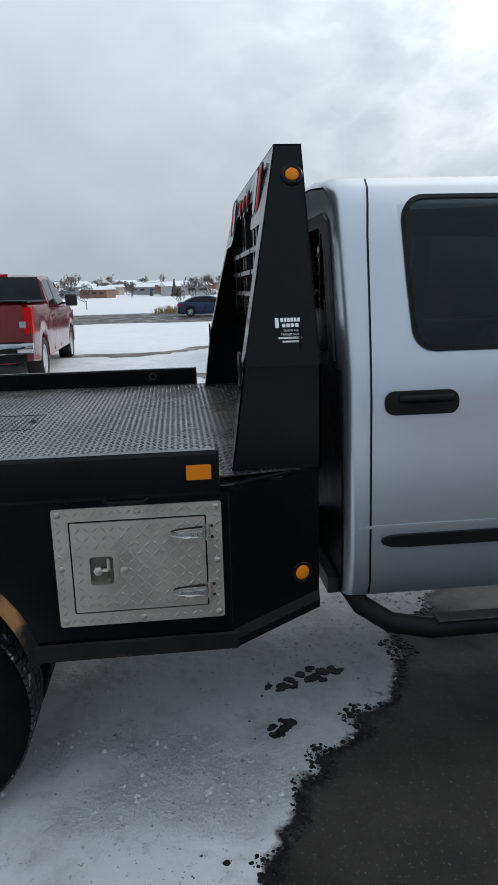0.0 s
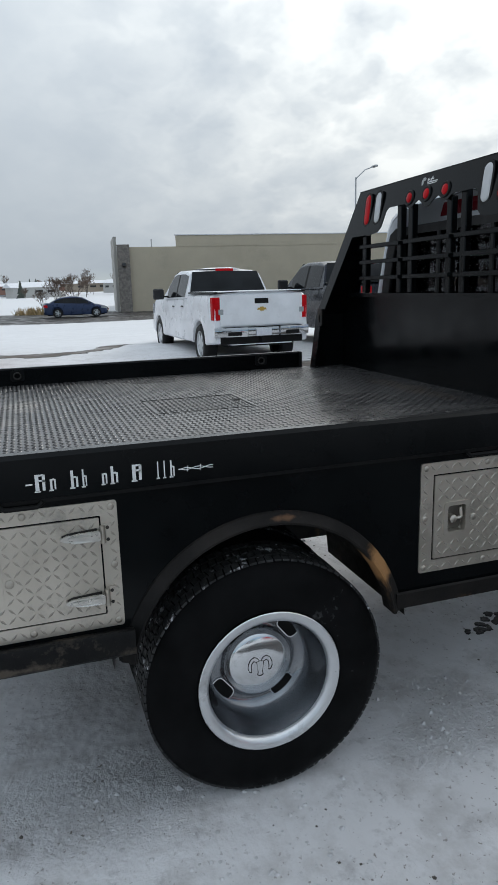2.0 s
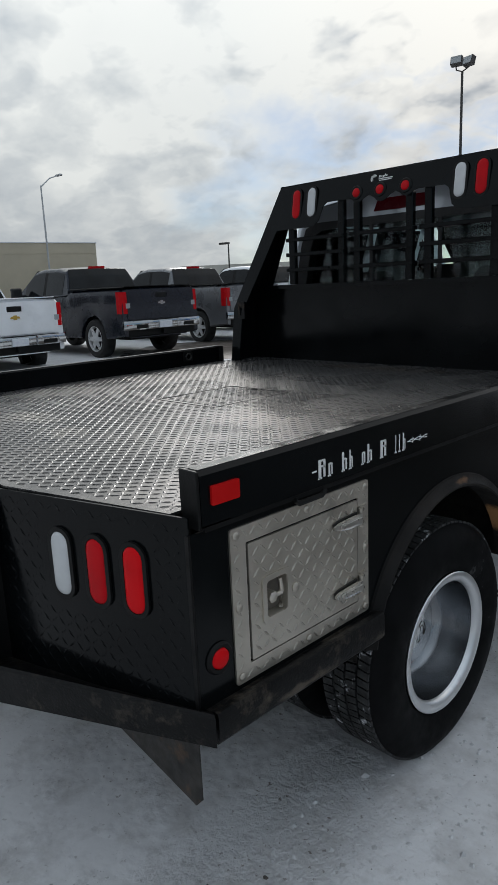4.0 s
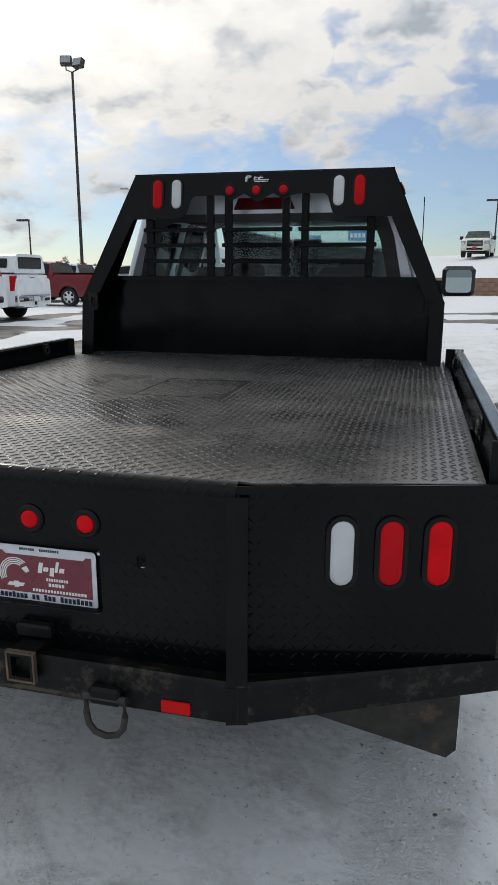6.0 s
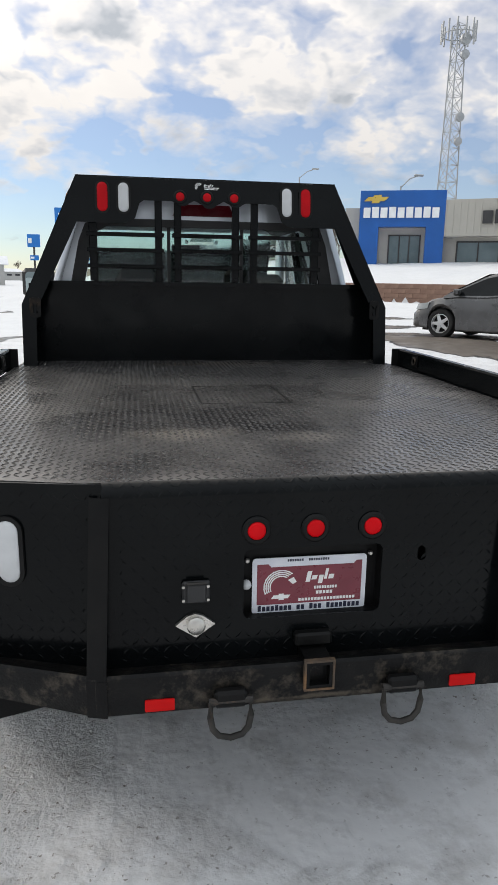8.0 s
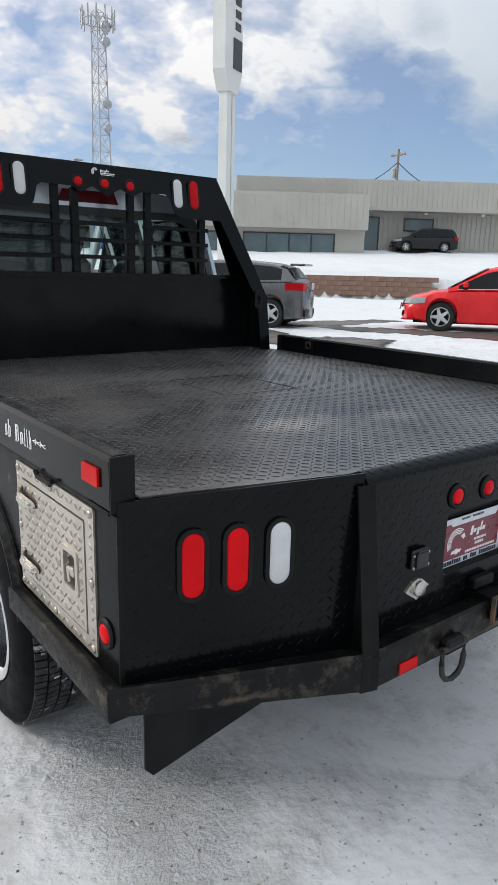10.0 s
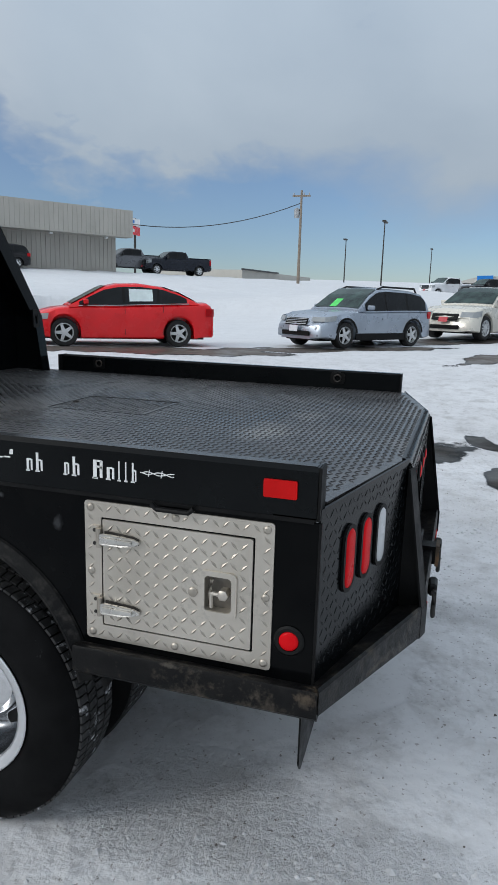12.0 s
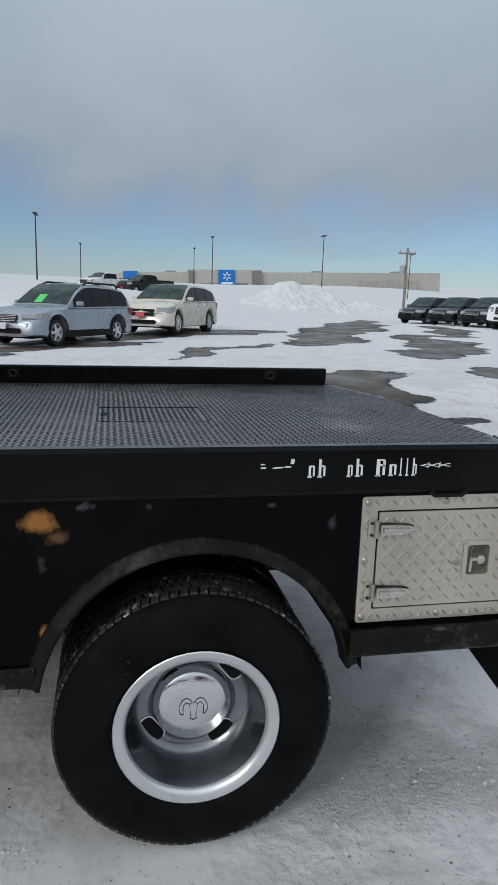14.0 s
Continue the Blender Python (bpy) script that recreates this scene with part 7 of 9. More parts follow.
            part("reverse_lens", boxes((-L / 2 - 0.020, min(sg * (half_w(-L / 2) - wide * 0.85), sg * (half_w(-L / 2) - wide * 0.35)), zc - 0.05, -L / 2 - 0.0135, max(sg * (half_w(-L / 2) - wide * 0.85), sg * (half_w(-L / 2) - wide * 0.35)), zc + 0.05)), LAMP_CLEAR, tl)
        za, zb_, depth, wide = S["head"]
        rows = []
        for zz in (za, zb_):
            rows.append([(L / 2 + 0.004, sg * (half_w(L / 2) - wide), zz), (L / 2 - 0.01, sg * (half_w(L / 2 - 0.01) - 0.01), zz), (L / 2 - 0.10, sg * (half_w(L / 2 - 0.10) + 0.008), zz + (0.02 if zz == zb_ else 0)), (L / 2 - depth, sg * (half_w(L / 2 - depth) + 0.008), zz + (0.04 if zz == zb_ else 0.03))])
        bm = bmesh.new()
        vs = [[bm.verts.new(p) for p in rw] for rw in rows]
        for k in range(3):
            bm.faces.new((vs[0][k], vs[0][k + 1], vs[1][k + 1], vs[1][k]))
        bmesh.ops.recalc_face_normals(bm, faces=bm.faces)
        bmesh.ops.solidify(bm, geom=bm.faces[:], thickness=0.03)
        part("headlamp", bm, LAMP_CLEAR, root, "clear headlamp")
        if S.get("fog"):
            part("fog_lamp", lathe(bmesh.new(), [(0.06, 0), (0.06, 0.02), (0, 0.025)], Matrix.Translation((L / 2 - 0.05, sg * W * 0.74, S["fog"])) @ Euler((0, radians(90), 0)).to_matrix().to_4x4(), 14), LAMP_CLEAR, root)
    # grille, bumpers, plates
    gz0, gz1, gw, gm = S["grille"]
    gr = part("grille", boxes((L / 2 - 0.03, -gw, gz0, L / 2 + 0.012, gw, gz1), bevel=0.02), gm, root)
    for k in range(4):
        zz = gz0 + (gz1 - gz0) * (k + 0.7) / 4.4
        part("grille_bar", boxes((L / 2 + 0.012, -gw * 0.94, zz, L / 2 + 0.02, gw * 0.94, zz + 0.014)), S.get("bar", CAR_CHROME), gr)
    part("lower_intake", boxes((L / 2 - 0.02, -W * 0.55, S["clear"] + 0.10, L / 2 + 0.008, W * 0.55, S["clear"] + 0.22), bevel=0.015), GASKET, root)
    part("front_plate", boxes((L / 2 + 0.012, -0.15, S.get("plate_z", 0.44), L / 2 + 0.026, 0.15, S.get("plate_z", 0.44) + 0.15)), S.get("plate", RED_PLATE), root)
    if S["pickup"]:
        bz = S["bumper_z"]
        bm = loft(bmesh.new(), [[(-L / 2 - 0.13 + c * 0.10, q, bz - 0.11), (-L / 2 - 0.15 + c * 0.10, q, bz), (-L / 2 - 0.13 + c * 0.10, q, bz + 0.07), (-L / 2 + 0.02, q, bz + 0.07), (-L / 2 + 0.02, q, bz - 0.11)] for q, c in ((-W + 0.02, 1.0), (-W * 0.75, 0.1), (-W * 0.34, 0), (-W * 0.32, 0.35), (W * 0.32, 0.35), (W * 0.34, 0), (W * 0.75, 0.1), (W - 0.02, 1.0))])
        bp = part("rear_bumper", bm, S.get("bumper_mat", CAR_CHROME), root, smooth=30)
        part("valance", boxes((-L / 2 - 0.02, -W * 0.86, bz - 0.26, -L / 2 + 0.12, W * 0.86, bz - 0.10), bevel=0.02), GASKET, root)
        for sg in (1, -1):
            part("bumper_step", boxes((-L / 2 - 0.152, min(sg * W * 0.46, sg * W * 0.74), bz - 0.085, -L / 2 - 0.10, max(sg * W * 0.46, sg * W * 0.74), bz - 0.01), bevel=0.01), GASKET, bp)
        part("step_pad", boxes((-L / 2 - 0.12, -W * 0.80, bz + 0.071, -L / 2 - 0.01, W * 0.80, bz + 0.080)), GASKET, bp)
        part("plate", boxes((-L / 2 - 0.135, -0.16, bz - 0.10, -L / 2 - 0.085, 0.16, bz + 0.04)), PLATE_WHITE, bp)
        part("hitch", boxes((-L / 2 - 0.10, -0.05, bz - 0.22, -L / 2 + 0.2, 0.05, bz - 0.12)), GASKET, root)
        zs = interp(sh, -L / 2 + 0.5)
        tg = part("tailgate", slab(rounded(-W + 0.15, bz + 0.10, W - 0.15, zs - 0.02, 0.03, 3), [rounded(-0.15, zs - 0.20, 0.15, zs - 0.09, 0.02, 2)], 0.02, lambda u, v, q: (-L / 2 - 0.012 + q * 0.5 - 0.004, u, v)), S["paint"], root)
        part("gate_handle", boxes((-L / 2 - 0.010, -0.145, zs - 0.195, -L / 2 + 0.0, 0.145, zs - 0.095)), GASKET, tg)
        part("emblem", slab([(-0.10, -0.02), (-0.08, 0.02), (-0.035, 0.02), (-0.035, 0.04), (0.035, 0.04), (0.035, 0.02), (0.08, 0.02), (0.10, -0.02), (0.035, -0.02), (0.035, -0.04), (-0.035, -0.04), (-0.035, -0.02)], [], 0.01, lambda u, v, q: (-L / 2 - 0.016 - q, u, zs - 0.30 + v)), S.get("emblem", CAR_CHROME), tg)
        x_bed = roof[0][0] - 0.05
        part("bed_liner", boxes((-L / 2 + 0.06, -W + 0.13, zs + 0.037, x_bed, W - 0.13, zs + 0.052)), S.get("liner", GASKET), root)
        for sg in (1, -1):
            part("bed_cap", boxes((-L / 2 + 0.02, min(sg * (W - 0.13), sg * (W - 0.05)), zs + 0.015, x_bed, max(sg * (W - 0.13), sg * (W - 0.05)), zs + 0.045), bevel=0.012), GASKET, root)
        part("high_lamp", boxes((S["rear_screen"][0] + 0.22, -0.20, top - 0.035, S["rear_screen"][0] + 0.30, 0.20, top + 0.02)), LAMP_RED, cabin)
    else:
        zb = S.get("rear_plate_z", 0.85)
        part("rear_plate", boxes((-L / 2 - 0.02, -0.16, zb, -L / 2 - 0.005, 0.16, zb + 0.15)), PLATE_WHITE, root)
        part("rear_bumper", boxes((-L / 2 - 0.015, -W * 0.72, S["clear"] + 0.06, -L / 2 + 0.1, W * 0.72, S["clear"] + 0.24), bevel=0.03), S.get("cladding") or GASKET, root)
    if S["rack"]:
        for sg in (1, -1):
            zt = top + 0.03
            wt = gh_w(0, 0.95) - 0.06
            part("roof_rail", sweep(bmesh.new(), [(x_a + 0.55, sg * wt, interp(roof, x_a + 0.55)), (x_a + 0.65, sg * wt, zt), (-0.25, sg * wt, zt + 0.01), (-0.02, sg * wt, interp(roof, -0.02))], 0.026, 8), GASKET, root, smooth=50)
    if S.get("spoiler"):
        part("spoiler", boxes((x_a - 0.06, -0.52, top - 0.10, x_a + 0.30, 0.52, top - 0.055), bevel=0.015), S["paint"], cabin)
    if S.get("snow"):
        part("roof_snow", loft(bmesh.new(), [[(px, -0.5 * h, top + 0.02), (px, -0.25 * h, top + 0.02 + 0.035 * h), (px, 0.3 * h, top + 0.02 + 0.03 * h), (px, 0.55 * h, top + 0.02)] for px, h in ((S["snow"][0], 0.4), (S["snow"][0] + 0.2, 1.0), (S["snow"][1] - 0.2, 0.9), (S["snow"][1], 0.5))]), SNOW_CAP, root, smooth=60)
    if S.get("card"):
        px, cw, mt = S["card"]
        zt = interp(roof, px)
        part("window_card", slab([(-cw, 0), (cw, 0), (cw, 0.26), (-cw, 0.26)], [], 0.004, lambda u, v, q: (px - v * 1.1, u + S.get("card_y", 0.25), interp(roof, px - v * 1.1) + 0.042 + q)), mt, cabin)
    # rounded plan of nose and tail, and a raked face
    fr, rk, rr_ = S.get("front_round", 0.26), S.get("front_rake", 0.17), S.get("rear_round", 0.13)
    todo = [c for c in root.children if not c.name.startswith("wheel")]
    while todo:
        ob = todo.pop()
        todo += list(ob.children)
        for v in ob.data.vertices:
            x_, y_, z_ = v.co
            plan = min(1.2, abs(y_) / W) ** 2.2
            kf, kr = smooth(L / 2 - 0.85, L / 2 + 0.03, x_), smooth(-L / 2 + 0.7, -L / 2 - 0.03, x_)
            v.co.x = x_ - kf * (fr * plan + rk * max(0.0, (z_ - 0.48) / 0.4) ** 1.4) + kr * rr_ * plan
    return root


def sedan(paint_m, **kw):
    d = dict(name="sedan", L=4.60, W=1.80, wb=2.69, front=0.93, r=0.325, clear=0.20, paint=paint_m, shoulder=[(-2.3, 0.98), (-2.1, 1.04), (-1.5, 1.02), (0.2, 0.94), (0.95, 0.93), (1.6, 0.86), (2.1, 0.75), (2.3, 0.66)],
             roof=[(-1.85, 1.03), (-1.35, 1.28), (-0.95, 1.41), (-0.4, 1.47), (0.1, 1.45), (0.45, 1.37), (1.25, 0.94)], windows=((-1.52, -0.86), (-0.80, -0.04), (0.02, 1.02)), windscreen=(0.40, 1.20), rear_screen=(-1.80, -1.0), seams=(-0.93, -0.02), tail=(0.74, 0.92, 0.22, 0.30), head=(0.60, 0.72, 0.42, 0.30), grille=(0.50, 0.66, 0.42, GASKET), roof_w=0.70)
    d.update(kw)
    return d


def suv(paint_m, **kw):
    d = dict(name="suv", L=4.75, W=1.84, wb=2.74, front=0.98, r=0.35, clear=0.24, paint=paint_m, shoulder=[(-2.38, 0.98), (-2.2, 1.06), (-1.2, 1.06), (0.3, 1.02), (1.0, 1.02), (1.7, 0.95), (2.2, 0.86), (2.38, 0.74)],
             roof=[(-2.30, 1.06), (-2.12, 1.35), (-1.85, 1.58), (-1.3, 1.64), (-0.2, 1.66), (0.20, 1.62), (1.15, 1.03)], windows=((-2.02, -1.17), (-1.10, -0.26), (-0.20, 0.90)), windscreen=(0.16, 1.10), rear_screen=(-2.26, -1.92), seams=(-1.14, -0.24), tail=(0.84, 1.06, 0.28, 0.24), head=(0.70, 0.86, 0.46, 0.32), grille=(0.60, 0.80, 0.45, GASKET), roof_w=0.76)
    d.update(kw)
    return d


def hatchback(paint_m, **kw):
    d = dict(name="hatchback", L=4.36, W=1.82, wb=2.65, front=0.90, r=0.325, clear=0.18, rim="five", paint=paint_m, shoulder=[(-2.18, 0.92), (-2.0, 1.04), (-1.2, 1.02), (0.3, 0.93), (0.95, 0.92), (1.6, 0.85), (2.0, 0.74), (2.18, 0.64)],
             roof=[(-2.05, 1.02), (-1.75, 1.30), (-1.40, 1.40), (-0.5, 1.47), (0.0, 1.46), (0.35, 1.38), (1.25, 0.93)], windows=((-1.62, -1.01), (-0.95, -0.14), (-0.08, 1.0)), windscreen=(0.30, 1.20), rear_screen=(-2.0, -1.55), seams=(-1.0, -0.12), tail=(0.84, 1.0, 0.42, 0.26), head=(0.62, 0.74, 0.45, 0.28), grille=(0.36, 0.56, 0.42, GASKET), roof_w=0.70, spoiler=True)
    d.update(kw)
    return d


def pickup(paint_m, **kw):
    d = dict(name="pickup_truck", L=6.05, W=2.04, wb=3.95, front=0.98, r=0.415, clear=0.42, rim="six", paint=paint_m, shoulder=[(-3.02, 1.40), (-2.9, 1.44), (-0.98, 1.43), (-0.9, 1.36), (1.2, 1.32), (1.45, 1.36), (2.4, 1.32), (2.85, 1.24), (3.02, 1.14)],
             roof=[(-0.92, 1.38), (-0.78, 1.72), (-0.68, 1.90), (-0.3, 1.96), (0.4, 1.97), (0.75, 1.92), (1.48, 1.38)], windows=((-0.66, 0.10), (0.22, 1.10)), windscreen=(0.72, 1.44), rear_screen=(-0.90, -0.66), seams=(-0.72, 0.14), tail=(0.94, 1.38, 0.16, 0.20), ends=0.955, front_round=0.10, front_rake=0.06, rear_round=0.0, head=(0.92, 1.16, 0.36, 0.32), grille=(0.80, 1.18, 0.55, GASKET), roof_w=0.78, pickup=True, tow_mirror=True, bumper_z=0.72, mirror_paint=PLASTIC, handle=PLASTIC, plate_z=0.60, tail_white=True)
    d.update(kw)
    return d


CAR_RED = paint("candy_red_paint", (0.66, 0.004, 0.008), 0.0, 0.25)
PICKUP_RED = paint("ruby_red_paint", (0.125, 0.002, 0.006), 0.0, 0.16)
CAR_WHITE = paint("white_paint", (0.74, 0.75, 0.77), 0.0, 0.3)
CAR_NAVY = paint("navy_paint", (0.010, 0.013, 0.022), 0.4, 0.25)
CAR_GREY = paint("stone_grey_paint", (0.15, 0.155, 0.165), 0.5, 0.3)
CAR_SILVER = paint("light_blue_silver_paint", (0.34, 0.38, 0.44), 0.6, 0.3)
CAR_CREAM = paint("pearl_cream_paint", (0.62, 0.59, 0.52), 0.2, 0.28)
CAR_MAGNET = paint("magnetic_grey_paint", (0.105, 0.105, 0.108), 0.6, 0.26)
CAR_BLACK = paint("black_car_paint", (0.008, 0.008, 0.010), 0.2, 0.22)
CAR_BLUE = paint("deep_blue_paint", (0.020, 0.035, 0.085), 0.4, 0.3)
CAR_WINE = paint("wine_paint", (0.10, 0.012, 0.020), 0.4, 0.3)

ROW = "row of pickups along the lot"
car("ruby red crew-cab pickup with chrome bumper parked on snow", "pickup truck", -11.75, -1.28, 181.4, pickup(PICKUP_RED, plate=PLATE_WHITE), ROW, 0.16)
car("white crew-cab pickup with snow on its bumper", "pickup truck", -13.0, 5.15, 181, pickup(CAR_WHITE, emblem=GOLD_TRIM, snow=(-0.5, 0.5), liner=SNOW_CAP), ROW, 0.12)
car("dark navy crew-cab pickup with chrome rear bumper", "pickup truck", -12.6, 8.30, 180, pickup(CAR_NAVY), ROW)
car("two-tone grey crew-cab pickup with red tail lamps", "pickup truck", -13.4, 11.9, 180, pickup(CAR_GREY), ROW)
car("white pickup with dark bumper and hard bed cover", "pickup truck", -13.4, 15.1, 180, pickup(CAR_WHITE, bumper_mat=PLASTIC, L=5.8, wb=3.6), ROW)
topper_truck = car("white pickup with a white canopy over its bed", "pickup truck", -13.9, 18.4, 180, pickup(CAR_WHITE, L=5.9, wb=3.7), ROW)
bm = loft(bmesh.new(), [[(px, -0.90, 1.46), (px, -0.88, 1.60), (px, -0.78, 1.98), (px, -0.6, 2.04), (px, 0.6, 2.04), (px, 0.78, 1.98), (px, 0.88, 1.60), (px, 0.90, 1.46)] for px in (-2.9, -0.95)])
canopy = part("canopy", bm, CAR_WHITE, topper_truck, "white fibreglass bed canopy", smooth=40)
for sg in (1, -1):
    part("canopy_window", slab(rounded(-2.65, 1.62, -1.2, 1.90, 0.04, 3), [], 0.01, lambda u, v, q: (u, sg * (0.893 - (v - 1.60) * 0.263 + q), v)), DARK_GLASS, canopy)
part("canopy_hatch", slab(rounded(-0.66, 1.60, 0.66, 1.95, 0.05, 3), [], 0.01, lambda u, v, q: (-2.905 - q, u, v)), DARK_GLASS, canopy)
car("bright red extended-cab pickup with snow behind it", "pickup truck", -15.9, 28.0, 178, pickup(PICKUP_RED, L=5.9, wb=3.6), ROW)
car("silver crew-cab pickup parked in the row", "pickup truck", -17.4, 33.5, 176, pickup(CAR_SILVER), ROW)
car("white crew-cab pickup with a dark bumper in the row", "pickup truck", -15.0, 36.8, 176, pickup(CAR_WHITE, bumper_mat=PLASTIC), ROW)
car("black crew-cab pickup parked in the row", "pickup truck", -15.8, 45.5, 178, pickup(CAR_BLACK), ROW)
car("white crew-cab pickup parked far along the row", "pickup truck", -19.8, 40.5, 175, pickup(CAR_WHITE), ROW)

car("red sedan with a paper in its rear window", "car", 12.63, 8.08, 127, sedan(CAR_RED, belt=CAR_CHROME, paper=(-0.70, -0.14)), "cars for sale")
car("silver-blue estate wagon with roof rails and green card", "car", 16.45, 2.80, 147, suv(CAR_SILVER, name="station_wagon", L=4.72, rim="five", r=0.34, clear=0.22, rack=True, shoulder=[(-2.36, 0.88), (-2.2, 0.97), (-1.2, 0.97), (0.3, 0.94), (1.0, 0.95), (1.7, 0.89), (2.2, 0.80), (2.36, 0.70)], roof=[(-2.26, 0.97), (-2.08, 1.24), (-1.84, 1.45), (-1.3, 1.53), (-0.3, 1.56), (0.05, 1.52), (0.38, 1.36), (0.90, 0.99)], windscreen=(0.03, 0.86), windows=((-2.02, -1.17), (-1.10, -0.26), (-0.20, 0.62)), tail=(0.78, 0.97, 0.28, 0.24), head=(0.68, 0.79, 0.40, 0.30), grille=(0.58, 0.76, 0.40, GASKET), plate_z=0.42, cladding=GASKET, fog=0.50, card=(0.86, 0.12, GREEN_CARD), card_y=-0.1, plate=PLATE_WHITE), "cars for sale")
car("cream crossover with chrome wheels and a red plate", "car", 21.65, -0.60, 152, suv(CAR_CREAM, L=5.1, W=1.93, wb=2.95, front=1.0, r=0.38, rim="ten", plate_z=0.55, shoulder=[(-2.55, 1.0), (-2.35, 1.10), (-1.2, 1.08), (0.3, 1.05), (1.1, 1.05), (1.9, 1.0), (2.4, 0.92), (2.55, 0.80)], roof=[(-2.45, 1.10), (-2.25, 1.30), (-1.95, 1.50), (-1.3, 1.61), (-0.2, 1.64), (0.15, 1.60), (0.50, 1.45), (1.10, 1.08)], rear_screen=(-2.40, -2.0), windscreen=(0.14, 1.06), windows=((-2.02, -1.17), (-1.10, -0.26), (-0.20, 0.80)), bar=GASKET), "cars for sale")
car("dark grey hatchback with bright alloy wheels and rear spoiler", "car", 7.80, 12.50, 128, hatchback(CAR_MAGNET), "cars for sale")
car("dark blue sedan on the highway", "car", -48.6, 4.6, 88, sedan(CAR_BLUE))
car("black crossover before the showroom", "car", 39.0, 31.8, 143, suv(CAR_BLACK))
for px, py, hd, mt in ((53.2, 24.3, 138, CAR_NAVY), (51.3, 27.6, 140, CAR_GREY)):
    car("dark pickup parked on the snowy terrace", "pickup truck", px, py, hd, pickup(mt), "trucks on the terrace")
for px, py, hd, mt in ((8.3, 53.5, -105, CAR_WINE), (11.2, 54.6, -100, CAR_BLACK)):
    car("crossover facing out from the snow terrace", "car", px, py, hd, suv(mt, L=4.7), "cars on the terrace")
car("light-coloured pickup facing out from the terrace", "pickup truck", 5.2, 55.5, -100, pickup(CAR_CREAM), "cars on the terrace")
for k, (px, py, mt, sp) in enumerate(((38.6, -18.6, CAR_BLACK, suv), (35.9, -19.3, CAR_BLACK, suv), (33.2, -19.9, CAR_BLACK, suv), (30.5, -20.6, CAR_WHITE, pickup), (27.6, -21.4, CAR_WINE, suv))):
    car("dark parked car in the row across the lot" if mt is CAR_BLACK else "parked vehicle in the row across the lot", "car", px, py, 122, sp(mt, plate=GASKET), "row across the lot")
for px, py, hd, mt in ((68.0, -2.0, 128, CAR_BLACK), (70.5, 1.9, 132, CAR_WHITE)):
    car("pickup parked beyond the snowbank", "pickup truck", px, py, hd, pickup(mt), "trucks beyond the snowbank")
for k, (px, py) in enumerate(((-16.1, 48.7), (-16.3, 51.8), (-16.5, 55.0), (-16.7, 58.2), (-17.0, 61.5), (-17.4, 65.0), (-17.9, 68.6))):
    mt = (CAR_SILVER, CAR_BLACK, CAR_NAVY, CAR_BLACK, CAR_GREY, CAR_WINE, CAR_BLACK)[k]
    car("used car in the far back row", "car", px, py, 177, pickup(mt, L=5.6, wb=3.4) if k in (0, 1, 4) else suv(mt), "far back row")



# ---- buildings, walls and street furniture ----
def ribbed(name, c):
    """Painted metal siding is ribbed in the mesh; this gives its chalky paint."""
    return surface(name, c, tuple(v * 0.9 for v in c), (0.5, 0.7), 0.0, 0.6, 40, 0.1, 0.01, dirt=tuple(v * 0.72 for v in c), dirt_at=(0.72, 1.0))


BEIGE = ribbed("beige_stucco", (0.52, 0.455, 0.34))
SIDING = ribbed("tan_metal_siding", (0.47, 0.45, 0.405))
SIDING_DARK = ribbed("grey_tan_siding", (0.38, 0.365, 0.33))
STONE = surface("stacked_stone", (0.16, 0.145, 0.13), (0.30, 0.27, 0.24), (0.7, 0.9), 0.0, 5.0, 30, 0.8, 0.05)
BRAND_BLUE = surface("blue_panel", (0.008, 0.095, 0.36), (0.010, 0.110, 0.42), (0.3, 0.4), 0.1, 1.0)
SIGN_BLUE = surface("bright_blue_sign", (0.01, 0.16, 0.52), (0.012, 0.18, 0.56), (0.4, 0.5), 0.0, 1.0)
SIGN_WHITE = surface("white_sign", (0.76, 0.77, 0.78), None, (0.4, 0.5), 0.0, 2.0)
GOLD = surface("gold_emblem", (0.62, 0.44, 0.10), None, (0.25, 0.35), 0.6, 2.0)
DARK_TRIM = surface("dark_trim", (0.025, 0.025, 0.028), (0.04, 0.04, 0.042), (0.4, 0.6), 0.0, 2.0)
POLE = surface("dark_bronze_pole", (0.035, 0.033, 0.032), (0.06, 0.056, 0.052), (0.5, 0.7), 0.3, 2.0)
GALV = surface("galvanised_steel", (0.36, 0.37, 0.38), (0.46, 0.47, 0.48), (0.4, 0.6), 0.6, 2.0)
PYLON = surface("pylon_cladding", (0.60, 0.60, 0.58), (0.66, 0.66, 0.64), (0.4, 0.55), 0.1, 0.8)
WOOD = surface("weathered_pole_wood", (0.20, 0.165, 0.13), (0.30, 0.25, 0.20), (0.8, 0.95), 0.0, 4.0, 30, 0.5, 0.02)
BLOCK = surface("brown_retaining_block", (0.19, 0.112, 0.082), (0.27, 0.168, 0.125), (0.8, 0.95), 0.0, 3.0, 40, 0.5, 0.02)
BARK = surface("bare_bark", (0.075, 0.060, 0.050), (0.13, 0.105, 0.085), (0.8, 0.95), 0.0, 3.0)
TWIG = surface("winter_twigs", (0.10, 0.075, 0.06), (0.17, 0.12, 0.09), (0.8, 0.95), 0.0, 3.0)
CONIFER = surface("dark_conifer", (0.05, 0.062, 0.052), (0.09, 0.10, 0.08), (0.8, 0.95), 0.0, 3.0)
DRY_GRASS = surface("dry_grass", (0.30, 0.215, 0.10), (0.42, 0.31, 0.16), (0.8, 0.95), 0.0, 3.0)


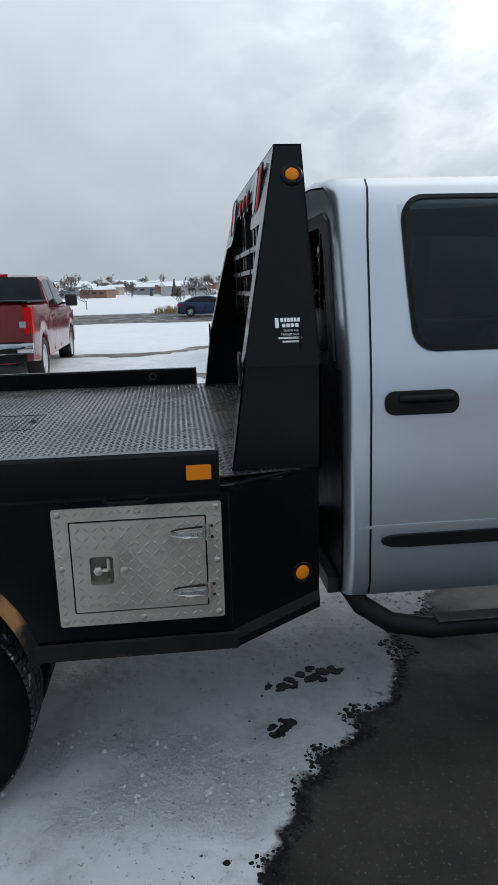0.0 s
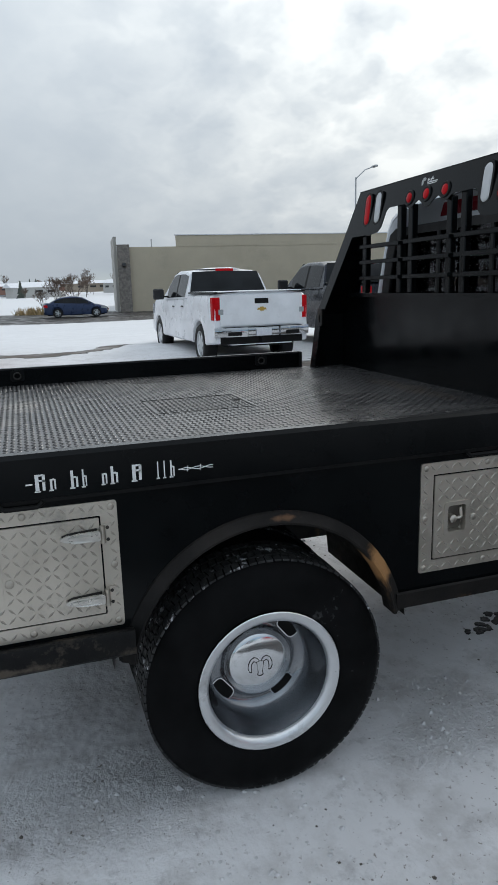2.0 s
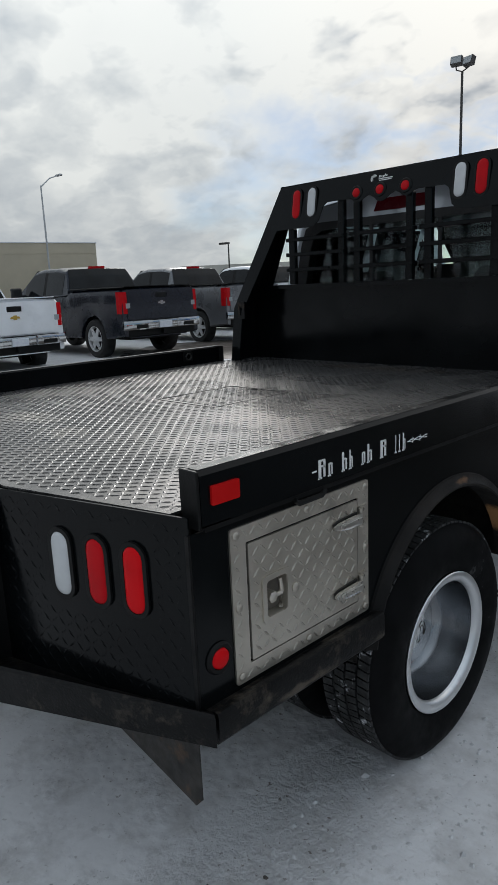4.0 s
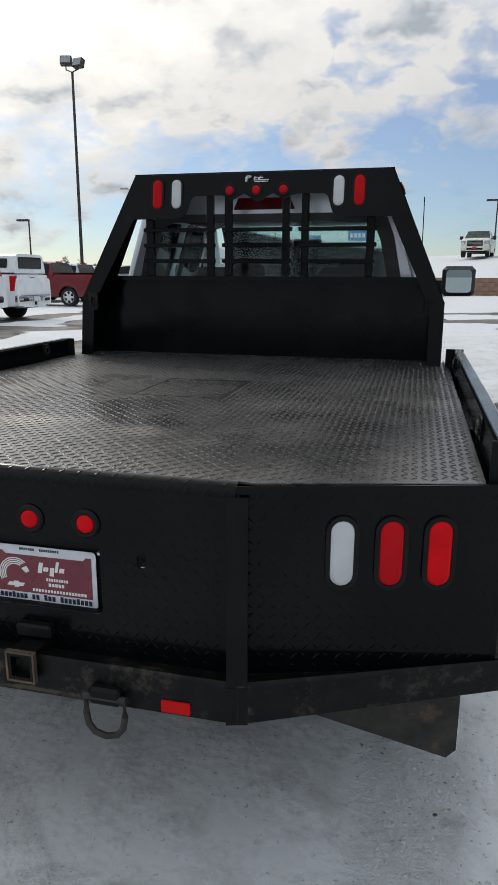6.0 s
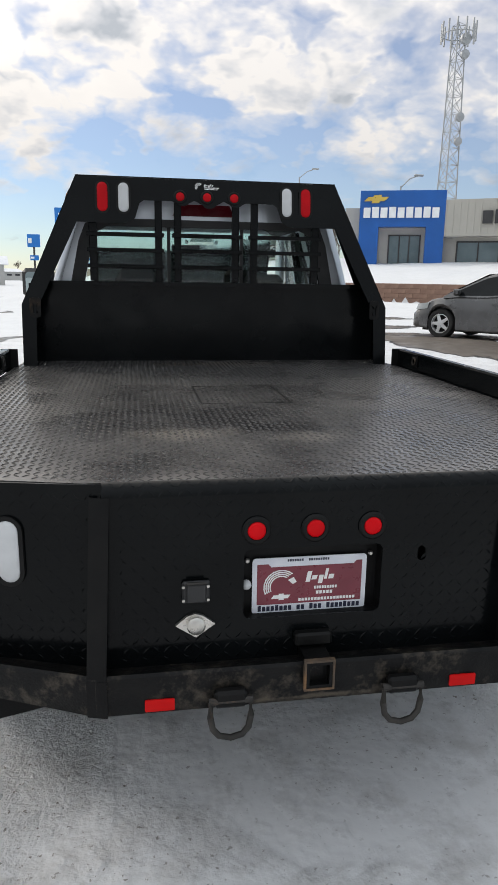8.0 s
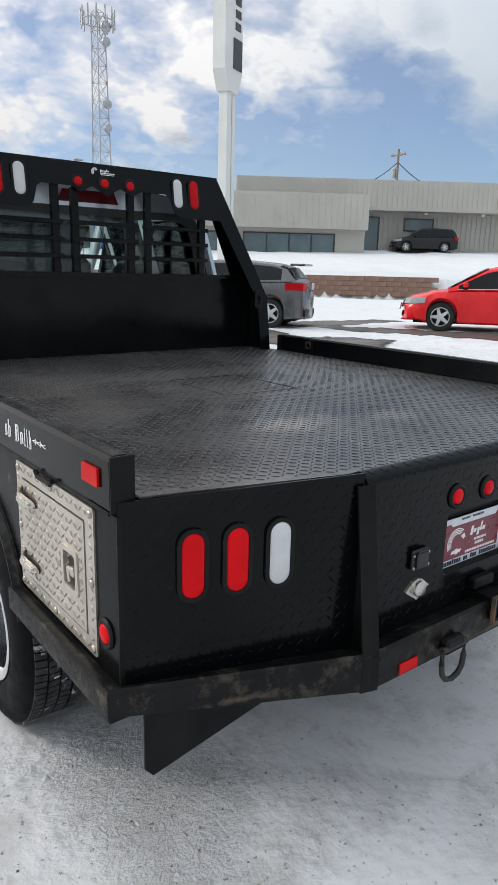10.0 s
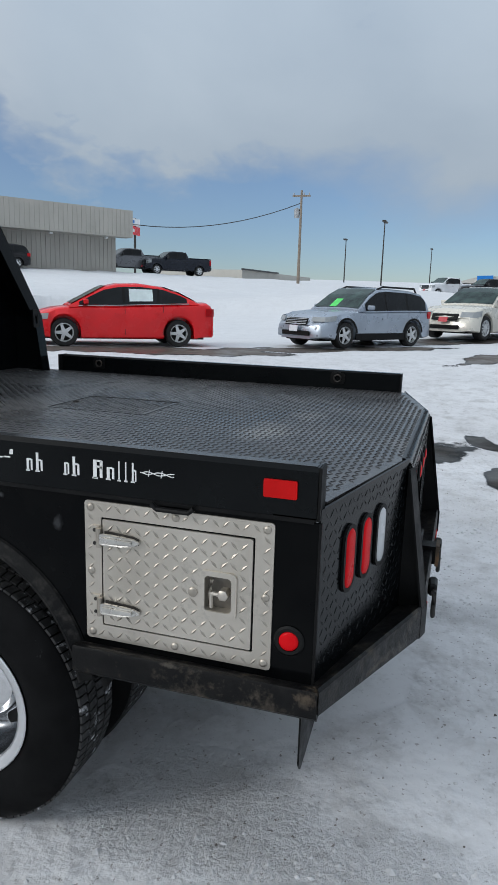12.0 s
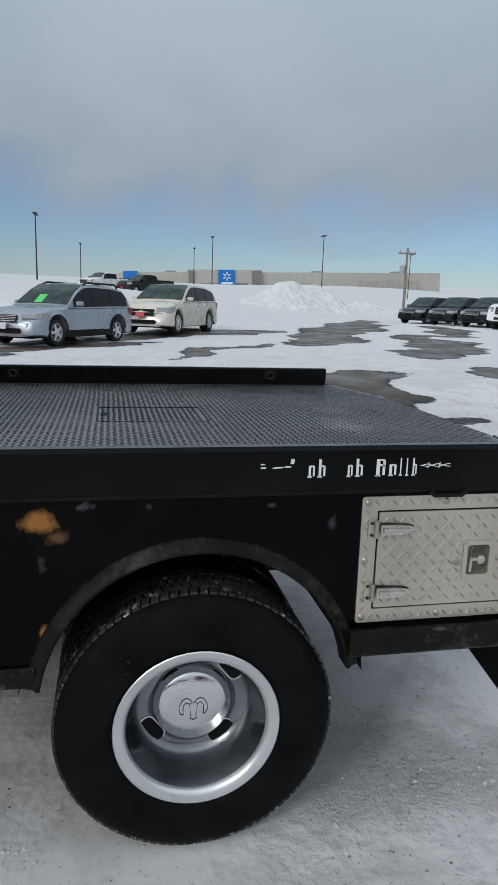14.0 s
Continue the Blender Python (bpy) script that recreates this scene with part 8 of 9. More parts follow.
def ribs(bm, u0, u1, z0, z1, place, pitch=0.4):
    """Standing ribs on a wall between u0 and u1."""
    n = max(1, int((u1 - u0) / pitch))
    for k in range(n):
        u = u0 + (k + 0.5) * (u1 - u0) / n
        for a, b in ((-0.05, 0.0), (0.0, 0.05)):
            pass
        slab([(u - 0.06, z0), (u + 0.06, z0), (u + 0.06, z1), (u - 0.06, z1)], [], 0.045, place, bm)
    return bm


def wall_frame(a, b, z):
    """Frame on a wall from a to b (plan), x along it, y up, z out towards the camera side."""
    d = Vector((b[0] - a[0], b[1] - a[1], 0))
    m = face_frame((a[0], a[1], z), d, (0, 0, 1))
    return m, d.length


def hall(name, label, m, length, depth, height, mat, parapet=0.0):
    h = empty(name, label, "building", m=None)
    P = lambda u, v, w: m @ Vector((u, v, w))
    part("wall", slab([(0, -1.0), (length, -1.0), (length, height), (0, height)], [], 0.25, lambda u, v, q: P(u, v, -0.25 + q)), mat, h)
    part("wall", slab([(-depth, -1.0), (-0.25, -1.0), (-0.25, height), (-depth, height)], [], 0.25, lambda u, v, q: P(q, v, u)), mat, h)
    part("wall", slab([(-depth, -1.0), (-0.25, -1.0), (-0.25, height), (-depth, height)], [], 0.25, lambda u, v, q: P(length - 0.25 + q, v, u)), mat, h)
    part("wall", slab([(0.25, -1.0), (length - 0.25, -1.0), (length - 0.25, height), (0.25, height)], [], 0.25, lambda u, v, q: P(u, v, -depth + q)), mat, h)
    part("roof", slab([(0.26, -depth + 0.26), (length - 0.26, -depth + 0.26), (length - 0.26, -0.26), (0.26, -0.26)], [], 0.15, lambda u, v, q: P(u, height - 0.45 + q, v)), GALV, h)
    return h


def window_on(h, m, u0, v0, u1, v1, panes=2, name="window"):
    P = lambda u, v, w: m @ Vector((u, v, w))
    f = part(name, slab([(u0, v0), (u1, v0), (u1, v1), (u0, v1)], [[(u0 + 0.09, v0 + 0.09), (u1 - 0.09, v0 + 0.09), (u1 - 0.09, v1 - 0.09), (u0 + 0.09, v1 - 0.09)]], 0.08, lambda u, v, q: P(u, v, q + 0.002)), DARK_TRIM, h)
    w = (u1 - u0 - 0.18) / panes
    for k in range(panes):
        a = u0 + 0.09 + k * w
        part("pane", slab([(a, v0 + 0.09), (a + w, v0 + 0.09), (a + w, v1 - 0.09), (a, v1 - 0.09)], [], 0.02, lambda u, v, q: P(u, v, q + 0.006)), SHOP_GLASS, f)
        if k:
            part("mullion", slab([(a - 0.04, v0 + 0.09), (a + 0.04, v0 + 0.09), (a + 0.04, v1 - 0.09), (a - 0.04, v1 - 0.09)], [], 0.05, lambda u, v, q: P(u, v, q + 0.027)), DARK_TRIM, f)
    return f


def letters(h, m, u0, v0, size, n, mat, w=0.6, name="letter_block"):
    """Brand lettering as plain raised blocks."""
    for k in range(n):
        u = u0 + k * size * (w + 0.16)
        top = v0 + size * (1.0 if k % 2 else 0.94)
        part(name, slab([(u, v0), (u + size * w, v0), (u + size * w, top), (u, top)], [], 0.12, lambda a, b, q: m @ Vector((a, b, q + 0.01))), mat, h)


# beige hall with the stone pier, across the highway
m, ln = wall_frame((-56.4, 9.6), (-54.5, 30.0), 0.6)
m_a = m
hall_a = hall("beige_hall", "long beige stucco commercial hall with a stacked-stone corner pier", m, 25.5, 24, 4.55, BEIGE)
part("parapet", slab([(4.3, 4.55), (25.5, 4.55), (25.5, 5.45), (4.3, 5.45)], [], 0.3, lambda u, v, q: m_a @ Vector((u, v, -0.27 + q))), BEIGE, hall_a)
part("parapet_cap", slab([(4.2, 5.45), (25.6, 5.45), (25.6, 5.53), (4.2, 5.53)], [], 0.4, lambda u, v, q: m_a @ Vector((u, v, -0.32 + q))), SNOW_CAP, hall_a)
pier = part("stone_pier", slab([(-0.7, -1), (0.32, -1), (0.32, 4.75), (-0.7, 4.75)], [], 0.5, lambda u, v, q: m_a @ Vector((u, v, -0.2 + q))), STONE, hall_a, "grey stacked-stone corner pier")
part("wall_lantern", boxes((-0.15, -0.15, -0.3, 0.15, 0.15, 0.3), bevel=0.05), DARK_TRIM, hall_a).matrix_world = m_a @ Matrix.Translation((-0.2, 3.1, 0.45))
part("fin", slab([(-0.95, -1), (-0.72, -1), (-0.72, 5.4), (-0.95, 5.4)], [], 6.0, lambda u, v, q: m_a @ Vector((u, v, -6 + q))), SIDING_DARK, hall_a)
part("roof_pipe", sweep(bmesh.new(), [m_a @ Vector((2.4, 4.3, -2)), m_a @ Vector((2.4, 5.3, -2))], 0.05, 8), GALV, hall_a)

# blue showroom entrance
m_b, ln = wall_frame((14.7, 44.1), (20.3, 41.9), 2.4)
blue = hall("blue_showroom_entrance", "blue-clad showroom entrance with a recessed glazed door", m_b, 5.2, 8, 4.95, BRAND_BLUE)
part("recess_back", slab([(1.15, -0.5), (4.15, -0.5), (4.15, 2.75), (1.15, 2.75)], [], 0.03, lambda u, v, q: m_b @ Vector((u, v, 0.004 + q))), SIDING, blue)
window_on(blue, m_b @ Matrix.Translation((0, 0, 0.035)), 1.8, -0.3, 3.9, 2.3, 3, "entrance_door")
part("portal", slab([(-0.1, -0.6), (1.15, -0.6), (1.15, 2.75), (4.15, 2.75), (4.15, -0.6), (5.3, -0.6), (5.3, 4.98), (-0.1, 4.98)], [], 0.9, lambda u, v, q: m_b @ Vector((u, v, 0.005 + q))), BRAND_BLUE, blue)
m_b2 = m_b @ Matrix.Translation((0, 0, 0.905))
letters(blue, m_b2, 0.15, 3.30, 0.66, 9, SIGN_WHITE, 0.66)
part("gold_emblem", slab([(0.15, 4.32), (0.42, 4.58), (0.72, 4.58), (0.78, 4.70), (1.25, 4.70), (1.25, 4.58), (1.72, 4.58), (1.45, 4.32), (1.15, 4.32), (1.10, 4.20), (0.62, 4.20), (0.66, 4.32)], [], 0.08, lambda u, v, q: m_b2 @ Vector((u, v, q + 0.004))), GOLD, blue)
m_b3, _ = wall_frame((13.75, 44.75), (14.6, 44.4), 2.4)
part("side_annex", slab([(0, 1.85), (0.92, 1.85), (0.92, 4.05), (0, 4.05)], [], 3.0, lambda u, v, q: m_b3 @ Vector((u, v, -3.3 + q))), SIDING, blue)

# tan showroom wing
m_c, ln_c = wall_frame((19.6, 42.3), (34.0, 32.8), 2.55)
wing = hall("tan_showroom", "tan metal-clad showroom with a deep fascia and shop windows", m_c, ln_c, 14, 4.2, SIDING)
part("fascia", slab([(0, 2.0), (ln_c, 2.0), (ln_c, 4.25), (0, 4.25)], [], 0.9, lambda u, v, q: m_c @ Vector((u, v, 0.003 + q))), SIDING, wing)
part("fascia_rib", ribs(bmesh.new(), 0.1, ln_c - 0.1, 2.05, 4.2, lambda u, v, q: m_c @ Vector((u, v, 0.904 + q)), 0.42), SIDING, wing)
letters(wing, m_c @ Matrix.Translation((0, 0, 0.955)), 2.6, 2.75, 0.82, 5, DARK_TRIM, 0.72)
for u0, u1, n in ((1.0, 7.6, 5), (8.9, 15.2, 4)):
    window_on(wing, m_c, u0, 0.0, u1, 1.75, n, "shop_window")

# metal hall with the brown SUV before it
m_d, ln_d = wall_frame((29.0, 40.3), (48.0, 27.16), 3.35)
hall_d = hall("metal_hall", "tan ribbed metal hall with an overhanging fascia", m_d, ln_d, 12, 4.75, SIDING_DARK)
part("fascia", slab([(-0.4, 2.75), (ln_d + 0.9, 2.75), (ln_d + 0.9, 4.80), (-0.4, 4.80)], [], 1.2, lambda u, v, q: m_d @ Vector((u, v, 0.003 + q))), SIDING, hall_d)
part("fascia_rib", ribs(bmesh.new(), -0.3, ln_d + 0.8, 2.8, 4.76, lambda u, v, q: m_d @ Vector((u, v, 1.206 + q)), 0.36), SIDING, hall_d)
part("wall_rib", ribs(bmesh.new(), 0.1, ln_d - 0.1, -0.8, 2.7, lambda u, v, q: m_d @ Vector((u, v, 0.004 + q)), 0.36), SIDING_DARK, hall_d)
m_d2 = m_d @ Matrix.Translation((0, 0, 0.055))
window_on(hall_d, m_d2, 7.3, -0.3, 10.1, 2.4, 2, "shop_door")
window_on(hall_d, m_d2, 11.9, 1.45, 14.1, 2.35, 1)
window_on(hall_d, m_d2, 1.4, -0.3, 6.0, 2.4, 3, "shop_window")
for u in (7, 13.3, 17.5, 22):
    part("soffit_lamp", boxes((-0.12, -0.1, -0.12, 0.12, 0.05, 0.12), bevel=0.03), SIGN_WHITE, hall_d).matrix_world = m_d @ Matrix.Translation((u, 2.68, 0.6))

# supermarket far across the lots
m_w, ln_w = wall_frame((173.0, 12.0), (186.0, -96.0), 5.6)
m_w = m_w @ Matrix.Translation((0, -2.0, 0)) @ Matrix.Rotation(0.039, 4, "Z")
market = hall("supermarket", "long low tan supermarket with a blue entrance sign", m_w @ Matrix.Translation((14.2, 0, 0)), ln_w - 17.4, 60, 4.3, SIDING)
u_e = 30.4
part("entrance_block", slab([(u_e, -1), (u_e + 20, -1), (u_e + 20, 4.9), (u_e, 4.9)], [], 1.0, lambda u, v, q: m_w @ Vector((u, v, 0.01 + q))), SIDING, market)
part("dark_end", slab([(u_e + 17.2, -1), (u_e + 19.9, -1), (u_e + 19.9, 4.6), (u_e + 17.2, 4.6)], [], 0.2, lambda u, v, q: m_w @ Vector((u, v, 1.02 + q))), STONE, market)
part("dark_end", slab([(u_e + 0.1, -1), (u_e + 1.8, -1), (u_e + 1.8, 4.6), (u_e + 0.1, 4.6)], [], 0.2, lambda u, v, q: m_w @ Vector((u, v, 1.02 + q))), STONE, market)
part("glazing", slab([(u_e + 3, -0.8), (u_e + 16, -0.8), (u_e + 16, 1.4), (u_e + 3, 1.4)], [], 0.2, lambda u, v, q: m_w @ Vector((u, v, 1.02 + q))), SHOP_GLASS, market)
sg_ = part("blue_sign", slab([(u_e + 8.0, 0.8), (u_e + 12.4, 0.8), (u_e + 12.4, 4.85), (u_e + 8.0, 4.85)], [], 0.3, lambda u, v, q: m_w @ Vector((u, v, 1.24 + q))), SIGN_BLUE, market, "square blue sign panel")
bm = bmesh.new()
for k in range(6):
    a = radians(90 + 60 * k)
    cx, cy = u_e + 10.2 + 0.75 * math.cos(a), 3.2 + 0.75 * math.sin(a)
    dx, dy = math.cos(a), math.sin(a)
    slab([(cx - dx * 0.4 - dy * 0.13, cy - dy * 0.4 + dx * 0.13), (cx - dx * 0.4 + dy * 0.13, cy - dy * 0.4 - dx * 0.13), (cx + dx * 0.4 + dy * 0.13, cy + dy * 0.4 - dx * 0.13), (cx + dx * 0.4 - dy * 0.13, cy + dy * 0.4 + dx * 0.13)], [], 0.1, lambda u, v, q: m_w @ Vector((u, v, 1.55 + q)), bm)
part("spark_shape", bm, SIGN_WHITE, sg_)
part("sign_bar", slab([(u_e + 8.7, 1.3), (u_e + 11.7, 1.3), (u_e + 11.7, 1.75), (u_e + 8.7, 1.75)], [], 0.1, lambda u, v, q: m_w @ Vector((u, v, 1.55 + q))), SIGN_WHITE, sg_)
part("blue_canopy", slab([(14.0, 2.4), (17.6, 2.4), (17.6, 4.5), (14.0, 4.5)], [], 0.8, lambda u, v, q: m_w @ Vector((u, v, 0.01 + q))), SIGN_BLUE, market)
for u in (27, 44, 70, 96):
    part("roof_unit", slab([(u, 4.2), (u + 2.6, 4.2), (u + 2.6, 5.0), (u, 5.0)], [], 2.0, lambda a, b, q: m_w @ Vector((a, b, -12 + q))), GALV, market)
fence = empty("plant_fence", "pale slatted fence enclosure beside the supermarket", "fence")
for k in range(26):
    part("slat", slab([(76 + k * 0.75, -1.2), (76.5 + k * 0.75, -1.2), (76.5 + k * 0.75, 2.0), (76 + k * 0.75, 2.0)], [], 0.15, lambda u, v, q: m_w @ Vector((u, v, 6 + q))), SIDING_DARK, fence)
m_e, _ = wall_frame((100, 33.5), (131, 29.5), 3.2)
store = hall("low_store", "low white metal store behind the terrace", m_e, 31, 16, 2.8, SIDING)
part("band", slab([(-0.2, 2.8), (14, 2.8), (14, 3.0), (-0.2, 3.0)], [], 0.4, lambda u, v, q: m_e @ Vector((u, v, 0.01 + q))), DARK_TRIM, store)
for u in (18, 23):
    part("roof_unit", slab([(u, 2.8), (u + 1.6, 2.8), (u + 1.6, 3.5), (u, 3.5)], [], 1.5, lambda a, b, q: m_e @ Vector((a, b, -6 + q))), GALV, store)

m_f, ln_f = wall_frame((-68, 56), (-49, 74), 0.4)
hall("far_hall", "long low hall behind the row of pickups", m_f, ln_f, 14, 4.0, SIDING)


# retaining wall of brown blocks
wall_ob = empty("retaining_wall", "low retaining wall of brown split blocks below the terrace", "wall", kind="structure")
along = Vector((WALL_N.y, -WALL_N.x))
block_me = mesh_of("block", box(bmesh.new(), 0, 0, 0, 0.604, 0.34, 0.197, 0.010), BLOCK)
for row in range(4):
    for k in range(44):
        p = Vector((6.5, 30.0)) + along * (-7.0 + 0.61 * k + (0.3 if row % 2 else 0)) - WALL_N * 0.30
        zb = ground_z(p.x - WALL_N.x * 0.6, p.y - WALL_N.y * 0.6)
        if 0.75 + row * 0.2 > 1.62:
            continue
        o = new("block", block_me)
        o.parent = wall_ob
        o.matrix_world = Matrix.Translation((p.x, p.y, 0.80 + row * 0.2)) @ Euler((0, 0, math.atan2(along.y, along.x))).to_matrix().to_4x4()


def flood_pole(x, y, h):
    z = ground_z(x, y)
    o = empty("flood_light_pole", "tall bronze pole with two square floodlights", "light pole", "lot lights", Matrix.Translation((x, y, z)))
    part("pole", sweep(bmesh.new(), [(0, 0, -0.2), (0, 0, h - 0.5)], 0.11, 10, 0.07), POLE, o, smooth=60)
    part("base", lathe(bmesh.new(), [(0.28, -0.2), (0.28, 0.7), (0.0, 0.7)], Matrix.Identity(4), 14), GALV, o)
    part("yoke", sweep(bmesh.new(), [(-0.42, 0, h + 0.05), (-0.38, 0, h - 0.35), (0, 0, h - 0.5), (0.38, 0, h - 0.35), (0.42, 0, h + 0.05)], 0.04, 6), POLE, o)
    for sx, t in ((-0.36, 14), (0.42, -12)):
        f = part("floodlight", box(bmesh.new(), -0.34, -0.18, -0.26, 0.34, 0.18, 0.26, 0.05), POLE, o)
        f.matrix_local = Matrix.Translation((sx, 0, h + 0.12 if sx < 0 else h - 0.05)) @ Euler((radians(-18), 0, radians(t))).to_matrix().to_4x4()
        part("lens", boxes((-0.28, -0.19, -0.2, 0.28, -0.182, 0.2)), LAMP_CLEAR, f)


def street_lamp(x, y, h, arm, mat=None, heads=1):
    z = ground_z(x, y)
    o = empty("street_lamp", "tall slim street lamp with a level head", "street lamp", "street lamps", Matrix.Translation((x, y, z)))
    part("pole", sweep(bmesh.new(), [(0, 0, -0.3), (0, 0, h)], 0.085, 8, 0.055), mat or POLE, o, smooth=60)
    if arm:
        d = Vector(arm)
        part("arm", sweep(bmesh.new(), [(0, 0, h - 0.1), (d.x * 0.5, d.y * 0.5, h + 0.55), (d.x, d.y, h + 0.8)], 0.045, 6), mat or POLE, o)
        part("lamp_head", box(bmesh.new(), d.x - 0.35, d.y - 0.14, h + 0.74, d.x + 0.35, d.y + 0.14, h + 0.88, 0.05), mat or POLE, o)
    else:
        for k in range(heads):
            part("lamp_head", box(bmesh.new(), -0.75 + 1.0 * k - 0.25 * (heads == 1), -0.2, h - 0.02, 0.05 + 1.0 * k - 0.25 * (heads == 1) + 0.2, 0.2, h + 0.14, 0.03), mat or POLE, o)
    return o


flood_pole(-19.5, 38.6, 13.4)
street_lamp(-20.4, 54.7, 7.5, (-2.7, -1.0), GALV)
street_lamp(-17, 86, 10.3, None, None, 2)
street_lamp(-35.9, 45.8, 4.45, None)
street_lamp(-29.8, 50.0, 5.75, None)
street_lamp(-41.7, 40.2, 5.3, None)
street_lamp(86, 15.2, 5.2, None)
street_lamp(71.7, 8.8, 6.5, None, None, 2)
street_lamp(112, 6.0, 5.4, None)
street_lamp(102, -31, 8.6, None, None, 2)
street_lamp(118, -16, 8.0, None, None, 2)
street_lamp(128, -14, 6.4, None)
street_lamp(112, -50, 7.5, None)
street_lamp(84, -66, 8.5, None, None, 2)
street_lamp(7.5, 68, 4.9, None)
street_lamp(16, 68, 8.0, (1.6, 0), GALV)
street_lamp(19, 48.5, 5.2, (1.4, 0.2), GALV)
street_lamp(-45.8, 25.6, 9.6, (0.1, 1.5), GALV)


def utility_pole(x, y, h):
    z = ground_z(x, y)
    o = empty("utility_pole", "weathered wooden utility pole with cross-arm and transformer", "utility pole", "utility poles", Matrix.Translation((x, y, z)))
    part("pole", sweep(bmesh.new(), [(0, 0, -0.4), (0, 0, h)], 0.14, 10, 0.09), WOOD, o, smooth=60)
    part("cross_arm", boxes((-0.07, -0.75, h - 0.5, 0.07, 0.75, h - 0.38)), WOOD, o)
    part("transformer", lathe(bmesh.new(), [(0, h - 2.2), (0.22, h - 2.2), (0.24, h - 1.5), (0.12, h - 1.4), (0, h - 1.4)], Matrix.Translation((0.0, 0.34, 0)), 12), GALV, o, smooth=40)
    for q in (-0.65, -0.2, 0.65):
        part("insulator", lathe(bmesh.new(), [(0.05, h - 0.38), (0.06, h - 0.25), (0.0, h - 0.15)], Matrix.Translation((0, q, 0)), 8), GALV, o)
    return Vector((x, y, z + h - 1.0))


up_a = utility_pole(55.6, 13.9, 7.5)
utility_pole(52.0, -22.8, 5.6)
up_c = utility_pole(44.5, 39.5, 8.2)


def cable(a, b, sag):
    pts = [a + (b - a) * t - Vector((0, 0, sag * 4 * t * (1 - t))) for t in np.linspace(0, 1, 14)]
    solid("overhead_cable", sweep(bmesh.new(), pts, 0.035, 5), DARK_TRIM, "black overhead cable sagging between poles", "cable", "overhead cables")


cable(up_a, m_d @ Vector((ln_d, 4.3, -2)), 1.2)
cable(up_c, m_d @ Vector((ln_d - 6, 4.75, -6)), 0.4)
cable(up_c, m_d @ Vector((8, 4.75, -6)), 0.5)


def pylon_sign(x, y, h, turn):
    z = ground_z(x, y)
    o = empty("pylon_sign", "tall pale pylon sign with a dark lettered panel", "sign", "", Matrix.Translation((x, y, z)) @ Euler((0, 0, radians(turn))).to_matrix().to_4x4())
    part("column", boxes((-0.36, -0.22, -0.4, 0.02, 0.22, h * 0.62), bevel=0.03), PYLON, o)
    part("column", boxes((0.10, -0.22, -0.4, 0.36, 0.22, h * 0.62), bevel=0.03), PYLON, o)
    bm = loft(bmesh.new(), [[(-w, -0.3, zz), (w, -0.3, zz), (w, 0.3, zz), (-w, 0.3, zz)] for w, zz in ((0.42, h * 0.56), (0.75, h * 0.62), (0.75, h), )])
    part("cabinet", bm, PYLON, o)
    for sg in (-1, 1):
        part("sign_panel", boxes((-0.05, min(sg * 0.304, sg * 0.33), h * 0.63, 0.70, max(sg * 0.304, sg * 0.33), h * 0.72)), DARK_TRIM, o)
        for k in range(6):
            part("letter_block", boxes((0.10, min(sg * 0.304, sg * 0.32), h * (0.745 + 0.036 * k), 0.58, max(sg * 0.304, sg * 0.32), h * (0.768 + 0.036 * k))), DARK_TRIM, o)
    part("base_snow", lathe(bmesh.new(), [(1.5, -0.3), (1.1, 0.15), (0.5, 0.35), (0, 0.4)], Matrix.Identity(4), 16), SNOW_CAP, o, smooth=60)


pylon_sign(16.9, 25.2, 13.2, 25)


def road_sign(x, y, h, rows, label):
    z = ground_z(x, y)
    o = empty("roadside_sign", label, "sign", "roadside signs", Matrix.Translation((x, y, z)))
    part("post", sweep(bmesh.new(), [(0, 0, -0.3), (0, 0, h)], 0.12, 8), POLE, o)
    for zc, w, hh, mt in rows:
        p = part("panel", boxes((-w, -0.12, zc - hh, w, 0.12, zc + hh), bevel=0.03), mt, o)
        for k in range(int(w * 2.2)):
            part("letter_block", boxes((-w * 0.85 + k * 0.62, -0.14, zc - hh * 0.4, -w * 0.85 + k * 0.62 + 0.42, -0.122, zc + hh * 0.4)), SIGN_WHITE if mt is not SIGN_WHITE else SIGN_BLUE, p)


road_sign(-8.2, 108.2, 11.0, ((9.9, 3.5, 1.25, SIGN_BLUE), (7.2, 1.9, 0.8, SIGN_BLUE)), "tall blue roadside sign with plain white blocks")
road_sign(-7.6, 128.4, 6.2, ((5.4, 2.0, 0.75, SIGN_WHITE), (3.7, 1.6, 0.6, SIGN_BLUE)), "small white and blue roadside sign")
road_sign(-43.9, 64.7, 5.4, ((5.1, 1.15, 0.45, SIGN_WHITE), (4.3, 1.15, 0.32, CAR_WINE)), "white and dark red roadside sign")
road_sign(-12.2, 87.6, 6.3, ((5.6, 0.75, 0.75, SIGN_BLUE), (3.6, 0.5, 0.3, SIGN_BLUE)), "small blue roadside sign")
road_sign(60.0, 31.5, 5.4, ((5.0, 0.9, 0.35, SIGN_WHITE), (4.2, 0.9, 0.4, CAR_RED)), "red and white sign on a post")


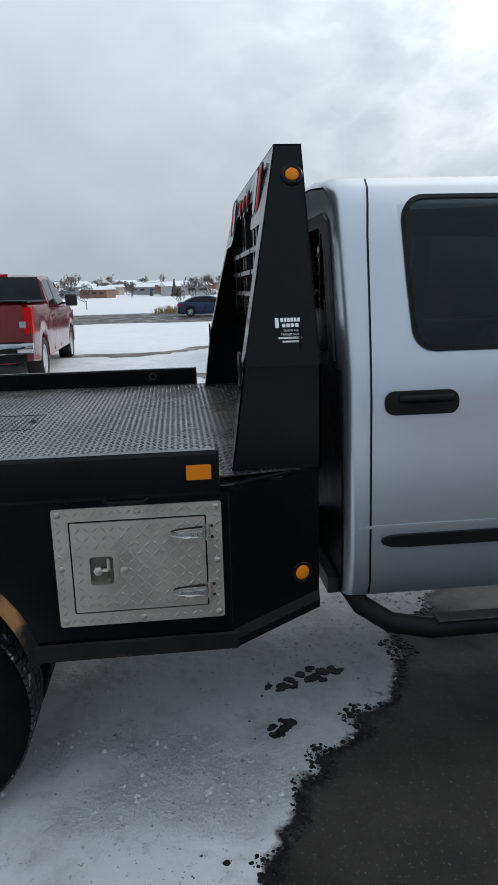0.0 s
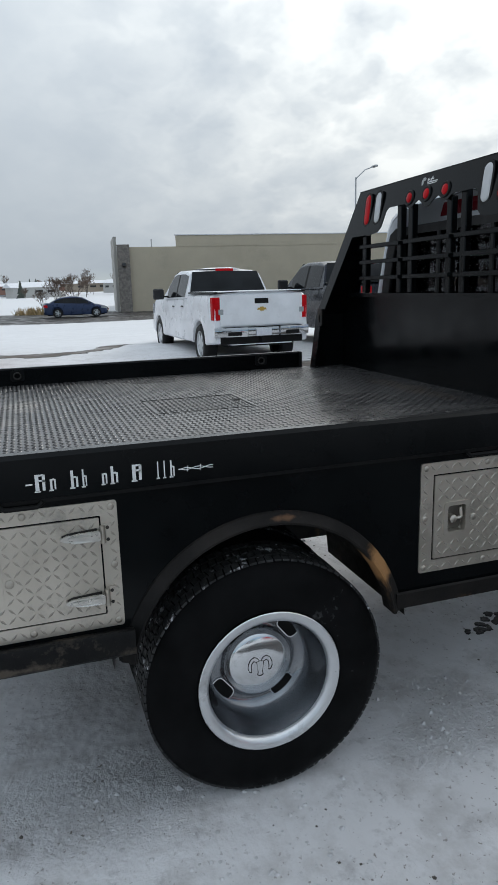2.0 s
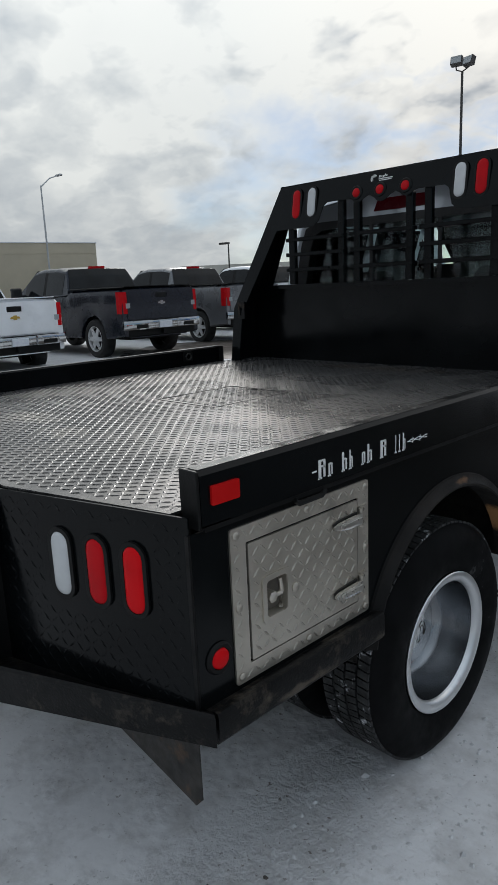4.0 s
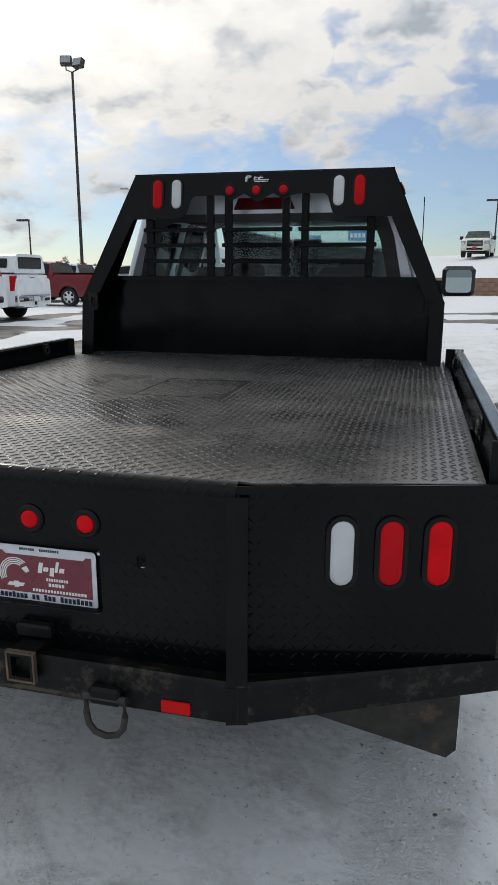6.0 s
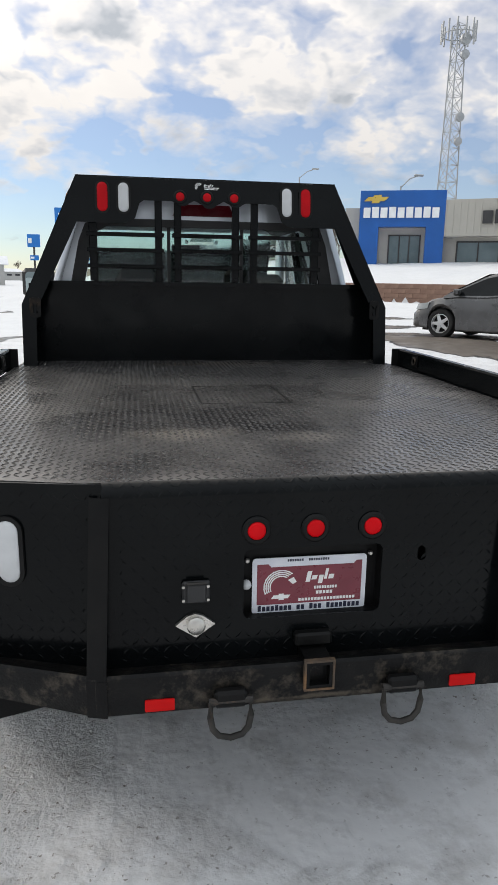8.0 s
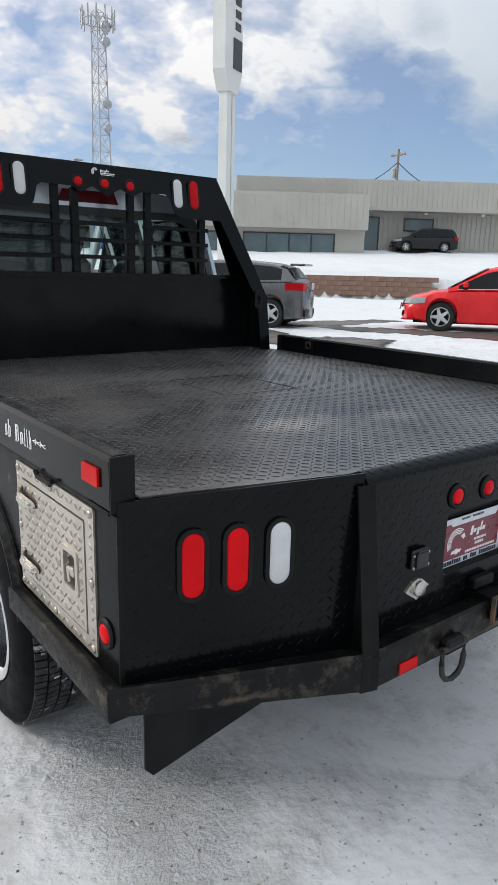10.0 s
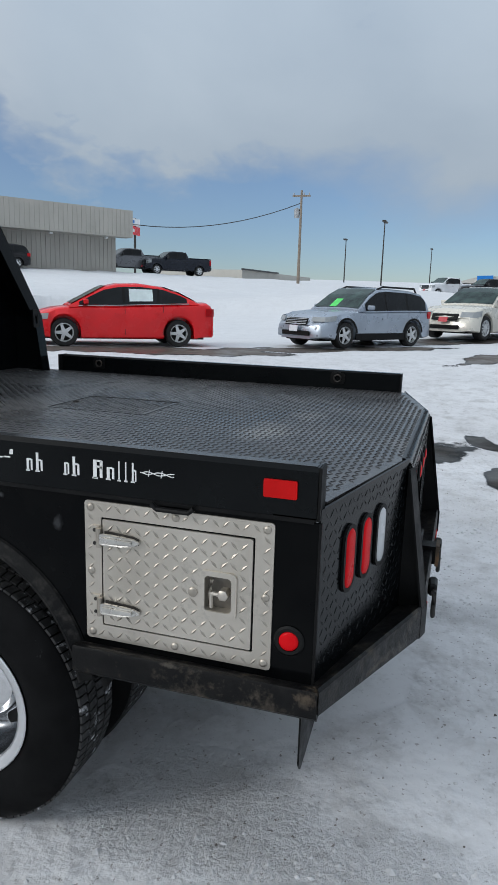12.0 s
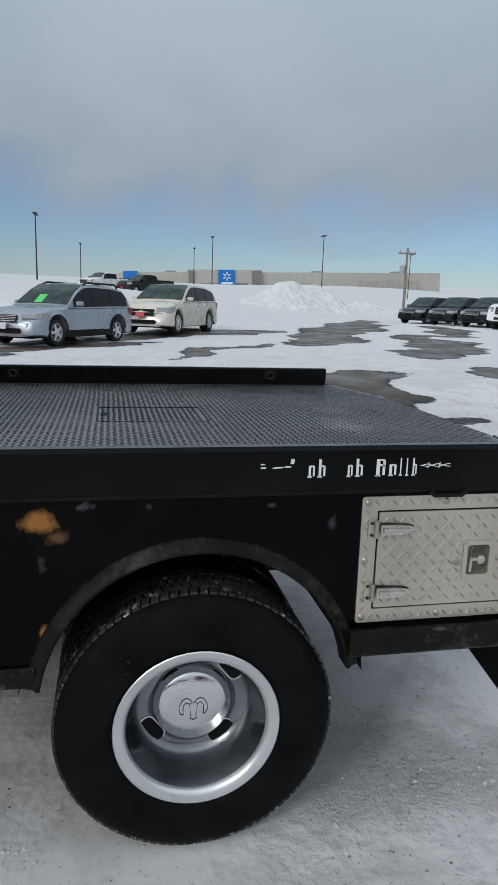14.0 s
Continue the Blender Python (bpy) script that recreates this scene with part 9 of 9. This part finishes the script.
def lattice_tower(x, y, h):
    z = ground_z(x, y)
    o = empty("radio_tower", "grey lattice radio tower with dishes", "tower", "", Matrix.Translation((x, y, z)))
    w = lambda q: 1.25 - 0.55 * q / h
    legs = [(1, 0), (-0.5, 0.866), (-0.5, -0.866)]
    for lx, ly in legs:
        part("leg", sweep(bmesh.new(), [(lx * w(q), ly * w(q), q) for q in np.linspace(-0.3, h, 6)], 0.07, 6), GALV, o)
    n = int(h / 1.5)
    bm = bmesh.new()
    for k in range(n):
        a, b = h * k / n, h * (k + 1) / n
        for i in range(3):
            p, q = legs[i], legs[(i + 1) % 3]
            sweep(bm, [(p[0] * w(a), p[1] * w(a), a), (q[0] * w(b), q[1] * w(b), b)], 0.035, 4)
            sweep(bm, [(q[0] * w(a), q[1] * w(a), a), (p[0] * w(b), p[1] * w(b), b)], 0.035, 4)
            sweep(bm, [(p[0] * w(b), p[1] * w(b), b), (q[0] * w(b), q[1] * w(b), b)], 0.03, 4)
    tagged(part("bracing", bm, GALV, o), kind="stuff")
    for q, d in ((h * 0.93, 0.55), (h * 0.87, 0.45), (h * 0.62, 0.45), (h * 0.52, 0.4)):
        part("dish", lathe(bmesh.new(), [(d, 0), (d * 0.9, 0.25), (0, 0.3)], Matrix.Translation((0.3, -1.0, q)) @ Euler((radians(90), 0, 0)).to_matrix().to_4x4(), 14), GALV, o)
    for k in range(12):
        a = 2 * math.pi * k / 12
        part("antenna", boxes((1.6 * math.cos(a) - 0.07, 1.6 * math.sin(a) - 0.07, h - 1.6, 1.6 * math.cos(a) + 0.07, 1.6 * math.sin(a) + 0.07, h + 0.2)), GALV, o)
    ring_p = [(1.6 * math.cos(a), 1.6 * math.sin(a), h - 0.9) for a in np.linspace(0, 2 * math.pi, 13)]
    part("platform", sweep(bmesh.new(), ring_p, 0.06, 5), GALV, o)


lattice_tower(30.9, 66.7, 22.0)


# ---- trees and far town ----
def bare_tree(h, seed, spread=0.42, levels=6, thin=0.008):
    """Leafless tree: trunk with limbs and a haze of fine twigs, as (trunk mesh, twig mesh)."""
    rnd = random.Random(seed)
    trunk, twigs = bmesh.new(), bmesh.new()

    def grow(p, d, ln, r, lv):
        pts = [p]
        for k in range(3):
            d = (d + Vector((rnd.uniform(-1, 1), rnd.uniform(-1, 1), rnd.uniform(-0.1, 0.6))) * 0.16).normalized()
            pts.append(pts[-1] + d * ln / 3)
        sweep(trunk if lv < 3 else twigs, pts, max(r, thin), 6 if lv < 2 else 3, max(r * 0.6, thin * 0.75))
        if lv < levels:
            for k in range(4 if lv < 2 else 3):
                nd = (d + Vector((rnd.uniform(-1, 1), rnd.uniform(-1, 1), rnd.uniform(-0.15, 0.6))) * (0.55 + spread)).normalized()
                grow(pts[-1 if k else 2], nd, ln * rnd.uniform(0.58, 0.8), r * 0.55, lv + 1)
    grow(Vector((0, 0, -0.3)), Vector((0, 0, 1)), h * 0.26, h * 0.013, 0)
    return trunk, twigs


TREES = []
for sd, hh in ((3, 7.0), (8, 6.0), (12, 8.0)):
    a, b = bare_tree(hh, sd)
    TREES.append((mesh_of("trunk", a, BARK), mesh_of("crown", b, TWIG)))
# sparser, coarser ones for the horizon
for sd, hh in ((21, 7.0), (27, 7.5), (33, 6.5)):
    a, b = bare_tree(hh, sd, 0.5, 5, 0.022)
    TREES.append((mesh_of("trunk", a, BARK), mesh_of("crown", b, TWIG)))


def tree(x, y, kind, scale, label="leafless winter tree with a haze of twigs", z=None):
    o = empty("bare_tree", label, "tree", "bare trees", Matrix.Translation((x, y, ground_z(x, y) if z is None else z)) @ Euler((0, 0, x * 1.7 + y)).to_matrix().to_4x4() @ Matrix.Scale(scale, 4))
    for me in TREES[kind]:
        c = new(me.name, me)
        c.parent = o


for x, y, k, s in ((-60, 4.0, 1, 0.75), (-61.5, 5.6, 0, 0.62), (-59, 2.6, 1, 0.5), (-64, -15, 2, 0.8), (-72, -20, 0, 0.9), (-80, -12, 1, 0.8), (-90, -26, 2, 0.85), (-78, -8, 0, 0.55), (-66, -19, 0, 0.7),
                   (16.9, 66.2, 0, 1.0), (18.0, 67.5, 2, 0.75), (19.6, 66.5, 1, 0.85), (21, 70, 0, 1.0), (13.5, 70, 1, 0.8), (24, 68, 2, 0.8),
                   (17.2, 63, 1, 0.34), (18.1, 63.5, 2, 0.30), (18.8, 62.8, 0, 0.32), (16.2, 63.6, 2, 0.28)):
    tree(x, y, k, s)


def grass_clump(x, y, w, h, n, seed):
    rnd = random.Random(seed)
    bm = bmesh.new()
    for k in range(n):
        a, r = rnd.uniform(0, 6.28), w * math.sqrt(rnd.random())
        p = Vector((x + r * math.cos(a), y + 2.2 * r * math.sin(a), 0))
        p.z = ground_z(p.x, p.y) - 0.05
        t = p + Vector((rnd.uniform(-0.4, 0.4), rnd.uniform(-0.4, 0.4), h * rnd.uniform(0.5, 1.1)))
        q = Vector((rnd.uniform(-0.1, 0.1), rnd.uniform(-0.1, 0.1), 0))
        bm.faces.new((bm.verts.new(p - q), bm.verts.new(p + q), bm.verts.new(t)))
    solid("dry_grass", bm, DRY_GRASS, "dry tan winter grass along the road", "grass", kind="stuff")


grass_clump(-57.5, 3.5, 1.5, 0.7, 500, 5)


def far_town():
    """Low houses, white roofs, conifers and bare trees of the town on the horizon."""
    rnd = random.Random(41)
    WALLS = [surface("town_wall_%s" % n, c, None, (0.7, 0.9), 0.0, 0.3) for n, c in (("pale", (0.42, 0.41, 0.39)), ("tan", (0.33, 0.28, 0.22)), ("grey", (0.24, 0.25, 0.26)), ("brick", (0.22, 0.12, 0.09)))]
    wall_mesh, roof_mesh = {}, {}
    for k, mt in enumerate(WALLS):
        wall_mesh[k] = mesh_of("wall", boxes((-0.5, -0.5, -0.6, 0.5, 0.5, 0.5)), mt)
        roof_mesh[k] = mesh_of("roof", slab([(-0.56, 0), (0.56, 0), (0, 0.42)], [], 1.12, lambda u, v, w: (-0.56 + w, u, 0.5 + v)), SNOW_CAP)
    win_me = mesh_of("window", boxes((-0.08, -0.52, 0.0, 0.08, -0.505, 0.22)), DARK_TRIM)
    con_bm = bmesh.new()
    for k in range(7):
        lathe(con_bm, [(0.26 * (1 - k / 7.5) + 0.02, k / 7.5), (0.10 * (1 - k / 7.5), k / 7.5 + 0.19), (0, k / 7.5 + 0.21)], Matrix.Rotation(k * 0.5, 4, "Z"), 9)
    for v in con_bm.verts:
        v.co += Vector((rnd.uniform(-1, 1), rnd.uniform(-1, 1), rnd.uniform(-1, 1))) * 0.035
    con_me = mesh_of("crown", con_bm, CONIFER)
    for k in range(230):
        if k < 195:
            a, r = radians(rnd.uniform(78, 150)), rnd.uniform(230, 520)
        else:
            a, r = radians(rnd.uniform(-8, 40)), rnd.uniform(260, 420)
        x, y = -math.sin(a) * r, math.cos(a) * r
        base = rnd.uniform(-3.5, -1.0) + (r - 150) * 0.018
        w, d, h = rnd.uniform(8, 17), rnd.uniform(8, 11), rnd.uniform(2.6, 3.8)
        kk = rnd.randrange(4)
        o = empty("far_house", "small far house with a snow-covered roof", "house", "far houses", Matrix.Translation((x, y, base + h * 0.5)) @ Euler((0, 0, rnd.uniform(0, 3.1))).to_matrix().to_4x4() @ Matrix.Diagonal((w, d, h, 1)))
        for me in (wall_mesh[kk], roof_mesh[kk]):
            c = new(me.name, me)
            c.parent = o
        for q in (-0.3, 0.05, 0.32):
            c = new("window", win_me)
            c.parent = o
            c.location = (q, 0, 0)
    for x, y, w, d, h, turn in ((-34.0, 111.6, 9.0, 7.0, 3.6, 0.3), (-30.5, 114.3, 8.0, 9.0, 4.4, 1.3), (-27.5, 119.2, 12.0, 8.0, 3.4, 0.2)):
        o = empty("far_house", "low house under a snow-covered roof", "house", "far houses", Matrix.Translation((x, y, ground_z(x, y) + h * 0.5)) @ Euler((0, 0, turn)).to_matrix().to_4x4() @ Matrix.Diagonal((w, d, h, 1)))
        for me in (wall_mesh[0], roof_mesh[0]):
            c = new(me.name, me)
            c.parent = o
    for k in range(328):
        if k < 290:
            a, r = radians(rnd.uniform(76, 150)), rnd.uniform(200, 520)
        else:
            a, r = radians(rnd.uniform(-6, 45)), rnd.uniform(240, 430)
        x, y = -math.sin(a) * r, math.cos(a) * r
        base = rnd.uniform(-3.0, -1.0) + (r - 150) * 0.018
        h = rnd.uniform(5.0, 11.0)
        if k % 7 == 0:
            o = empty("conifer", "dark conifer on the horizon", "tree", "far conifers", Matrix.Translation((x, y, base)) @ Matrix.Scale(h * 0.55, 4))
            c = new("crown", con_me)
            c.parent = o
        else:
            tree(x, y, 3 + k % 3, h / 7.0 * 1.1, "bare tree on the horizon", base)


far_town()
